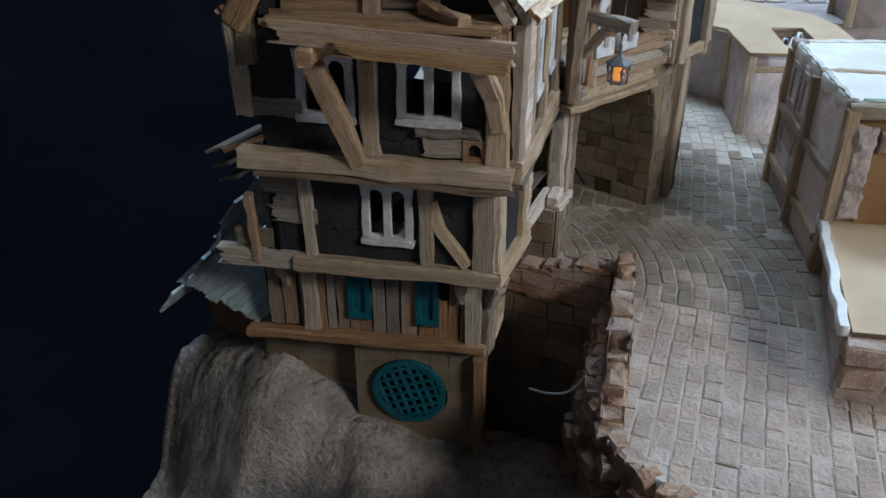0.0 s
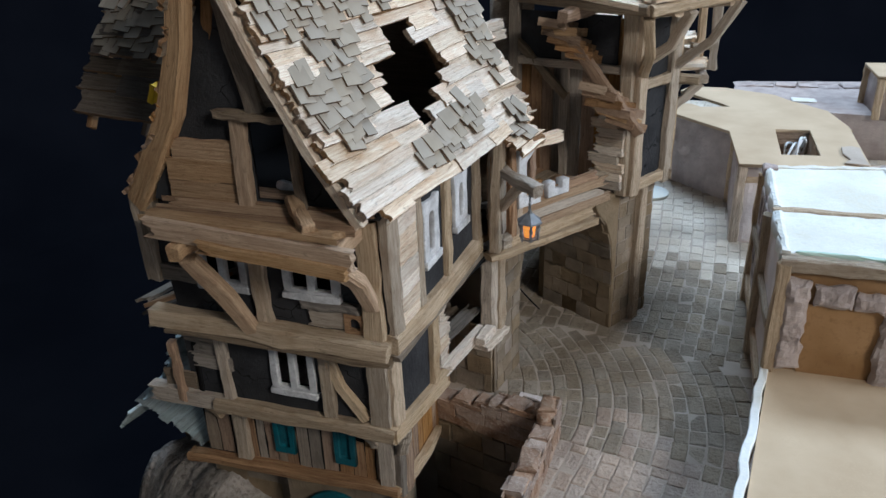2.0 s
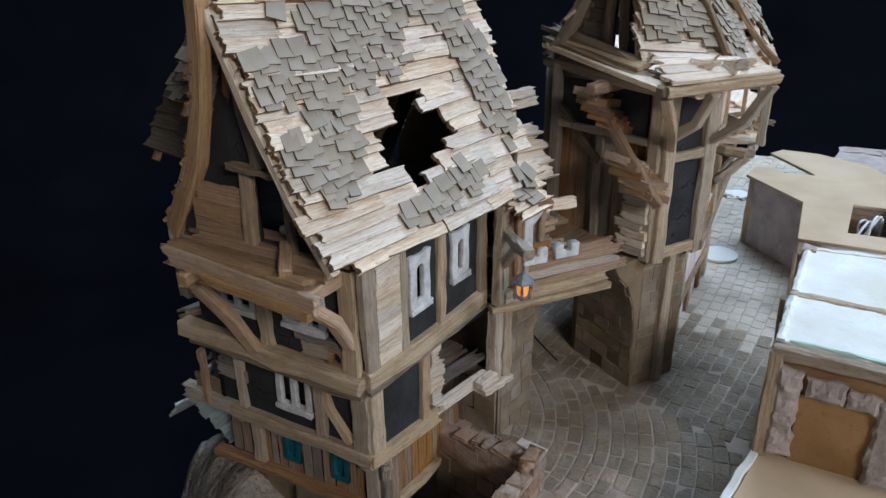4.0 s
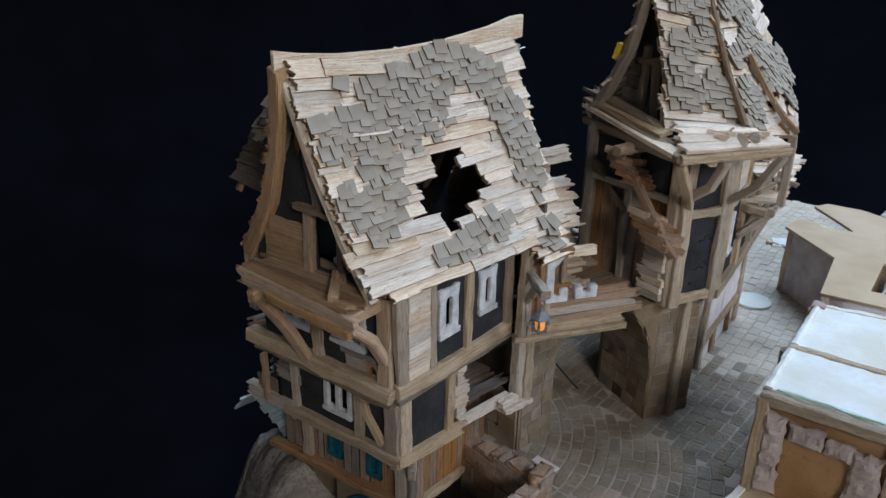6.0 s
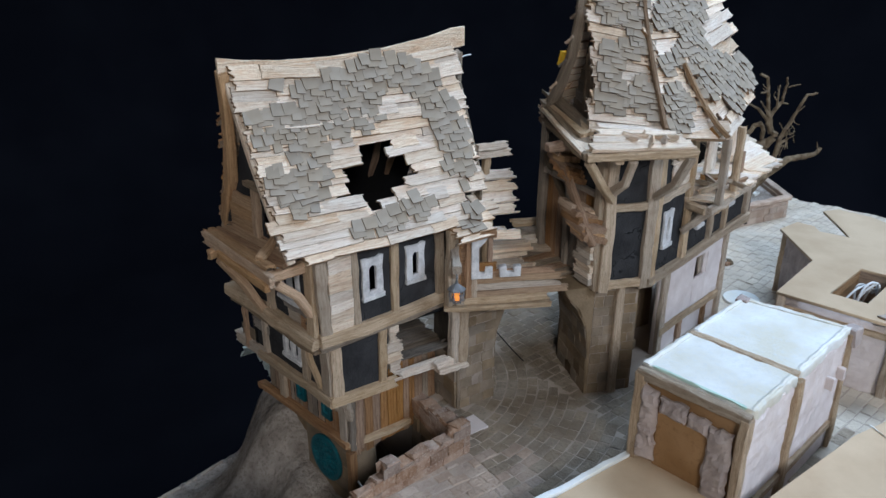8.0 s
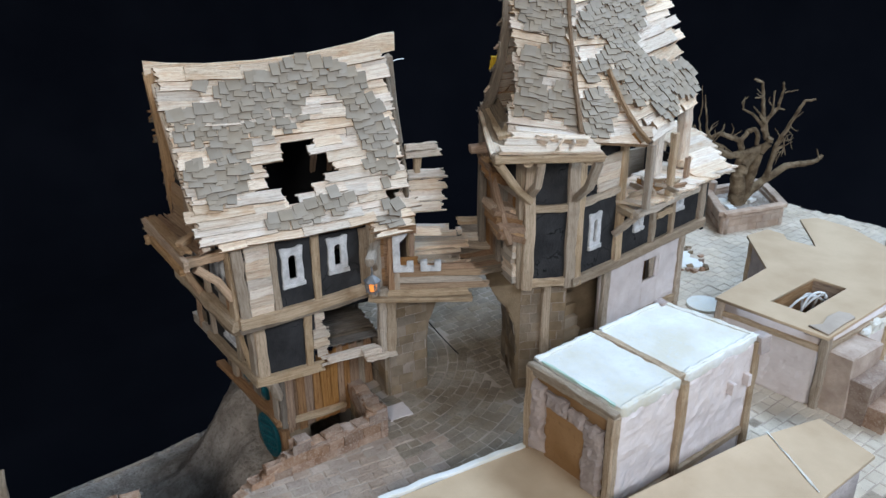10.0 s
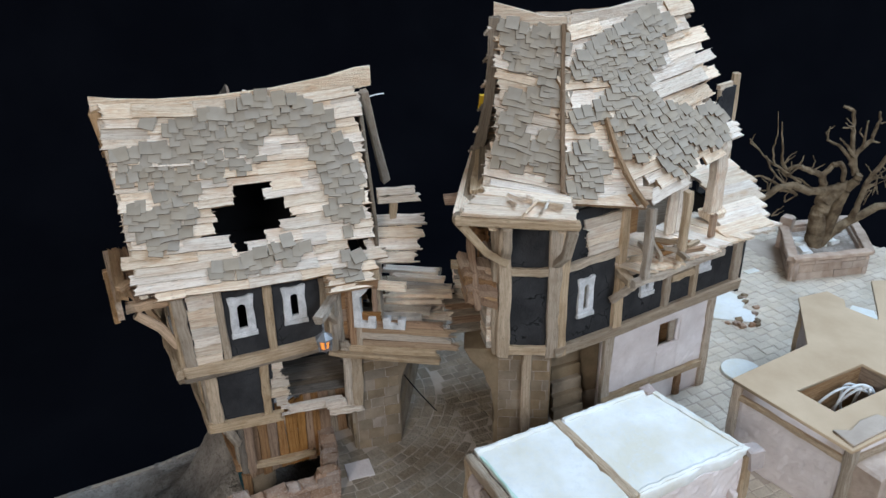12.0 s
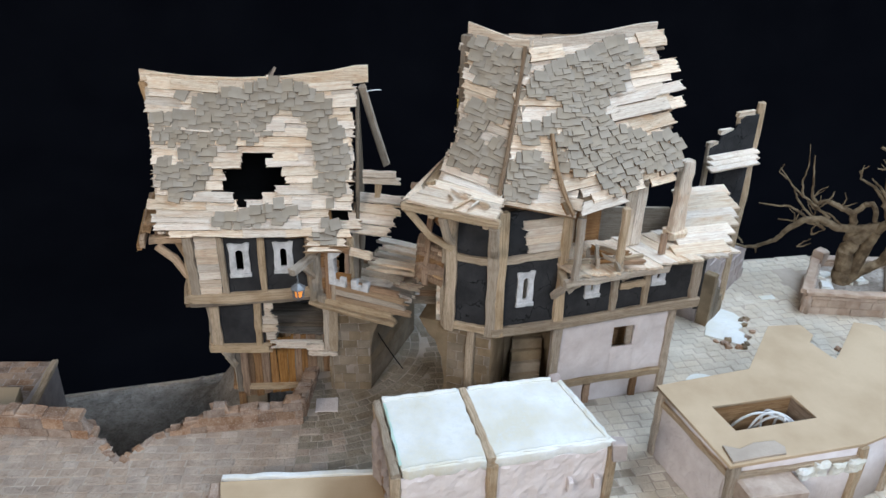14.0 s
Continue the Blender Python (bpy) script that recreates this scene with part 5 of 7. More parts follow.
def roof_2(a, b):
    t = a / 0.150
    low = V(-0.024, 0.571, 0.2310).lerp(CH, t / 0.42) if t < 0.42 else CH.lerp(CF, (t - 0.42) / 0.58)
    top = RM.lerp(RR, t)
    f = b / 0.150
    e = 1.18
    g = max(1 - f, 0) ** e
    lift = 0.005 * max(0.0, min(1.0, (t - 0.40 + 0.35 * f) / 0.05)) * max(0.0, 1 - f * 1.6)
    return V(top.x + (low.x - top.x) * g + lift, top.y + (low.y - top.y) * g, low.z + (top.z - low.z) * f + lift * 0.3)


def roof_3(a, b):
    """Hidden west slope."""
    return loft(V(-0.111, 0.702, 0.349), RL, V(-0.19, 0.72, 0.222), CA, a / 0.15, b / 0.150, 2.3)


boards(tower, roof_1, cut_rows(0, 0.055, 0.000, 0.108, 0.0064, None, lambda b: (-0.002 + rng.uniform(-0.003, 0.002), 0.0535)), BALSA, pitch=0.0068, lengths=(0.025, 0.05), thick=0.0024)
slates(tower, roof_1, [[(-0.001, 0.010), (0.053, 0.008), (0.053, 0.032), (0.022, 0.028), (0.019, 0.047), (0.053, 0.055), (0.053, 0.108), (0.0, 0.108), (0.0, 0.074), (0.030, 0.077), (0.030, 0.064), (0.0, 0.059)], [(0.032, 0.033), (0.042, 0.033), (0.042, 0.041), (0.032, 0.041)]], 0.002, 0.053, 0.011, 0.107, 0.0084, 0.0052, lift=0.0056, skip=0.02, wild=6)
boards(tower, roof_2, cut_rows(0.002, 0.15, 0.003, 0.146, 0.0072, None, lambda b: (0.003, 0.104 if b < 0.005 else 0.144 if b < 0.018 else 0.150 if b < 0.030 else 0.151 + rng.choice((-0.014, -0.006, 0.002, 0.014)))), BALSA, pitch=0.0076, rag=0.005, thick=0.0026, lengths=(0.02, 0.06))
slates(tower, roof_2, [[(0.100, 0.146), (0.124, 0.134), (0.124, 0.121), (0.104, 0.121), (0.108, 0.102), (0.096, 0.099), (0.089, 0.087), (0.080, 0.086), (0.091, 0.076), (0.092, 0.065), (0.124, 0.058), (0.118, 0.053), (0.152, 0.043), (0.148, 0.014), (0.113, 0.022), (0.106, 0.009), (0.093, 0.008), (0.078, 0.020), (0.078, 0.032), (0.050, 0.036), (0.043, 0.045), (0.038, 0.063), (0.026, 0.070), (0.031, 0.079), (0.049, 0.083), (0.045, 0.096), (0.006, 0.102), (0.005, 0.117), (0.019, 0.119), (0.026, 0.127), (0.056, 0.138), (0.081, 0.144)],
                        [(0.005, 0.072), (0.020, 0.078), (0.030, 0.066), (0.018, 0.053), (0.006, 0.053)], [(0.003, 0.040), (0.017, 0.047), (0.029, 0.049), (0.039, 0.034), (0.037, 0.024), (0.030, 0.013), (0.027, 0.004), (0.004, 0.003)]], 0.006, 0.153, 0.004, 0.146, 0.0084, 0.0052, lift=0.0056, skip=0.01, wild=6)
boards(tower, lambda a, b: roof_2(a, b) - V(0.0028, 0, 0.0028), cut_rows(0.002, 0.15, 0.008, 0.146, 0.0085, None, lambda b: (0.002, 0.094 if b < 0.012 else 0.140 if b < 0.018 else 0.148)), WEATHER, tilt=2, name="under_board", lengths=(0.05, 0.08))
boards(tower, roof_3, cut_rows(0, 0.15, 0.003, 0.146, 0.009, None, lambda b: (0.0, 0.150)), BALSA)
for a in (0.03, 0.075, 0.12):
    bent(tower, [roof_2(a, b) - V(0.006, 0.002, 0.004) for b in (0.036, 0.07, 0.1, 0.14)], 0.004, 0.004, BROWN, EU, "rafter")
bent(tower, [roof_1(0.055, b) + V(0.0042, -0.0060 + 0.02 * b, 0.0052) for b in (0.0, 0.03, 0.06, 0.085, 0.110)], 0.0034, 0.0040, OLD, NN, "hip_board", "thin brown hip batten")
bent(tower, [roof_2(a, b) + V(0.0066, -0.001, 0.0062) for a, b in ((0.0632, -0.0020), (0.0568, 0.0087), (0.0508, 0.0209), (0.046, 0.0324), (0.0412, 0.047), (0.0373, 0.062))], 0.0024, 0.0036, OLD, EN, "valley_board", "thin brown curved batten")
bent(tower, [roof_1(0.001, b) - V(0.002, 0.001, 0.003) for b in (0.0, 0.03, 0.06, 0.085, 0.112)], 0.004, 0.006, BEAM, NF, "barge_board")
bent(tower, [roof_3(0.150, b) + V(0.004, -0.004, -0.002) for b in (0.004, 0.03, 0.07, 0.11, 0.148)], 0.007, 0.008, WEATHER, NF, "barge_board")


def crest(p, q, prof, name="ridge_board"):
    """A board on edge from p to q; prof gives (share of the way, low, high)."""
    u = (q - p)
    L = u.length
    lo = [(f * L, a) for f, a, b in prof]
    hi = [(f * L, b) for f, a, b in prof][::-1]
    plate(name, tower, [lo + hi], p + V(0.002, 0, 0), V(u.x, u.y, 0), Z, 0.003, BALSA, 0.0003, "pale ridge board on edge")


crest(V(-0.102, 0.546, 0.349), V(-0.083, 0.596, 0.350), [(0, -0.013, 0.006), (0.35, -0.013, 0.001), (0.7, -0.014, -0.004), (1, -0.014, -0.004)])
crest(V(-0.083, 0.594, 0.350), V(-0.115, 0.704, 0.350), [(0, -0.014, -0.004), (0.35, -0.013, -0.003), (0.6, -0.011, 0.000), (0.85, -0.008, 0.004), (1, -0.007, 0.005)])
# pent ledge along the two front edges
for k in range(4):
    f = (k + 0.45) / 4
    p, q = CB.lerp(Q0, f), CC.lerp(Q1, f)
    d = q - p
    nrm = V(-d.y, d.x, 0).normalized()
    plank(tower, (p + q) / 2 + Z * (0.0007 * k), d, nrm + Z * 0.14, d.length - 0.002, 0.0125 - 0.001 * k, 0.0022, BALSA, (0.005, 0.002), "pent_board")
for k in range(4):
    f = (k + 0.5) / 4
    p, q = CA.lerp(V(-0.150, 0.562, 0.236), f), CB.lerp(Q0, f)
    d = q - p
    nrm = V(-d.y, d.x, 0).normalized()
    plank(tower, (p + q) / 2 + Z * (0.0010 * k) - d * (0.02 * (k % 2)), d + Z * (-0.010 - 0.004 * (k % 2)), nrm + Z * (0.05 + 0.08 * (k % 3)), d.length - 0.006 * (k % 3), 0.0105, 0.0032, (BALSA, WEATHER, BEAM, WEATHER)[k], (0.012, 0.003), "pent_board")
for k in range(7):
    p = CB.lerp(CC, rng.uniform(0.1, 0.9)).lerp(Q0.lerp(Q1, 0.5), rng.uniform(0.1, 0.5)) + Z * 0.004
    plank(tower, p, V(rng.uniform(-1, 1), rng.uniform(-1, 1), 0.05), V(0.2, 0.1, 0.3), rng.uniform(0.012, 0.024), 0.006, 0.0014, BALSA, (0.004, 0.004), "loose_shingle")
beam(tower, CB - Z * 0.004, CC - Z * 0.004, 0.006, 0.006, BEAM, Z, "pent_beam")
beam(tower, CA - Z * 0.004, CB - Z * 0.004, 0.006, 0.006, WEATHER, Z, "pent_beam")
for a, b in ((tn(0.004, 0.184, 0.003), CB + V(-0.001, 0.003, -0.008)), (tn(NL - 0.003, 0.184, 0.004), CC + V(-0.002, -0.004, -0.008)), (tn(0.004, 0.190, 0.003), CB.lerp(CC, 0.42) - Z * 0.008)):
    bent(tower, [a, a.lerp(b, 0.5) + V(0.003, 0, -0.004), b], 0.0065, 0.006, BEAM, Z, "brace")
for c, i in ((CB.lerp(CC, 0.30), tn(0.004, 0.222)), (CB.lerp(CC, 0.86), tn(NL - 0.003, 0.222))):
    beam(tower, i, c - Z * 0.007, 0.006, 0.006, BEAM, Z, "joist")
beam(tower, tw(0.03, 0.222, -0.004), tw(0.034, 0.221, 0.034), 0.008, 0.007, BROWN, Z, "joist")
# gable between ledge and apex
GU = (CB - CA).normalized()
GNM = V(GU.y, -GU.x, 0)
gp = V(-0.079, 0.552, 0)
plate("gable_panel", tower, [[(-0.066, 0.222), (0.003, 0.222), (-0.010, 0.285), (-0.022, 0.334), (-0.032, 0.300), (-0.045, 0.260)], [(-0.022, 0.232), (-0.006, 0.232), (-0.010, 0.272), (-0.020, 0.270)]], gp, GU, Z, 0.003, DARK, 0, "dark clay gable panel")
for a0, z0, a1, z1, w in ((-0.024, 0.224, -0.021, 0.285, 0.006), (-0.004, 0.224, -0.009, 0.275, 0.005), (-0.030, 0.274, -0.006, 0.276, 0.005)):
    beam(tower, gp + Z * z0 + GU * a0 + GNM * 0.002, gp + Z * z1 + GU * a1 + GNM * 0.002, w, 0.005, WEATHER, GNM, "post")
for k in range(5):
    plank(tower, gp + Z * (0.230 + 0.009 * k) + GU * (-0.044 + 0.0025 * k) + GNM * 0.0006, GU, Z, 0.034 - 0.005 * k, 0.0088, 0.0018, WEATHER, (0.001, 0.001), "board")
for k in range(6):
    p = roof_3(0.150, 0.012 + 0.024 * k)
    plank(tower, p + V(0.002, -0.004, 0.0), V(0.2, -1, 0), V(1, 0, 0.8), 0.012, 0.010, 0.0018, BALSA if k % 2 else WEATHER, (0.003, 0.002), "roof_board")
plank(tower, roof_3(0.150, 0.062) + V(-0.001, -0.006, 0.002), V(0.3, 0, 1), V(0, 1, 0), 0.012, 0.005, 0.003, YELLOW, (0.001, 0.001), "foam_scrap", "scrap of yellow foam")

# terrace, porch and ruined corner
TZ = 0.1675
edge0, edge1 = V(-0.012, 0.632, TZ), V(-0.055, 0.775, TZ)
td = (edge1 - edge0).normalized()
tside = V(td.y, -td.x, 0)
L0 = (edge1 - edge0).length
a = 0.0
while a < L0:
    w = rng.uniform(0.010, 0.018)
    plank(tower, edge0 + td * (a + w / 2) - tside * (0.030 + rng.uniform(-0.003, 0.003)) + Z * rng.uniform(-0.0004, 0.0006), tside + td * 0.25, -td, 0.062, w * 0.97, 0.0022, BALSA, (0.002, 0.004), "terrace_board")
    a += w
for k in range(8):
    bx = -0.066 - 0.0135 * k
    c = V(bx, min(0.781 + 0.5 * (-0.060 - bx), 0.815) - 0.027, 0.1675 + 0.0020 * k)
    plank(tower, c, V(-0.18, 1, 0.03), V(-1, -0.15, 0.24), 0.054 + rng.uniform(-0.002, 0.003), 0.0150, 0.0024, BALSA, (0.001, 0.0012), "terrace_board")
bent(tower, [te(0.150, 0.162, 0.010), te(0.185, 0.160, 0.012), te(0.215, 0.162, 0.004), te(0.235, 0.168, -0.03)], 0.007, 0.006, BEAM, Z, "edge_beam", "splintered terrace edge")
beam(tower, te(0.052, 0.1605, 0.022), te(0.062, 0.1605, -0.01), 0.007, 0.007, BEAM, Z, "joist")
beam(tower, te(0.052, 0.138, 0.003), te(0.054, 0.158, 0.022), 0.006, 0.006, BEAM, Z, "brace")
beam(tower, te(0.050, 0.1615, 0.024), te(0.150, 0.161, 0.022), 0.006, 0.006, BEAM, Z, "edge_beam")
for u, d, z1, w in ((0.057, 0.029, 0.222, 0.0060), (0.100, 0.023, 0.224, 0.0060)):
    beam(tower, te(u, TZ, d), te(u, z1, d), w, w, BEAM, EN, "porch_post")
beam(tower, te(0.178, TZ + 0.006, -0.016), te(0.178, 0.244, -0.016), 0.012, 0.011, BALSA, EN, "porch_post", "stout pale porch post")
beam(tower, te(0.178, TZ + 0.004, -0.016), te(0.178, TZ + 0.010, -0.016), 0.018, 0.018, BALSA, EN, "post_base")
u = 0.100
while u < 0.150:
    w = rng.uniform(0.007, 0.011)
    if 0.116 < u < 0.135:
        plank(tower, te(u + w / 2, 0.200, -0.012), Z, EU, 0.062, w * 0.95, 0.003, BALSA, (0.001, 0.001), "board")
    u += w
for u, d in ((0.068, -0.026), (0.078, -0.028), (0.089, -0.028)):
    beam(tower, te(u, TZ, d), te(u, 0.226, d), 0.006, 0.005, BEAM, EN, "post")
plate("inner_wall", tower, [rect(0.06, 0.165, 0.112, 0.235)], te(0, 0, -0.036), EU, Z, 0.003, BROWN)
for k in range(11):
    a, b = rng.uniform(0.062, 0.128), rng.uniform(0.0, 0.026)
    c = te(a, TZ + 0.005 + rng.uniform(0, 0.004), b)
    plank(tower, c, V(rng.uniform(-1, 1), rng.uniform(-1, 1), rng.uniform(-0.25, 0.25)), V(rng.uniform(-0.2, 0.2), 0.2, 1), rng.uniform(0.02, 0.036), 0.004, 0.0028, BEAM if k % 3 else BROWN, (0.003, 0.003), "debris", "broken timber lying on the terrace")
plank(tower, te(0.150, TZ + 0.011, 0.010), Z, EU, 0.020, 0.0055, 0.003, BROWN, (0.002, 0.006), "debris")

ruin = thing("ruined_wall_corner", (-0.255, 0.868, 0), "ruined timber corner with leaning post and dark panel scraps", "ruined wall")
beam(ruin, V(-0.258, 0.878, 0.0), V(-0.272, 0.885, 0.241), 0.008, 0.008, BEAM, EAST, "corner_post")
pd = V(0.40, -0.917, 0)
plate("panel", ruin, [[(0.004, 0.190), (0.068, 0.190), (0.068, 0.200), (0.054, 0.203), (0.052, 0.212), (0.034, 0.217), (0.030, 0.228), (0.004, 0.230)]], V(-0.268, 0.883, 0), pd, Z, 0.003, DARK, 0, "broken dark clay panel")
plate("panel", ruin, [[(0.004, 0.118), (0.050, 0.118), (0.050, 0.182), (0.004, 0.182)]], V(-0.266, 0.881, 0), pd, Z, 0.003, DARK)
RP = V(-0.268, 0.883, 0)
for q, z0, z1 in ((0.029, 0.190, 0.229), (0.066, 0.06, 0.205)):
    beam(ruin, RP + pd * q + Z * z0, RP + pd * q + Z * z1, 0.006, 0.005, BEAM, V(pd.y, -pd.x, 0) * -1, "post")
for q, z, L in ((0.020, 0.232, 0.026), (0.045, 0.215, 0.018), (0.062, 0.203, 0.014)):
    plank(ruin, RP + pd * q + Z * z + V(0.002, 0, 0), pd, Z, L, 0.005, 0.005, BALSA, (0.003, 0.003), "cap_board")
for k in range(3):
    plank(ruin, RP + pd * (0.034 + 0.003 * k) + V(0.006 + 0.007 * k, 0.002, 0.188 - 0.003 * k), pd, V(0.917, 0.40, -0.35), 0.070, 0.009, 0.0022, BALSA, (0.004, 0.004), "ledge_board")
for k in range(5):
    plank(ruin, RP + pd * (0.006 + 0.003 * k) + V(0.004, 0, 0.140 + 0.010 * k), V(0.4, -0.9, 0.5 - 0.2 * k), Z, 0.022, 0.006, 0.004, BEAM, (0.005, 0.005), "broken_board")
rocks2 = thing("boulder", (-0.24, 0.86, 0), "rough tan stone base with worn steps under the ruined corner", "rock")
ru = V(-0.73, 0.66, 0).normalized()
rn = V(ru.y, -ru.x, 0)
plate("stone_core", rocks2, [[(0, 0), (0.148, 0), (0.148, 0.038), (0.120, 0.050), (0.095, 0.052), (0.058, 0.068), (0.030, 0.086), (0, 0.098)]], V(-0.208, 0.828, 0), ru, Z, 0.024, PALESTONE)
stone_face(rocks2, V(-0.208, 0.828, 0), ru, Z, 0.146, 0.096, PALESTONE, 0.013, (0.014, 0.026), (0.0006, 0.003), lambda a, b: b < 0.090 - 0.42 * a)
for k in range(5):
    part("step", box_data(V(-0.206, 0.829, 0) + rn * 0.007 + ru * (0.004 + 0.0088 * k), 0.0088, 0.013, 0.066 - 0.0125 * k, 138, 0.001, 0.0008), STONE, rocks2, "worn brown stone step")

# ground storey of the corner house
shop = thing("ground_storey", (-0.08, 0.65, 0), "pinkish plastered ground storey with brown posts under the jetty", "house base")
gb, ge = V(-0.058, 0.632, 0), V(-0.084, 0.752, 0)
gu = (ge - gb).normalized()
gn = V(gu.y, -gu.x, 0)
GL = (ge - gb).length
plate("wall", shop, [rect(0, 0, GL, 0.104), rect(0.0615, 0.058, 0.0845, 0.0825)], gb, gu, Z, 0.006, PLASTER)
for a0, a1, z0, z1 in ((0.006, 0.0605, 0.031, 0.098), (0.0855, GL - 0.007, 0.031, 0.098), (0.0605, 0.0855, 0.031, 0.0555), (0.0605, 0.0855, 0.0835, 0.098)):
    part("plaster_face", relief(gb + gu * a0 + Z * z0 + gn * 0.0002, gu, Z, a1 - a0, z1 - z0, 0.0008, 0.0009, 0.0030, 3.0 + 40 * a0, 0.0), PLASTER, shop)
plate("window_board", shop, [rect(0.0775, 0.058, 0.0835, 0.0822, 0.0006)], gb - gn * 0.0035, gu, Z, 0.003, BEAM)
plate("window_board", shop, [rect(0.0605, 0.0555, 0.0855, 0.0590, 0.0006)], gb + gn * 0.0008, gu, Z, 0.004, PLASTER)
for u, z0, z1, w in ((0.003, 0, 0.104, 0.0085), (GL - 0.003, 0, 0.104, 0.0075), (0.040, 0, 0.022, 0.007), (0.090, 0, 0.022, 0.007)):
    beam(shop, gb + gu * u + Z * z0 + gn * 0.001, gb + gu * u + Z * z1 + gn * 0.001, w, 0.005, BROWN if z1 < 0.1 else BEAM, gn, "post")
beam(shop, gb + Z * 0.026 + gn * 0.001, gb + gu * GL + Z * 0.026 + gn * 0.001, 0.005, 0.0075, BEAM, Z, "rail")
beam(shop, gb + Z * 0.1015 + gn * 0.002, gb + gu * GL + Z * 0.1015 + gn * 0.002, 0.007, 0.005, BROWN, Z, "rail")
plate("inner_wall", shop, [rect(0.045, 0.03, 0.100, 0.100)], gb - gn * 0.024, gu, Z, 0.003, STAINED, 0, "brown stained board behind the window hole")
plate("north_wall", shop, [rect(0, 0, 0.08, 0.104)], ge, V(-1, 0.1, 0), Z, 0.006, PLASTER)
plate("inner_wall", shop, [rect(0, 0, 0.12, 0.104)], V(-0.105, 0.555, 0), V(0.0, 1, 0), Z, 0.005, STONE)
for k in range(8):
    part("step", box_data(V(-0.078 + 0.0, 0.612 + 0.0035 * 0, 0) + V(-0.0055 * k, 0.001 * k, 0.0), 0.006, 0.030, 0.010 + 0.0105 * k, 8), STONE, shop)
pier2 = thing("stone_pier", (-0.06, 0.55, 0), "tan block-stone pier under the corner house", "stone pier", "stone piers of the bridge")
plate("core", pier2, [[(-0.002, 0), (0.040, 0), (0.040, 0.104), (-0.026, 0.104), (-0.022, 0.096), (-0.012, 0.085), (-0.005, 0.068), (-0.002, 0.045)]], P0 + V(-0.005, 0.003, 0), NF, Z, 0.062, STONE, 0.0008)
plate("mortar", pier2, [rect(0.0, 0, 0.0395, 0.1)], P0 + V(-0.005, 0.003, 0) + NN * 0.0003, NF, Z, 0.002, MORTAR)
stone_face(pier2, P0 + V(-0.005, 0.003, 0), NF, Z, 0.040, 0.100, STONE, 0.0095, (0.010, 0.017), (0.0003, 0.0010))
ARCH = [(-0.0022, 0.0), (-0.0022, 0.045), (-0.0052, 0.068), (-0.0122, 0.085), (-0.0222, 0.096)]
for (q0, z0), (q1, z1) in zip(ARCH, ARCH[1:]):
    stone_face(pier2, P0 + V(-0.005, 0.003, 0) - NN * 0.0615 + NF * q0 + Z * z0, NN, NF * (q1 - q0) + Z * (z1 - z0), 0.061, math.hypot(q1 - q0, z1 - z0), STONE, 0.0105, (0.011, 0.019), (0.0004, 0.0016))
beam(pier2, P0 + NF * 0.022 + NN * 0.0 + V(-0.003, 0.002, 0.0), P0 + NF * 0.022 + V(-0.003, 0.002, 0.104), 0.007, 0.006, BEAM, NN, "post")

# ---- foam block with a doorway ----
def oblong(origin, ax, L, W):
    """Helpers of an upright block: along ax for L, W to its right."""
    u = Vector((*ax, 0)).normalized()
    r = V(u.y, -u.x, 0)
    return Vector(origin), u, r


block = thing("foam_building_block", (0.09, 0.55, 0), "unfinished block house with a white foam top and corner posts", "model building")
bo, bu, br = oblong((0.0610, 0.4748, 0), (-0.185, 0.983), 0, 0)
BL, BW, BH = 0.1455, 0.080, 0.105
BLE = 0.158  # the north end is cut askew
bp = lambda a, b, z: bo + bu * a + br * b + Z * z
# body: four thick walls and the two-part top
plate("west_wall", block, [rect(0, 0, BL, BH - 0.006)], bp(BL, 0, 0), -bu, Z, 0.006, PLASTER)
plate("east_wall", block, [rect(0, 0, BLE, BH - 0.006)], bp(0, BW, 0), bu, Z, 0.006, PLASTER)
plate("north_wall", block, [rect(0.0, 0, math.hypot(BW, BLE - BL), BH - 0.006)], bp(BLE, BW, 0), bp(BL, 0, 0) - bp(BLE, BW, 0), Z, 0.006, PLASTER)
plate("south_wall", block, [[(0, 0), (BW, 0), (BW, BH - 0.006), (0, BH - 0.006)]], bp(0.001, 0, 0), br, Z, 0.006, BROWNBOARD, 0, "brown fibreboard end wall with a door recess")
for a0, a1 in ((0.004, 0.062), (0.069, BL - 0.001)):
    loop = [(q + (p / BW * (BLE - BL) * (q - a0) / (a1 - a0) if a0 > 0.05 else 0), -p) for p, q in rough_rect(0.001, a0, BW - 0.001, a1, 0.0012, 12)]
    plate("top", block, [loop], bp(0, 0, BH + 0.001), bu, -br, 0.009, FOAM, 0.0012, "white foam top slab")
beam(block, bp(0.0665, 0.0, BH - 0.002), bp(0.0665, BW, BH - 0.002), 0.0065, 0.007, BEAM, Z, "cross_beam")
for a, b in ((-0.001, 0.002), (-0.001, BW - 0.002), (0.0665, -0.001), (0.0665, BW + 0.001), (BL - 0.002, 0.0), (BLE - 0.001, BW)):
    beam(block, bp(a, b, -0.001), bp(a, b, BH - 0.004), 0.0075, 0.0075, BEAM, bu, "corner_post")
beam(block, bp(-0.001, 0.0, BH - 0.004), bp(-0.001, BW, BH - 0.004), 0.006, 0.008, BEAM, Z, "lintel_beam")
beam(block, bp(0.003, BW + 0.001, 0.022), bp(BLE - 0.003, BW + 0.001, 0.022), 0.004, 0.007, BEAM, Z, "rail")
for z in (0.020, 0.060):
    beam(block, bp(0.003, -0.001, z), bp(BL, -0.001, z), 0.004, 0.006, BEAM, Z, "rail")
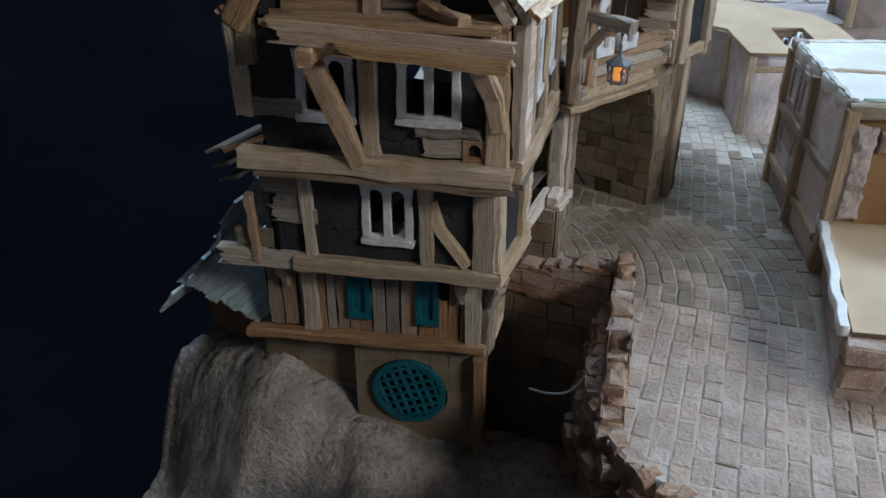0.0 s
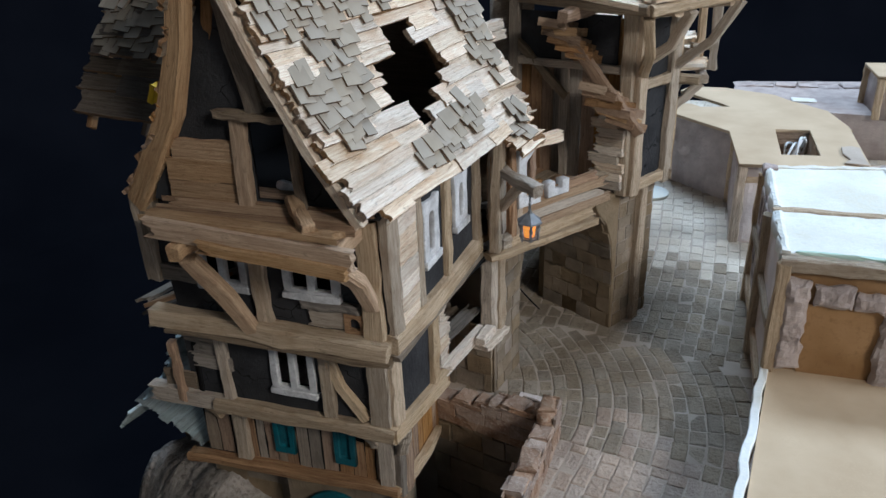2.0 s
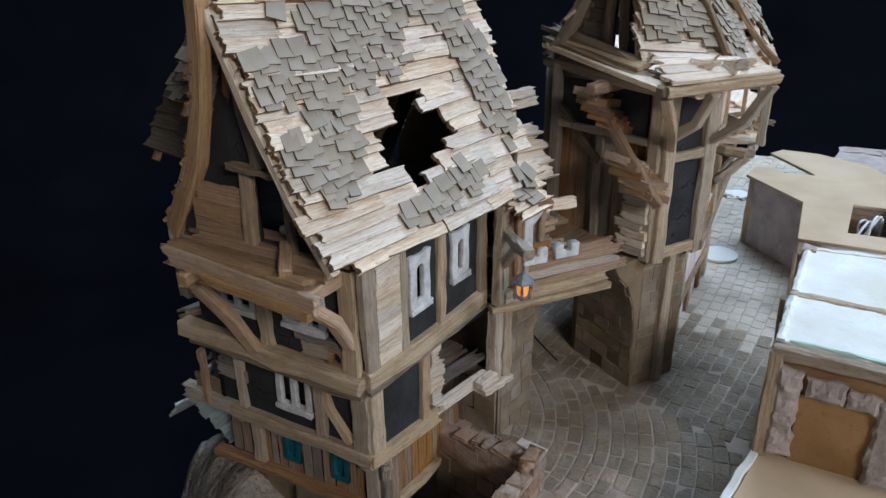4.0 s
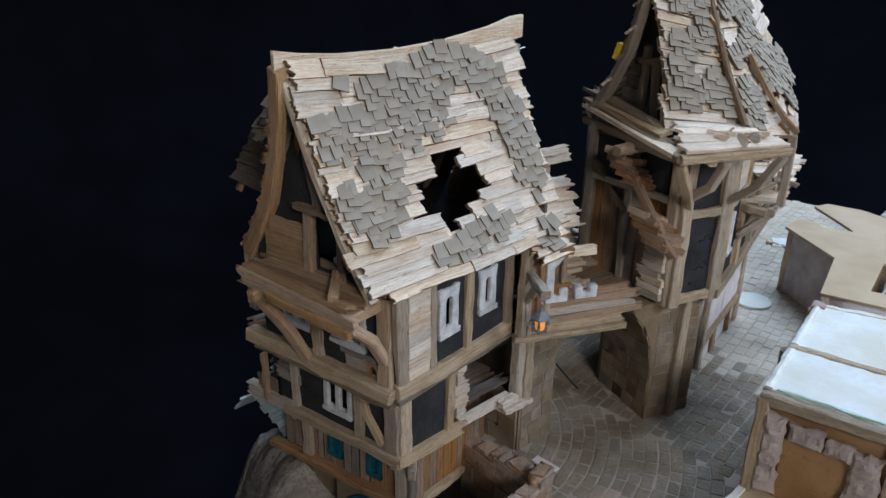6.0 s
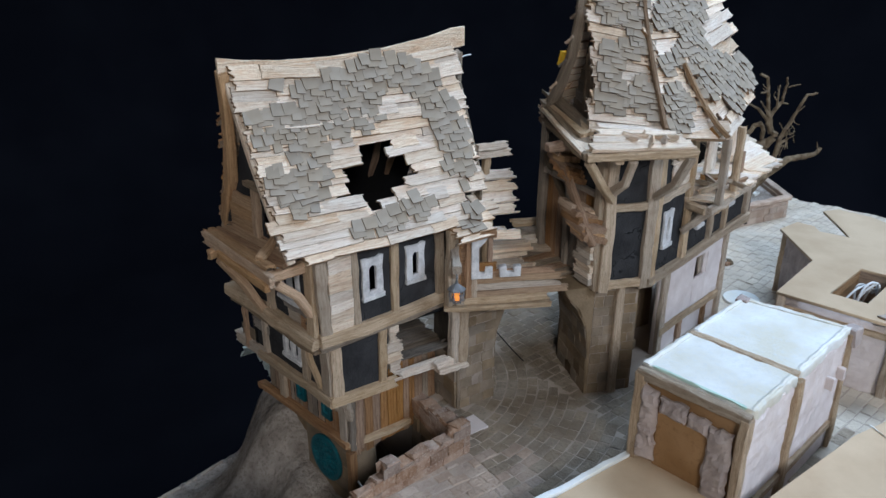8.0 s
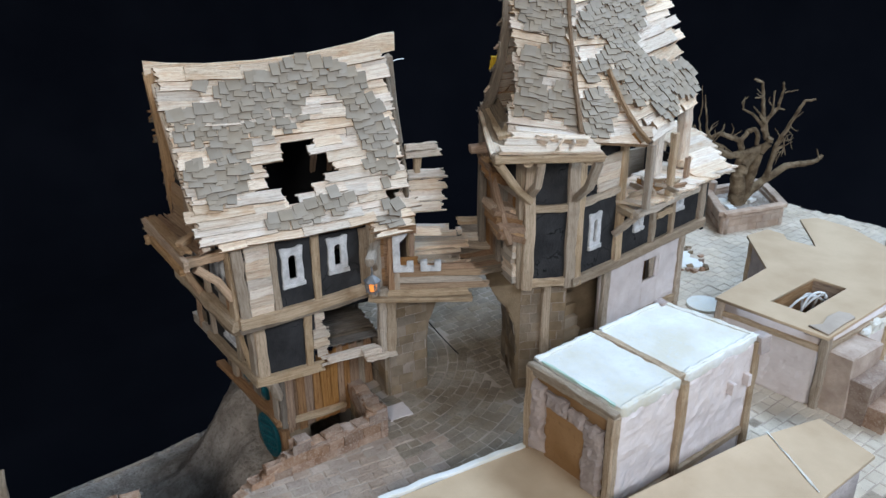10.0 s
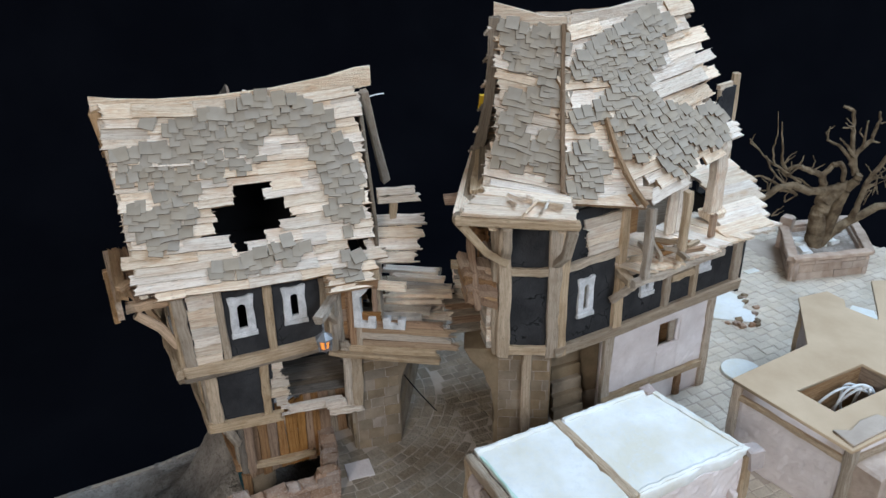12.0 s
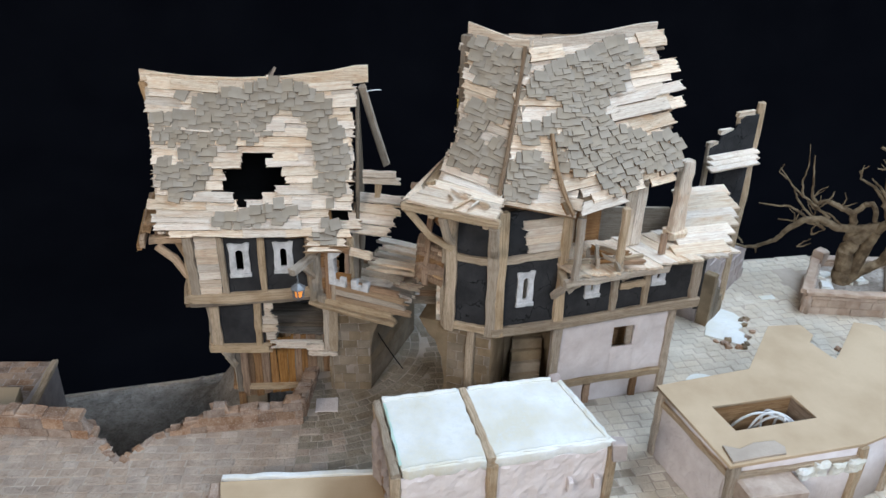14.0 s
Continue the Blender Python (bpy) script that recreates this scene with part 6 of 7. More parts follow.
for k, q in enumerate(((0.0045, 0.036, 0.0180, 0.092), (0.0550, 0.020, 0.0720, 0.086), (0.0200, 0.0775, 0.0400, 0.0905), (0.0405, 0.0770, 0.0560, 0.0880))):
    part("carved_stone", relief(bp(-0.0005, q[0], q[1]), br, Z, q[2] - q[0], q[3] - q[1], 0.0050, 0.0022, 0.0022, 5.0 * k), PALESTONE, block, "rough-carved pinkish stone jamb piece")
for a in (0.003, 0.070):
    L = 0.058 if a < 0.05 else BL - 0.073
    LE = 0.058 if a < 0.05 else BLE - 0.074
    part("rim_strip", relief(bp(a, 0.0045, BH + 0.0008), bu, -br, L, 0.0042, 0.0020, 0.0010, 0.0022, a * 90, 0.0004), FOAM, block, "chipped raised foam rim")
    part("rim_strip", relief(bp(a, BW - 0.0008, BH + 0.0008), bu, -br, LE, 0.0028, 0.0016, 0.0010, 0.0022, a * 70 + 4, 0.0004), FOAM, block)
NE = (bp(BL, 0, 0) - bp(BLE, BW, 0)).normalized()
part("rim_strip", relief(bp(BLE - 0.0055, BW - 0.002, BH + 0.0008), V(-NE.y, NE.x, 0) * -1, NE, 0.0042, BW - 0.002, 0.0020, 0.0010, 0.0022, 8.0, 0.0004), FOAM, block)
part("edge_line", swept([bp(0.0035, 0.008, BH + 0.001), bp(0.0035, BW - 0.006, BH + 0.001)], 0.0016, 0.002), MINT, block, "mint green edge of the foam slab")
part("stub_block", box_data(bp(BLE + 0.003, BW + 0.001, BH - 0.014), 0.010, 0.010, 0.015, 6, 0.001, 0.0008), PALESTONE, block)
part("stub_block", box_data(bp(BL - 0.004, 0.003, BH - 0.004), 0.010, 0.008, 0.007, 6, 0.001, 0.0008), PALESTONE, block)
part("plaster_face", relief(bp(0.003, BW - 0.0005, 0.026), bu, Z, 0.060, BH - 0.032, 0.0014, 0.0013, 0.0032, 2.0, 0.0006), PLASTER, block, "lumpy pinkish plastered wall face")
part("plaster_face", relief(bp(0.070, BW - 0.0005, 0.026), bu, Z, 0.084, BH - 0.032, 0.0014, 0.0013, 0.0032, 7.0, 0.0006), PLASTER, block)
plate("door", block, [rect(0.0175, 0.0, 0.0560, 0.0775)], bp(-0.0004, 0, 0), br, Z, 0.002, BROWNBOARD, 0, "brown stained door board in the recess")
stone_face(block, bp(BL - 0.004, 0.0005, 0.0), -bu, Z, 0.074, BH - 0.034, PALESTONE, 0.012, (0.014, 0.022), (0.0004, 0.0014), None, "wall_block")
for a in (0.075, 0.107):
    plate("shutter", block, [rect(0, 0, 0.024, 0.030), rect(0.004, 0.004, 0.020, 0.026)], bp(a + 0.024, -0.0015, 0.066), -bu, Z, 0.003, PALESTONE, 0.0003, "grey framed panel on the wall")
for k in range(2):
    part("stub_block", box_data(bp(0.126 + 0.02 * k, BW + 0.0025, 0.068), 0.008, 0.004, 0.010, 6), PLASTER, block)

# ---- low fibreboard blocks ----
low = thing("low_board_block", (0.12, 0.41, 0), "low block with a bare fibreboard top and brick end wall", "model building")
LT = [(0.070, 0.351), (0.120, 0.361), (0.124, 0.355), (0.158, 0.362), (0.150, 0.490), (0.064, 0.486)]
plate("board_top", low, [LT], (0, 0, 0.0325), (1, 0, 0), (0, 1, 0), 0.003, MDF, 0.0003, "bare fibreboard top")
plate("core", low, [[(0.0735, 0.356), (0.154, 0.366), (0.146, 0.468), (0.0695, 0.468)]], (0, 0, 0.029), (1, 0, 0), (0, 1, 0), 0.034, PALESTONE)
loop = []
for k in range(13):
    yk = 0.352 + 0.128 * k / 12
    loop.append((0.0645 - 0.0004 * k + rng.uniform(-0.0012, 0.0008), yk))
loop += [(x + 0.0035, y) for x, y in loop[::-1]]
plate("foam_edge", low, [loop], (0, 0, 0.0345), (1, 0, 0), (0, 1, 0), 0.006, FOAM, 0.0006, "ragged white foam edge strip")
plate("west_wall", low, [rect(0, 0, 0.124, 0.030)], (0.0672, 0.478, -0.001), (0, -1, 0), Z, 0.003, PALESTONE)
fu = V(1, 0.16, 0)
stone_face(low, V(0.072, 0.3545, 0.018), fu, Z, 0.09, 0.012, PALESTONE, 0.012, (0.012, 0.024), (0.001, 0.003), None, "brick")
plate("end_wall", low, [rect(0, -0.04, 0.19, 0.030)], V(0.072, 0.356, 0), fu, Z, 0.006, PALESTONE)
beam(low, V(0.084, 0.3545, 0.0145), V(0.168, 0.368, 0.0145), 0.006, 0.006, BEAM, Z, "rail")
beam(low, V(0.086, 0.353, -0.035), V(0.086, 0.353, 0.018), 0.007, 0.006, BEAM, fu, "post")
stone_face(low, V(0.090, 0.3560, -0.032), fu, Z, 0.08, 0.044, PALESTONE, 0.0105, (0.010, 0.018), (0.001, 0.003), lambda a, b: math.hypot(a - 0.030, b - 0.006) > 0.018, "brick")
for k, (z, d) in enumerate(((0.020, 0.0), (0.009, 0.003), (-0.002, 0.001), (-0.014, 0.003), (-0.026, 0.001))):
    part("brick", box_data(V(0.0765, 0.3485 - d, z), 0.018, 0.012, 0.0098, 6 + 6 * k % 11, 0.001, 0.0008), BRICK, low)

east = thing("long_board_block", (0.17, 0.57, 0), "long low block with a bare fibreboard top", "model building")
plate("board_top", east, [[(0.160, 0.47), (0.240, 0.47), (0.205, 0.665), (0.158, 0.668), (0.152, 0.60)]], (0, 0, 0.052), (1, 0, 0), (0, 1, 0), 0.003, MDF, 0.0003, "bare fibreboard top")
plate("core", east, [[(0.164, 0.474), (0.236, 0.474), (0.201, 0.660), (0.162, 0.664), (0.156, 0.60)]], (0, 0, 0.0488), (1, 0, 0), (0, 1, 0), 0.052, PALESTONE)
part("chalk_line", swept([V(0.152, 0.620, 0.0524), V(0.212, 0.600, 0.0524)], 0.0009, 0.0004), FOAM, east)

# ---- cut fibreboard house base with the wired opening ----
tab = thing("open_board_house", (0.0, 0.83, 0), "unfinished house base with a cut fibreboard top over stone walls", "model building")
TOP = [(0.006, 0.712), (0.104, 0.739), (0.081, 0.856), (0.060, 0.905), (0.02, 0.935), (0.005, 0.952), (-0.050, 0.966), (-0.086, 0.958), (-0.092, 0.938), (-0.040, 0.897), (-0.030, 0.888), (-0.058, 0.877), (-0.070, 0.886), (-0.088, 0.882), (-0.086, 0.849), (-0.017, 0.802)]
CUT = [(0.034, 0.749), (0.065, 0.758), (0.050, 0.832), (0.020, 0.824)]
plate("board_top", tab, [TOP, CUT], (0, 0, 0.0735), (1, 0, 0), (0, 1, 0), 0.003, MDF, 0.0003, "bare fibreboard top with a cut opening")
CUT2 = [(0.0325, 0.7475), (0.0668, 0.7568), (0.0514, 0.8335), (0.0182, 0.8255)]
SIDE = [(0.008, 0.718), (0.099, 0.745), (0.081, 0.855), (0.056, 0.901), (0.018, 0.930), (0.002, 0.946), (-0.012, 0.910), (-0.020, 0.885), (-0.030, 0.875), (-0.080, 0.853), (-0.012, 0.811)]
plate("wall_body", tab, [SIDE, CUT2], (0, 0, 0.0702), (1, 0, 0), (0, 1, 0), 0.072, PLASTER)
# brown stain of the lining and the shadow in the opening share this colour
for p, q in zip(CUT, CUT[1:] + CUT[:1]):
    d = V(q[0] - p[0], q[1] - p[1], 0)
    plate("lining", tab, [rect(-d.length, 0.006, 0, 0.0705)], V(p[0], p[1], 0), -d, Z, 0.0012, STAINED)
for p in SIDE[:4] + SIDE[9:]:
    beam(tab, V(p[0], p[1], -0.002), V(p[0], p[1], 0.070), 0.008, 0.008, BEAM, V(0.96, 0.27, 0), "corner_post")
beam(tab, V(0.008, 0.717, 0.058), V(0.099, 0.744, 0.058), 0.004, 0.005, BEAM, Z, "rail")
beam(tab, V(0.100, 0.745, 0.060), V(0.082, 0.855, 0.060), 0.004, 0.005, BEAM, Z, "rail")
part("plaster_face", relief(V(-0.078, 0.8515, 0.0), V(0.066, -0.042, 0), Z, 0.074, 0.068, 0.0014, 0.0012, 0.003, 1.0, 0.0006), PALESTONE, tab, "lumpy grey plastered wall face")
part("plaster_face", relief(V(-0.011, 0.808, 0.0), V(0.019, -0.092, 0), Z, 0.088, 0.068, 0.0014, 0.0012, 0.003, 6.0, 0.0006), PALESTONE, tab)
part("plaster_face", relief(V(0.012, 0.7185, 0.0), V(0.091, 0.027, 0), Z, 0.084, 0.056, 0.0012, 0.0010, 0.003, 9.0, 0.0006), PLASTER, tab)
for k in range(4):
    part("foam_stone", relief(V(0.0925 - 0.0026 * k, 0.799 + 0.0145 * k, 0.049), V(-0.18, 0.98, 0), Z, rng.uniform(0.011, 0.016), rng.uniform(0.009, 0.014), 0.005, 0.0025, 0.0022, 4.0 * k), FOAM, tab)
stairs = thing("stone_steps", (0.115, 0.765, 0), "short brown stone stair against the board house", "steps")
for k, (x, y, sx, sy, h) in enumerate(((0.107, 0.774, 0.022, 0.047, 0.058), (0.124, 0.780, 0.018, 0.050, 0.040), (0.139, 0.784, 0.018, 0.050, 0.020))):
    part("step", box_data(V(x, y, 0), sx, sy, h, 10 + 2 * k, 0.0014, 0.0016), PLANTER if k == 0 else BRICK, stairs)
plate("broken_slab", tab, [[(0.084, 0.7405), (0.088, 0.752), (0.081, 0.766), (0.079, 0.783), (0.086, 0.788), (0.0925, 0.786), (0.0955, 0.768), (0.1015, 0.742)]], (0, 0, 0.0756), (1, 0, 0), (0, 1, 0), 0.0020, GROUT, 0.0004, "thin broken dusty slab on the board")


def wire(parent, pts, r, mat, name="wire"):
    cu = bpy.data.curves.new(name, "CURVE")
    cu.dimensions, cu.bevel_depth, cu.bevel_resolution, cu.resolution_u = "3D", r, 2, 6
    s = cu.splines.new("NURBS")
    s.points.add(len(pts) - 1)
    for p, q in zip(s.points, pts):
        p.co = (*q, 1)
    s.use_endpoint_u, s.order_u = True, 4
    tmp = new("cut", cu)
    me = bpy.data.meshes.new_from_object(tmp)
    bpy.data.objects.remove(tmp)
    bpy.data.curves.remove(cu)
    me.materials.append(mat)
    for p in me.polygons:
        p.use_smooth = True
    return place(name, me, parent)


wires = thing("loose_wires", (0.045, 0.79, 0.03), "thin white wires lying in the board opening", "wires")
for k in range(6):
    wire(wires, [V(0.032 + rng.uniform(-0.004, 0.016), 0.764 + 0.011 * k, 0.034), V(0.034 + rng.uniform(-0.008, 0.018), 0.778 + 0.004 * k, 0.092 + rng.uniform(-0.012, 0.008)), V(0.046 + rng.uniform(-0.010, 0.012), 0.806 + rng.uniform(-0.012, 0.010), 0.080 + rng.uniform(-0.010, 0.006)), V(0.040 + rng.uniform(-0.010, 0.006), 0.826, 0.052)], 0.0011, WIRE)
plate("floor_board", wires, [rect(0.01, 0.745, 0.08, 0.835)], (0, 0, 0.010), (1, 0, 0), (0, 1, 0), 0.002, BRICK)

# ---- far terrace, planter and dead tree ----
far = thing("far_stone_terrace", (0.1, 1.12, 0), "raised grey stone terrace with worn edge blocks", "terrace")
plate("core", far, [[(-0.05, 1.04), (0.02, 0.985), (0.6, 1.05), (0.6, 1.33), (-0.055, 1.10)]], (0, 0, 0.050), (1, 0, 0), (0, 1, 0), 0.05, PALESTONE, 0.001)
for k in range(14):
    part("edge_stone", box_data(V(-0.045 + 0.024 * k, 1.085 + 0.006 * k + rng.uniform(-0.004, 0.004), 0.049), 0.022, 0.018, rng.uniform(0.002, 0.004), 12 + rng.uniform(-8, 8), 0.002, 0.0015), PALESTONE, far)
part("foam_patch", box_data(V(0.03, 1.03, 0.0505), 0.026, 0.016, 0.0008, 15, 0.0003, 0.001), FOAM, far)
hut = thing("small_open_hut", (0.14, 1.02, 0.05), "small hut with a fibreboard lid and rough grey walls", "model building")
plate("board_top", hut, [[(0.10, 0.985), (0.22, 1.01), (0.20, 1.08), (0.085, 1.05)]], (0, 0, 0.094), (1, 0, 0), (0, 1, 0), 0.003, MDF)
plate("wall_body", hut, [[(0.105, 0.990), (0.215, 1.014), (0.197, 1.075), (0.09, 1.047)]], (0, 0, 0.0908), (1, 0, 0), (0, 1, 0), 0.045, PALESTONE)
for q in ((0.104, 0.989), (0.155, 1.0), (0.214, 1.013), (0.089, 1.047)):
    beam(hut, V(*q, 0.048), V(*q, 0.091), 0.008, 0.008, BEAM, EAST, "post")

planter = thing("tree_planter", (-0.27, 1.04, 0), "square dusty tan stone planter round the dead tree", "planter")
PC = [V(-0.226, 0.964, 0), V(-0.214, 1.062, 0), V(-0.300, 1.112, 0), V(-0.309, 1.016, 0)]
for p, q in zip(PC, PC[1:] + PC[:1]):
    u = (q - p).normalized()
    L = (q - p).length
    plate("side", planter, [rect(0, 0, L, 0.027)], p, u, Z, 0.008, PLANTER)
    stone_face(planter, p, u, Z, L, 0.024, PLANTER, 0.0115, (0.012, 0.022), (0.0004, 0.0014))
    beam(planter, p + Z * 0.029, q + Z * 0.029, 0.011, 0.005, PLANTER, Z, "coping")
plate("infill", planter, [[(-0.232, 0.974), (-0.221, 1.058), (-0.294, 1.101), (-0.302, 1.021)]], (0, 0, 0.022), (1, 0, 0), (0, 1, 0), 0.022, ROCK, 0.001)
for k in range(7):
    part("foam_patch", box_data(V(-0.262 + rng.uniform(-0.02, 0.014), 1.03 + rng.uniform(-0.03, 0.035), 0.0215), 0.014, 0.014, 0.004, rng.uniform(0, 90), 0.003, 0.002), FOAM, planter)
part("pillar_stub", box_data(V(-0.306, 1.019, 0.0), 0.014, 0.014, 0.043, 30, 0.002, 0.001), PLANTER, planter)


def tube(pts, radii, k=8):
    verts, faces = [], []
    n = len(pts)
    for i, (p, r) in enumerate(zip(pts, radii)):
        t = (pts[min(i + 1, n - 1)] - pts[max(i - 1, 0)]).normalized()
        s = t.cross(V(0.31, 0.2, 0.93)).normalized()
        w = s.cross(t)
        for q in range(k):
            a = 2 * math.pi * q / k
            rr = 0.66 * r * (1 + 0.18 * noise.noise((math.cos(a) * 1.3 + p.x * 60, math.sin(a) * 1.3 + p.y * 60, p.z * 70)))
            verts.append(p + s * rr * math.cos(a) + w * rr * math.sin(a))
    for i in range(n - 1):
        faces += [(i * k + q, i * k + (q + 1) % k, (i + 1) * k + (q + 1) % k, (i + 1) * k + q) for q in range(k)]
    faces += [tuple(range(k - 1, -1, -1)), tuple(range((n - 1) * k, n * k))]
    return verts, [f[::-1] for f in faces], None


dead = thing("dead_tree", (-0.262, 1.036, 0.02), "gnarled bare dead tree with crooked branches in a planter", "tree")


TR, TF = V(0.33, 0.944, 0), V(-0.944, 0.33, 0)
TB = V(-0.262, 1.024, 0.028)


def limb(name, pts, r0, r1, deep=0.0, sway=0.012):
    """A crooked limb through (side, height) points in centimetres; deep: how far it leans back."""
    n = len(pts)
    line = [TB + TR * (s * 0.01) + Z * (h * 0.01) + TF * (deep * i / n + rng.uniform(-sway, sway) * (i / n) * 0.5) for i, (s, h) in enumerate(pts)]
    fine = []
    for i in range(n - 1):
        for k in range(5):
            f = k / 5
            q = line[i].lerp(line[i + 1], f)
            fine.append(q + V(rng.uniform(-1, 1), rng.uniform(-1, 1), rng.uniform(-1, 1)) * 0.0006 * (1 if i or k else 0))
    fine.append(line[-1])
    m = len(fine) - 1
    part(name, tube(fine, [r0 + (r1 - r0) * (i / m) for i in range(m + 1)], 14 if r0 > 0.004 else 7), BARK, dead)


limb("trunk", [(0.0, -0.8), (0.0, 1.2), (-0.3, 3.5), (0.2, 5.2), (1.2, 6.2), (2.0, 7.0)], 0.0175, 0.010)
limb("trunk", [(0.5, -0.8), (1.2, 1.5), (1.6, 4.0), (2.2, 6.4), (3.0, 8.0), (3.1, 8.8)], 0.0120, 0.0065, -0.006)
limb("limb", [(2.6, 7.2), (0.6, 6.6), (-1.9, 6.4), (-4.0, 7.2), (-5.7, 7.1), (-7.2, 5.6), (-8.4, 4.0), (-10.0, 2.9), (-11.6, 2.7), (-13.6, 2.9)], 0.0090, 0.0016, -0.012)
limb("twig", [(-10.0, 2.9), (-10.2, 2.2), (-10.1, 1.6)], 0.0026, 0.0012, 0.0, 0.002)
limb("twig", [(-11.8, 2.7), (-12.6, 3.6), (-13.2, 4.2)], 0.0020, 0.0008, 0.0, 0.002)
limb("branch", [(-5.6, 7.2), (-7.4, 8.2), (-9.2, 8.0), (-11.0, 8.1)], 0.0026, 0.0010, 0.006, 0.006)
limb("branch", [(-3.0, 7.4), (-5.0, 8.8), (-6.6, 9.8), (-7.8, 10.8), (-9.4, 12.6)], 0.0030, 0.0010, 0.008, 0.006)
limb("branch", [(-6.4, 9.6), (-6.8, 11.6), (-6.6, 13.4), (-7.0, 16.0)], 0.0020, 0.0007, 0.004, 0.006)
limb("twig", [(-8.6, 11.6), (-9.6, 12.4), (-9.2, 13.4)], 0.0014, 0.0006, 0.0, 0.004)
limb("branch", [(-3.2, 5.9), (-4.4, 6.9), (-6.0, 8.3), (-7.3, 10.0), (-7.8, 11.0)], 0.0030, 0.0012, -0.01)
limb("branch", [(-3.4, 6.2), (-5.0, 6.4), (-6.6, 6.3), (-8.4, 6.2)], 0.0028, 0.0010, 0.01)
limb("branch", [(-0.2, 5.8), (-1.4, 6.6), (-2.8, 7.6), (-4.6, 8.2), (-5.6, 8.6)], 0.0026, 0.0011, 0.01)
limb("limb", [(-0.4, 4.8), (-0.3, 7.0), (-0.6, 8.4), (-2.2, 8.9), (-3.6, 9.5), (-4.6, 8.8), (-5.3, 9.7), (-5.7, 12.1), (-6.1, 14.6)], 0.0075, 0.0010, 0.006)
limb("twig", [(-3.6, 9.5), (-3.3, 10.2), (-3.1, 10.7)], 0.0020, 0.0009)
limb("branch", [(-0.6, 8.4), (0.3, 9.6), (1.0, 10.0), (1.5, 9.2), (1.9, 7.6)], 0.0048, 0.0040)
limb("limb", [(3.0, 8.4), (2.2, 10.4), (0.8, 11.8), (-0.9, 12.6)], 0.0052, 0.0016, 0.004)
limb("limb", [(3.2, 8.6), (2.4, 10.8), (1.1, 12.2), (0.0, 13.2)], 0.0040, 0.0012, -0.008)
limb("limb", [(2.3, 9.6), (2.8, 11.2), (4.1, 12.6), (4.6, 15.0), (4.4, 15.9)], 0.0050, 0.0018, 0.006)
limb("twig", [(4.6, 14.6), (5.6, 14.8), (6.4, 14.9)], 0.0018, 0.0008)
limb("twig", [(4.1, 12.5), (4.9, 12.4)], 0.0020, 0.0012)
limb("limb", [(2.2, 11.0), (1.9, 13.6), (1.6, 15.9), (0.4, 16.4)], 0.0044, 0.0024, 0.01)
limb("twig", [(1.7, 14.2), (0.5, 14.1)], 0.0020, 0.0014)
limb("branch", [(3.2, 11.8), (3.1, 15.0)], 0.0026, 0.0012)
limb("limb", [(0.6, -0.4), (1.8, 1.0), (3.6, 2.4), (6.6, 4.4), (9.6, 4.6), (11.4, 4.9), (12.0, 5.6)], 0.0105, 0.0034, 0.004)
limb("limb", [(3.6, 2.6), (4.0, 4.2), (4.6, 7.6), (6.0, 10.6), (7.2, 13.6), (8.5, 13.8)], 0.0062, 0.0020, -0.006)
limb("twig", [(11.3, 5.0), (10.9, 6.0), (10.4, 6.8)], 0.0020, 0.0008)
limb("twig", [(4.4, 6.6), (5.6, 7.4), (6.2, 6.0)], 0.0030, 0.0010)
for s, h, L in ((-4.4, 6.9, 2.2), (-6.6, 6.3, 1.8), (-4.6, 8.2, 2.0), (-5.3, 9.7, 1.6), (-2.2, 8.9, 2.0), (-0.9, 12.6, 1.8), (1.9, 13.6, 1.6), (3.1, 13.0, 1.8), (-5.7, 3.2, 1.6), (-4.4, 5.0, 1.6), (2.8, 11.2, 2.2), (4.6, 7.6, 2.4), (6.0, 10.6, 2.2)):
    for q in range(2):
        t = rng.uniform(0.3, 2.8)
        limb("twig", [(s, h), (s + 0.55 * L * math.cos(t), h + 0.55 * L * math.sin(t)), (s + L * math.cos(t + rng.uniform(-0.6, 0.6)), h + L * math.sin(t))], 0.0016, 0.0006, rng.uniform(-0.008, 0.008), 0.006)
for k in range(9):
    s, h = 4.2 + 0.25 * k, 6.0 + 0.5 * k
    limb("twig", [(s, h), (s + rng.uniform(0.3, 1.2), h + rng.uniform(-1.2, 0.8)), (s + rng.uniform(0.2, 1.6), h - rng.uniform(0.4, 2.0))], 0.0012, 0.0006, 0.0, 0.02)

# ---- bare foam spots and small scraps on the ground ----
disc = thing("bare_foam_disc", (-0.086, 0.799, 0), "round white unpainted spot in the paving", "bare patch", "bare spots in the paving")
plate("disc", disc, [[(0.0185 * math.cos(t * math.pi / 14), 0.0185 * math.sin(t * math.pi / 14)) for t in range(28)]], (-0.086, 0.799, 0.0032), (1, 0, 0), (0, 1, 0), 0.004, FOAM, 0.0005)
gap = thing("bare_foam_patch", (-0.19, 0.855, 0), "ragged white foam gap in the broken paving", "bare patch", "bare spots in the paving")
plate("foam", gap, [[(-0.236, 0.834), (-0.216, 0.828), (-0.196, 0.840), (-0.178, 0.832), (-0.168, 0.850), (-0.158, 0.868), (-0.176, 0.880), (-0.188, 0.872), (-0.202, 0.889), (-0.222, 0.882), (-0.236, 0.866)]], (0, 0, 0.0022), (1, 0, 0), (0, 1, 0), 0.004, FOAM, 0.0008)
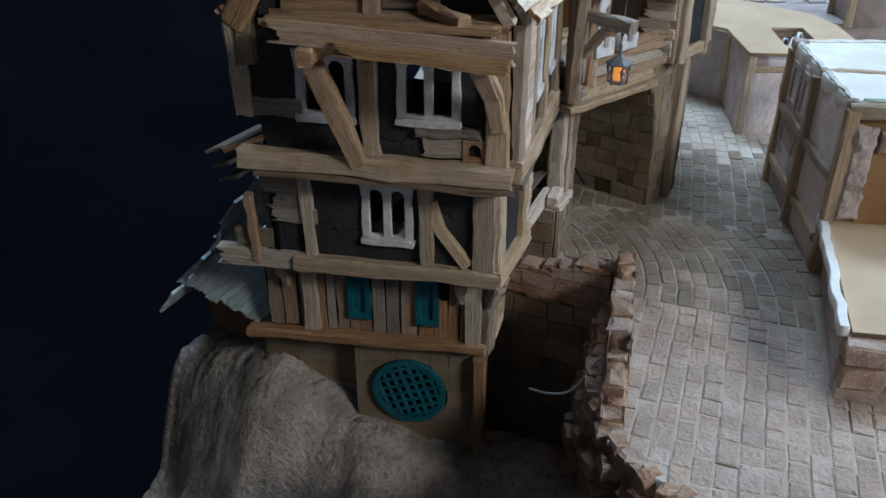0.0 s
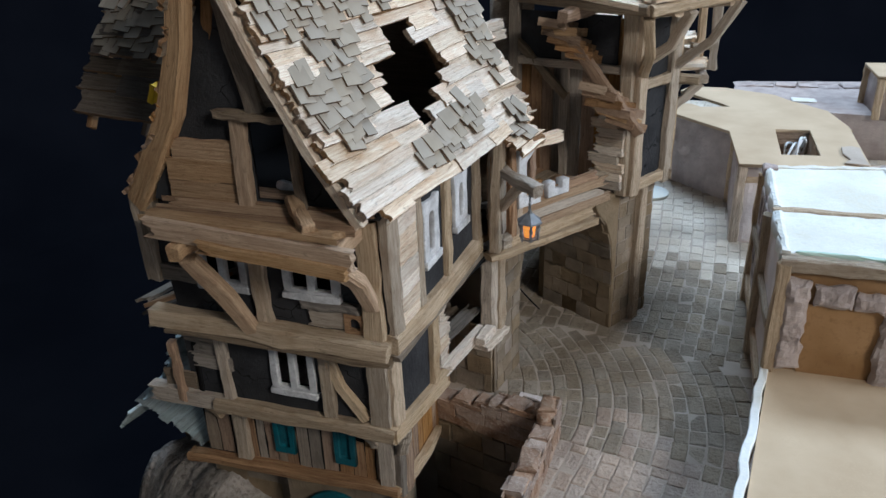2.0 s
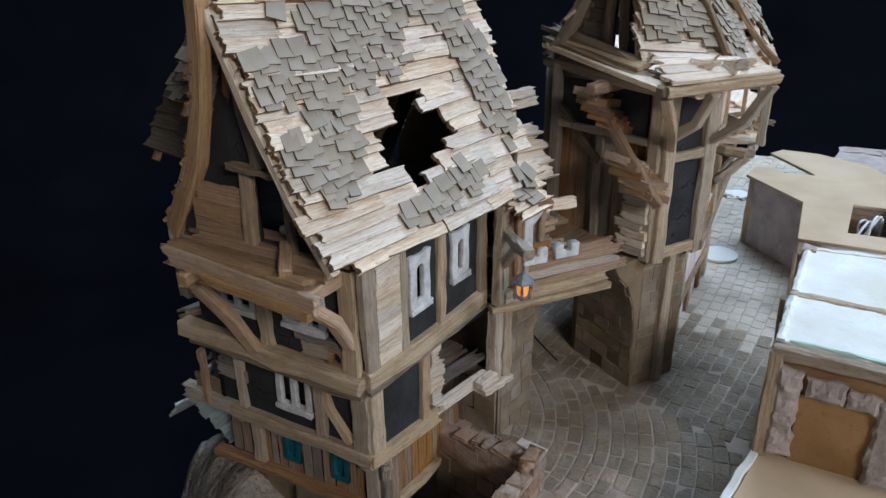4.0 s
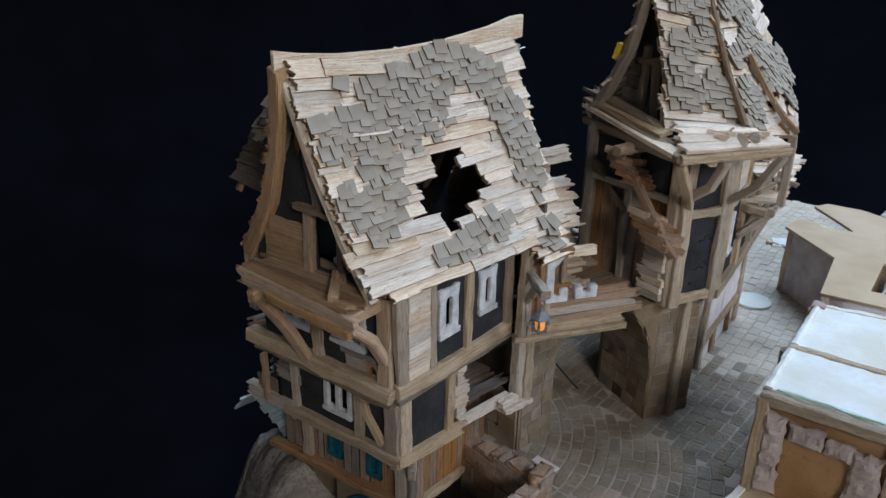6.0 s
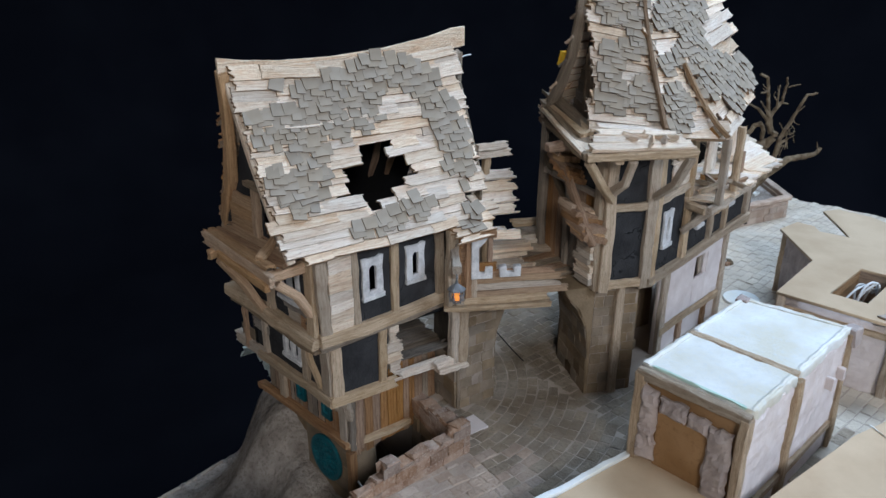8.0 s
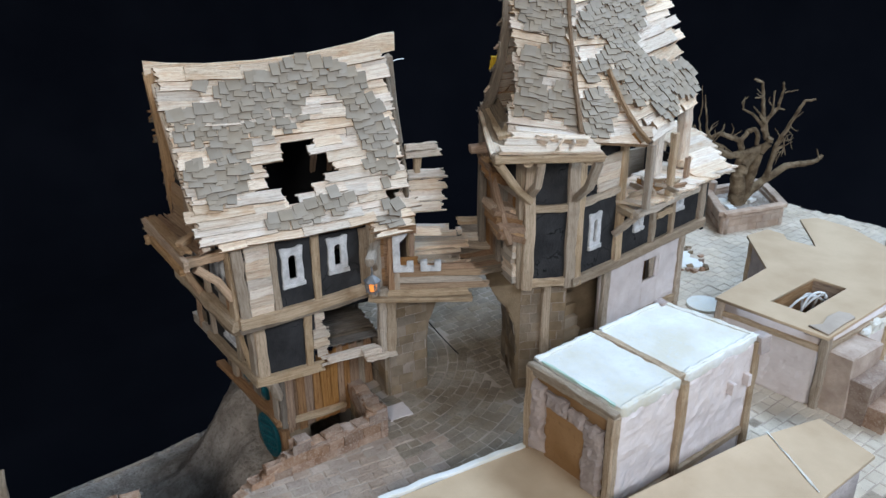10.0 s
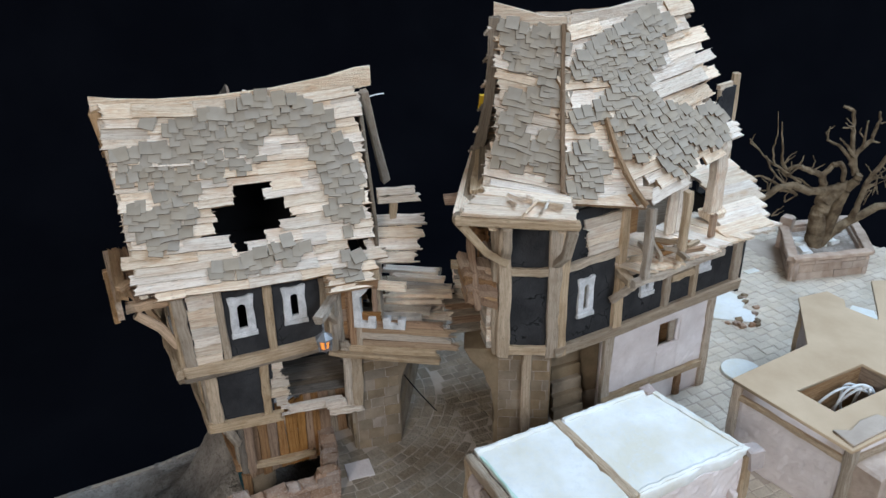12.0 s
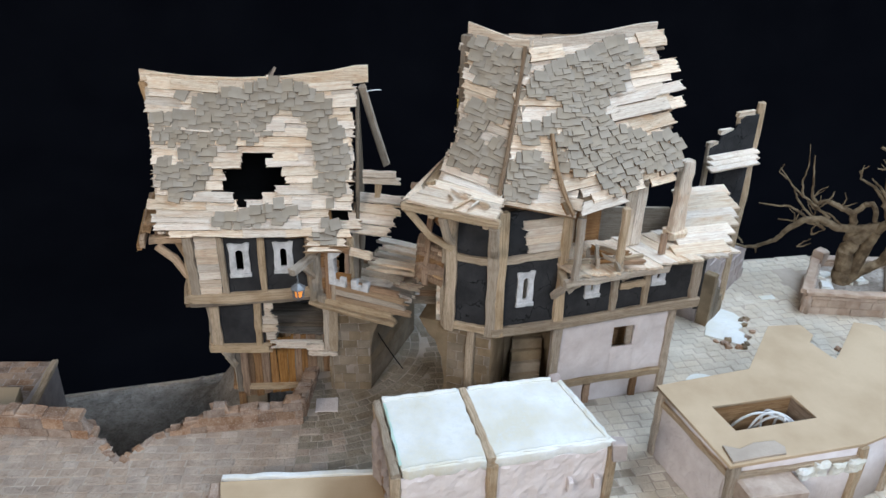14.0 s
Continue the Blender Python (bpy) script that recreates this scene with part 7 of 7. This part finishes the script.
for k in range(16):
    t = rng.uniform(-0.9, 1.9)
    part("rubble", box_data(V(-0.198 + rng.uniform(0.030, 0.046) * math.cos(t), 0.859 + rng.uniform(0.024, 0.034) * math.sin(t), 0.0), rng.uniform(0.004, 0.009), rng.uniform(0.004, 0.007), rng.uniform(0.002, 0.005), rng.uniform(0, 90), 0.001, 0.001), BRICK if k % 2 else STONE, gap)
spot = thing("bare_foam_patch", (-0.139, 0.982, 0), "small ragged white foam gap in the paving", "bare patch", "bare spots in the paving")
plate("foam", spot, [[(-0.154, 0.990), (-0.146, 0.978), (-0.141, 0.966), (-0.131, 0.972), (-0.126, 0.984), (-0.112, 0.990), (-0.116, 1.002), (-0.128, 0.997), (-0.138, 1.003)]], (0, 0, 0.0022), (1, 0, 0), (0, 1, 0), 0.004, FOAM, 0.0008)
for k in range(6):
    part("rubble", box_data(V(-0.150 + 0.006 * k, 0.968 + 0.002 * k + rng.uniform(-0.004, 0.004), 0.0), rng.uniform(0.004, 0.008), rng.uniform(0.004, 0.006), rng.uniform(0.002, 0.004), rng.uniform(0, 90), 0.001, 0.001), BRICK, spot)
slot = thing("bare_foam_slot", (-0.26, 0.938, 0), "small white oblong bare spot in the paving", "bare patch", "bare spots in the paving")
part("foam", box_data(V(-0.26, 0.938, 0.0), 0.009, 0.019, 0.0012, 8, 0.0003, 0.0003), FOAM, slot)
patch = thing("bare_foam_square", (-0.063, 0.421, 0), "pinkish white square foam tile set in the paving", "bare patch", "bare spots in the paving")
part("foam", box_data(V(-0.063, 0.4215, 0.0), 0.020, 0.021, 0.0014, 3, 0.0004, 0.0004), PLASTER, patch)
cable = thing("loose_wire", (-0.05, 0.33, 0.0), "thin bluish wire sticking out over the hollow", "wire")
wire(cable, [V(-0.040, 0.327, 0.006), V(-0.046, 0.324, 0.000), V(-0.048, 0.318, -0.012), V(-0.062, 0.322, -0.022), V(-0.075, 0.322, -0.020)], 0.0007, WIRE)
wire(house, [V(-0.140, 0.462, 0.286), V(-0.142, 0.467, 0.287), V(-0.145, 0.474, 0.286)], 0.0005, WIRE)
thin = thing("dark_wire", (-0.09, 0.49, 0.0), "thin dark wire poking out under the bridge", "wire")
wire(thin, [V(-0.098, 0.470, 0.060), V(-0.094, 0.476, 0.050), V(-0.090, 0.486, 0.036), V(-0.086, 0.494, 0.026)], 0.0005, CLOTH)

# ---- south-west terrace ----
sw = thing("south_terrace", (-0.15, 0.10, -0.1), "stone-topped terrace with a wooden edge beam", "terrace")
plate("core", sw, [[(-0.06, 0.122), (-0.105, 0.112), (-0.203, 0.104), (-0.207, -0.2), (-0.06, -0.2)]], (0, 0, -0.0485), (1, 0, 0), (0, 1, 0), 0.09, PALESTONE, 0.001)
beam(sw, V(-0.096, 0.1135, -0.0475), V(-0.204, 0.1035, -0.0475), 0.007, 0.006, BEAM, Z, "edge_beam")
stone_face(sw, V(-0.206, -0.06, -0.0484), V(0, 1, 0), V(1, 0.02, 0), 0.158, 0.070, BRICK, 0.0105, (0.013, 0.020), (0.0004, 0.0016), None, "paving_brick")
plate("board_top", sw, [[(-0.055, 0.118), (-0.085, 0.108), (-0.135, 0.098), (-0.135, -0.15), (-0.055, -0.15)]], (0, 0, -0.030), (1, 0, 0), (0, 1, 0), 0.016, MDF)

# ---- parapet of broken brick ----
wall = thing("broken_parapet", (-0.04, 0.35, 0), "broken dusty brick parapet along the lane edge", "parapet")


def broken_run(parent, p, q, prof, thick=0.011, course=0.0092, mat=None):
    """A mortared wall from p to q with a stepped broken top; prof: (share of the way, height)."""
    mat = mat or BRICK
    d = q - p
    u, L = d.normalized(), d.length

    def top(a):
        f = a / L
        for (f0, h0), (f1, h1) in zip(prof, prof[1:]):
            if f <= f1:
                return h0 + (h1 - h0) * (f - f0) / max(f1 - f0, 1e-6)
        return prof[-1][1]

    n = 40
    rim = [(L * k / n, top(L * k / n) + rng.uniform(-0.0012, 0.0006)) for k in range(n + 1)]
    side = V(u.y, -u.x, 0)
    plate("core", parent, [[(0, -0.006), (L, -0.006)] + rim[::-1]], p, u, Z, thick - 0.001, mat)
    for face, o, w in ((1, p, u), (-1, q - side * (thick - 0.001), -u)):
        r = 0
        while r * course < 0.04:
            a = -(course if r % 2 else 0)
            while a < L:
                s = rng.uniform(0.013, 0.021)
                a0, a1 = max(a, 0.0), min(a + s, L)
                mid = (a0 + a1) / 2
                t = top(mid if face > 0 else L - mid)
                h0, h1 = r * course, min((r + 1) * course, t + 0.001)
                if a1 - a0 > 0.003 and h1 - h0 > 0.003:
                    part("brick", prism(rough_rect(a0 + 0.0003, h0 + 0.0003, a1 - 0.0003, h1 - 0.0002, 0.0005, 2), o, w, Z, side * face, rng.uniform(0.0003, 0.0014), 0.0004), mat, parent)
                a += s
            r += 1
    a = 0.0
    while a < L - 0.004:
        s = rng.uniform(0.009, 0.019)
        t = top(min(a + s / 2, L))
        part("brick", box_data(p + u * (a + s / 2) - side * (thick / 2) + Z * (t - 0.003), min(s, L - a) * 0.95, thick * rng.uniform(0.75, 1.05), 0.0045 + rng.uniform(-0.0012, 0.0018), math.degrees(math.atan2(u.y, u.x)) + rng.uniform(-6, 6), 0.0014, 0.0012), mat, parent)
        a += s


broken_run(wall, V(-0.022, 0.284, -0.002), V(-0.037, 0.402, -0.002), [(0, 0.004), (0.10, 0.008), (0.20, 0.013), (0.24, 0.017), (0.33, 0.018), (0.34, 0.028), (0.44, 0.028), (0.45, 0.020), (0.66, 0.022), (0.68, 0.019), (0.86, 0.022), (0.88, 0.029), (1, 0.030)])
broken_run(wall, V(-0.119, 0.397, -0.002), V(-0.048, 0.391, -0.002), [(0, 0.008), (0.4, 0.012), (0.62, 0.015), (0.64, 0.018), (1, 0.022)], 0.013)
broken_run(wall, V(-0.034, 0.06, -0.002), V(-0.020, 0.214, -0.002), [(0, 0.022), (0.62, 0.024), (0.92, 0.022), (0.94, 0.012), (0.97, 0.008), (1, 0.002)], 0.016, 0.011)
stone_face(wall, V(-0.119, 0.4002, -0.125), V(1, -0.085, 0), Z, 0.073, 0.122, STONE, 0.014, (0.014, 0.024), (0.0006, 0.003))
# crumbling bricks down the breach and the retaining wall below the lane
for p, q in zip(GROUND[2:14], GROUND[3:15]):
    p, q = V(*p, 0), V(*q, 0)
    d = (q - p).normalized()
    out = V(-d.y, d.x, 0)
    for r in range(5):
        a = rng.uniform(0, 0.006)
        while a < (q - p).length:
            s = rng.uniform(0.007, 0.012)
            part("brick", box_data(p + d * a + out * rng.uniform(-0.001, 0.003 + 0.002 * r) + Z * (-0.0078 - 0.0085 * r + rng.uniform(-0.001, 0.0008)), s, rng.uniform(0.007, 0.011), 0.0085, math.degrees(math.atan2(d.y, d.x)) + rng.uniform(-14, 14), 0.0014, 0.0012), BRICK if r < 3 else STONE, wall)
            a += s
part("retaining_face", relief(V(-0.0445, 0.396, -0.13), V(0.13, -1, 0), Z, 0.112, 0.126, 0.003, 0.0022, 0.006, 1.0), STONE, wall)
part("retaining_face", relief(V(-0.024, 0.206, -0.15), V(-0.10, -1, 0), Z, 0.30, 0.145, 0.003, 0.0022, 0.008, 2.0), STONE, wall)

# ---- paving ----
BLOCKED = [[(-0.25, 0.30), (-0.104, 0.33), (-0.104, 0.425), (-0.088, 0.425), (-0.088, 0.462), (-0.195, 0.462), (-0.25, 0.46)], [(-0.11, 0.565), (-0.045, 0.533), (-0.030, 0.574), (-0.060, 0.632), (-0.086, 0.752), (-0.165, 0.755)],
           [tuple((bp(a, b, 0)).xy) for a, b in ((0, 0), (0, BW), (BL, BW), (BL, 0))], [(0.0665, 0.35), (0.3, 0.35), (0.3, 0.486), (0.063, 0.486)], [(p[0], p[1]) for p in SIDE], [(-0.334, 0.975), (-0.236, 0.975), (-0.234, 1.09), (-0.326, 1.096)],
           [(-0.06, 0.27), (-0.024, 0.28), (-0.0385, 0.402), (-0.06, 0.41)], [(-0.05, 1.04), (0.02, 0.985), (0.6, 1.05), (0.6, 1.33), (-0.055, 1.10)], [(0.158, 0.47), (0.24, 0.47), (0.205, 0.667), (0.158, 0.667), (0.152, 0.6)]]


def free(x, y):
    return inside((x, y), GROUND) and not any(inside((x, y), b) for b in BLOCKED)


def cobble(c, ang, L, W):
    h = 0.0005 + rng.uniform(-0.0003, 0.0005)
    r = Matrix.Rotation(ang, 3, "Z")
    e = 0.0009
    tilt = V(rng.uniform(-0.03, 0.03), rng.uniform(-0.03, 0.03), 0)
    vs = []
    for zz, s in ((-0.0016, 0), (h - 0.0005, 0.0001), (h, e)):
        for sx, sy in ((-1, -1), (1, -1), (1, 1), (-1, 1)):
            q = V(sx * (L / 2 - s) + rng.uniform(-0.0004, 0.0004), sy * (W / 2 - s) + rng.uniform(-0.0004, 0.0004), 0)
            vs.append(V(c[0], c[1], zz - 0.0002 + (tilt.x * q.x + tilt.y * q.y if zz > 0 else 0)) + r @ q)
    fs = [(8, 9, 10, 11)]
    for k in (0, 4):
        fs += [(k + i, k + (i + 1) % 4, k + 4 + (i + 1) % 4, k + 4 + i) for i in range(4)]
    return vs, fs, None


near, rest, pale, square = [], [], [], []
SEAM = 0.515
CX, CY = -0.17, 0.40
# straight courses down the lane
x = -0.036
while x < 0.34:
    y = -0.2 + rng.uniform(0, 0.015)
    W = 0.0093 * rng.uniform(0.93, 1.07)
    while y < CY:
        L = 0.0145 * rng.uniform(0.75, 1.25)
        if y + L > CY - 0.006:
            L = CY - y
        if free(x + W / 2, y + L / 2):
            (near if y > 0.23 and x < 0.062 else square).append(((x + W / 2, y + L / 2), math.pi / 2 + rng.uniform(-0.03, 0.03), L * 0.980, W * 0.968))
        y += L
    x += W
# arcs that swing round the square
r = 0.07
while r < 1.05:
    W = 0.0093 * rng.uniform(0.93, 1.07)
    t = 0.0
    while t < math.pi * 1.02:
        L = 0.0145 * rng.uniform(0.75, 1.25)
        a = t + L / 2 / r
        px, py = CX + r * math.cos(a), CY + r * math.sin(a)
        if CY - 0.002 < py < SEAM and free(px, py) and px < 0.36:
            # square stones stay paler; plaza ones carry some shade in their colour
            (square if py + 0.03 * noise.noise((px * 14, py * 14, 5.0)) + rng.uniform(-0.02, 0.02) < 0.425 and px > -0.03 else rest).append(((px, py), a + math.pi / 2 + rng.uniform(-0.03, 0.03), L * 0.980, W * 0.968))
        t += L / r
    r += W
# straight courses again north of the seam, drifting a little to the east
x = -0.40
while x < 0.40:
    W = 0.0098 * rng.uniform(0.93, 1.07)
    y = SEAM + rng.uniform(-0.002, 0.010)
    while y < 1.3:
        L = 0.0150 * rng.uniform(0.75, 1.25)
        px = x + W / 2 - 0.16 * (y - SEAM) + 0.010 * math.sin((y - SEAM) * 9)
        py = y + L / 2
        if free(px, py):
            # paler stones further north take the brighter light into their colour
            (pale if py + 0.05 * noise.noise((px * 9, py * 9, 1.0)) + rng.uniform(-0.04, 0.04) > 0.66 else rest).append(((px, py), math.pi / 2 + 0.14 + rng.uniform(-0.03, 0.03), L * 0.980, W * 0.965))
        y += L
    x += W
rng.shuffle(near)
for c, a, L, W in near[:300]:
    part("cobble", cobble(c, a, L, W), COBBLE1, ground)
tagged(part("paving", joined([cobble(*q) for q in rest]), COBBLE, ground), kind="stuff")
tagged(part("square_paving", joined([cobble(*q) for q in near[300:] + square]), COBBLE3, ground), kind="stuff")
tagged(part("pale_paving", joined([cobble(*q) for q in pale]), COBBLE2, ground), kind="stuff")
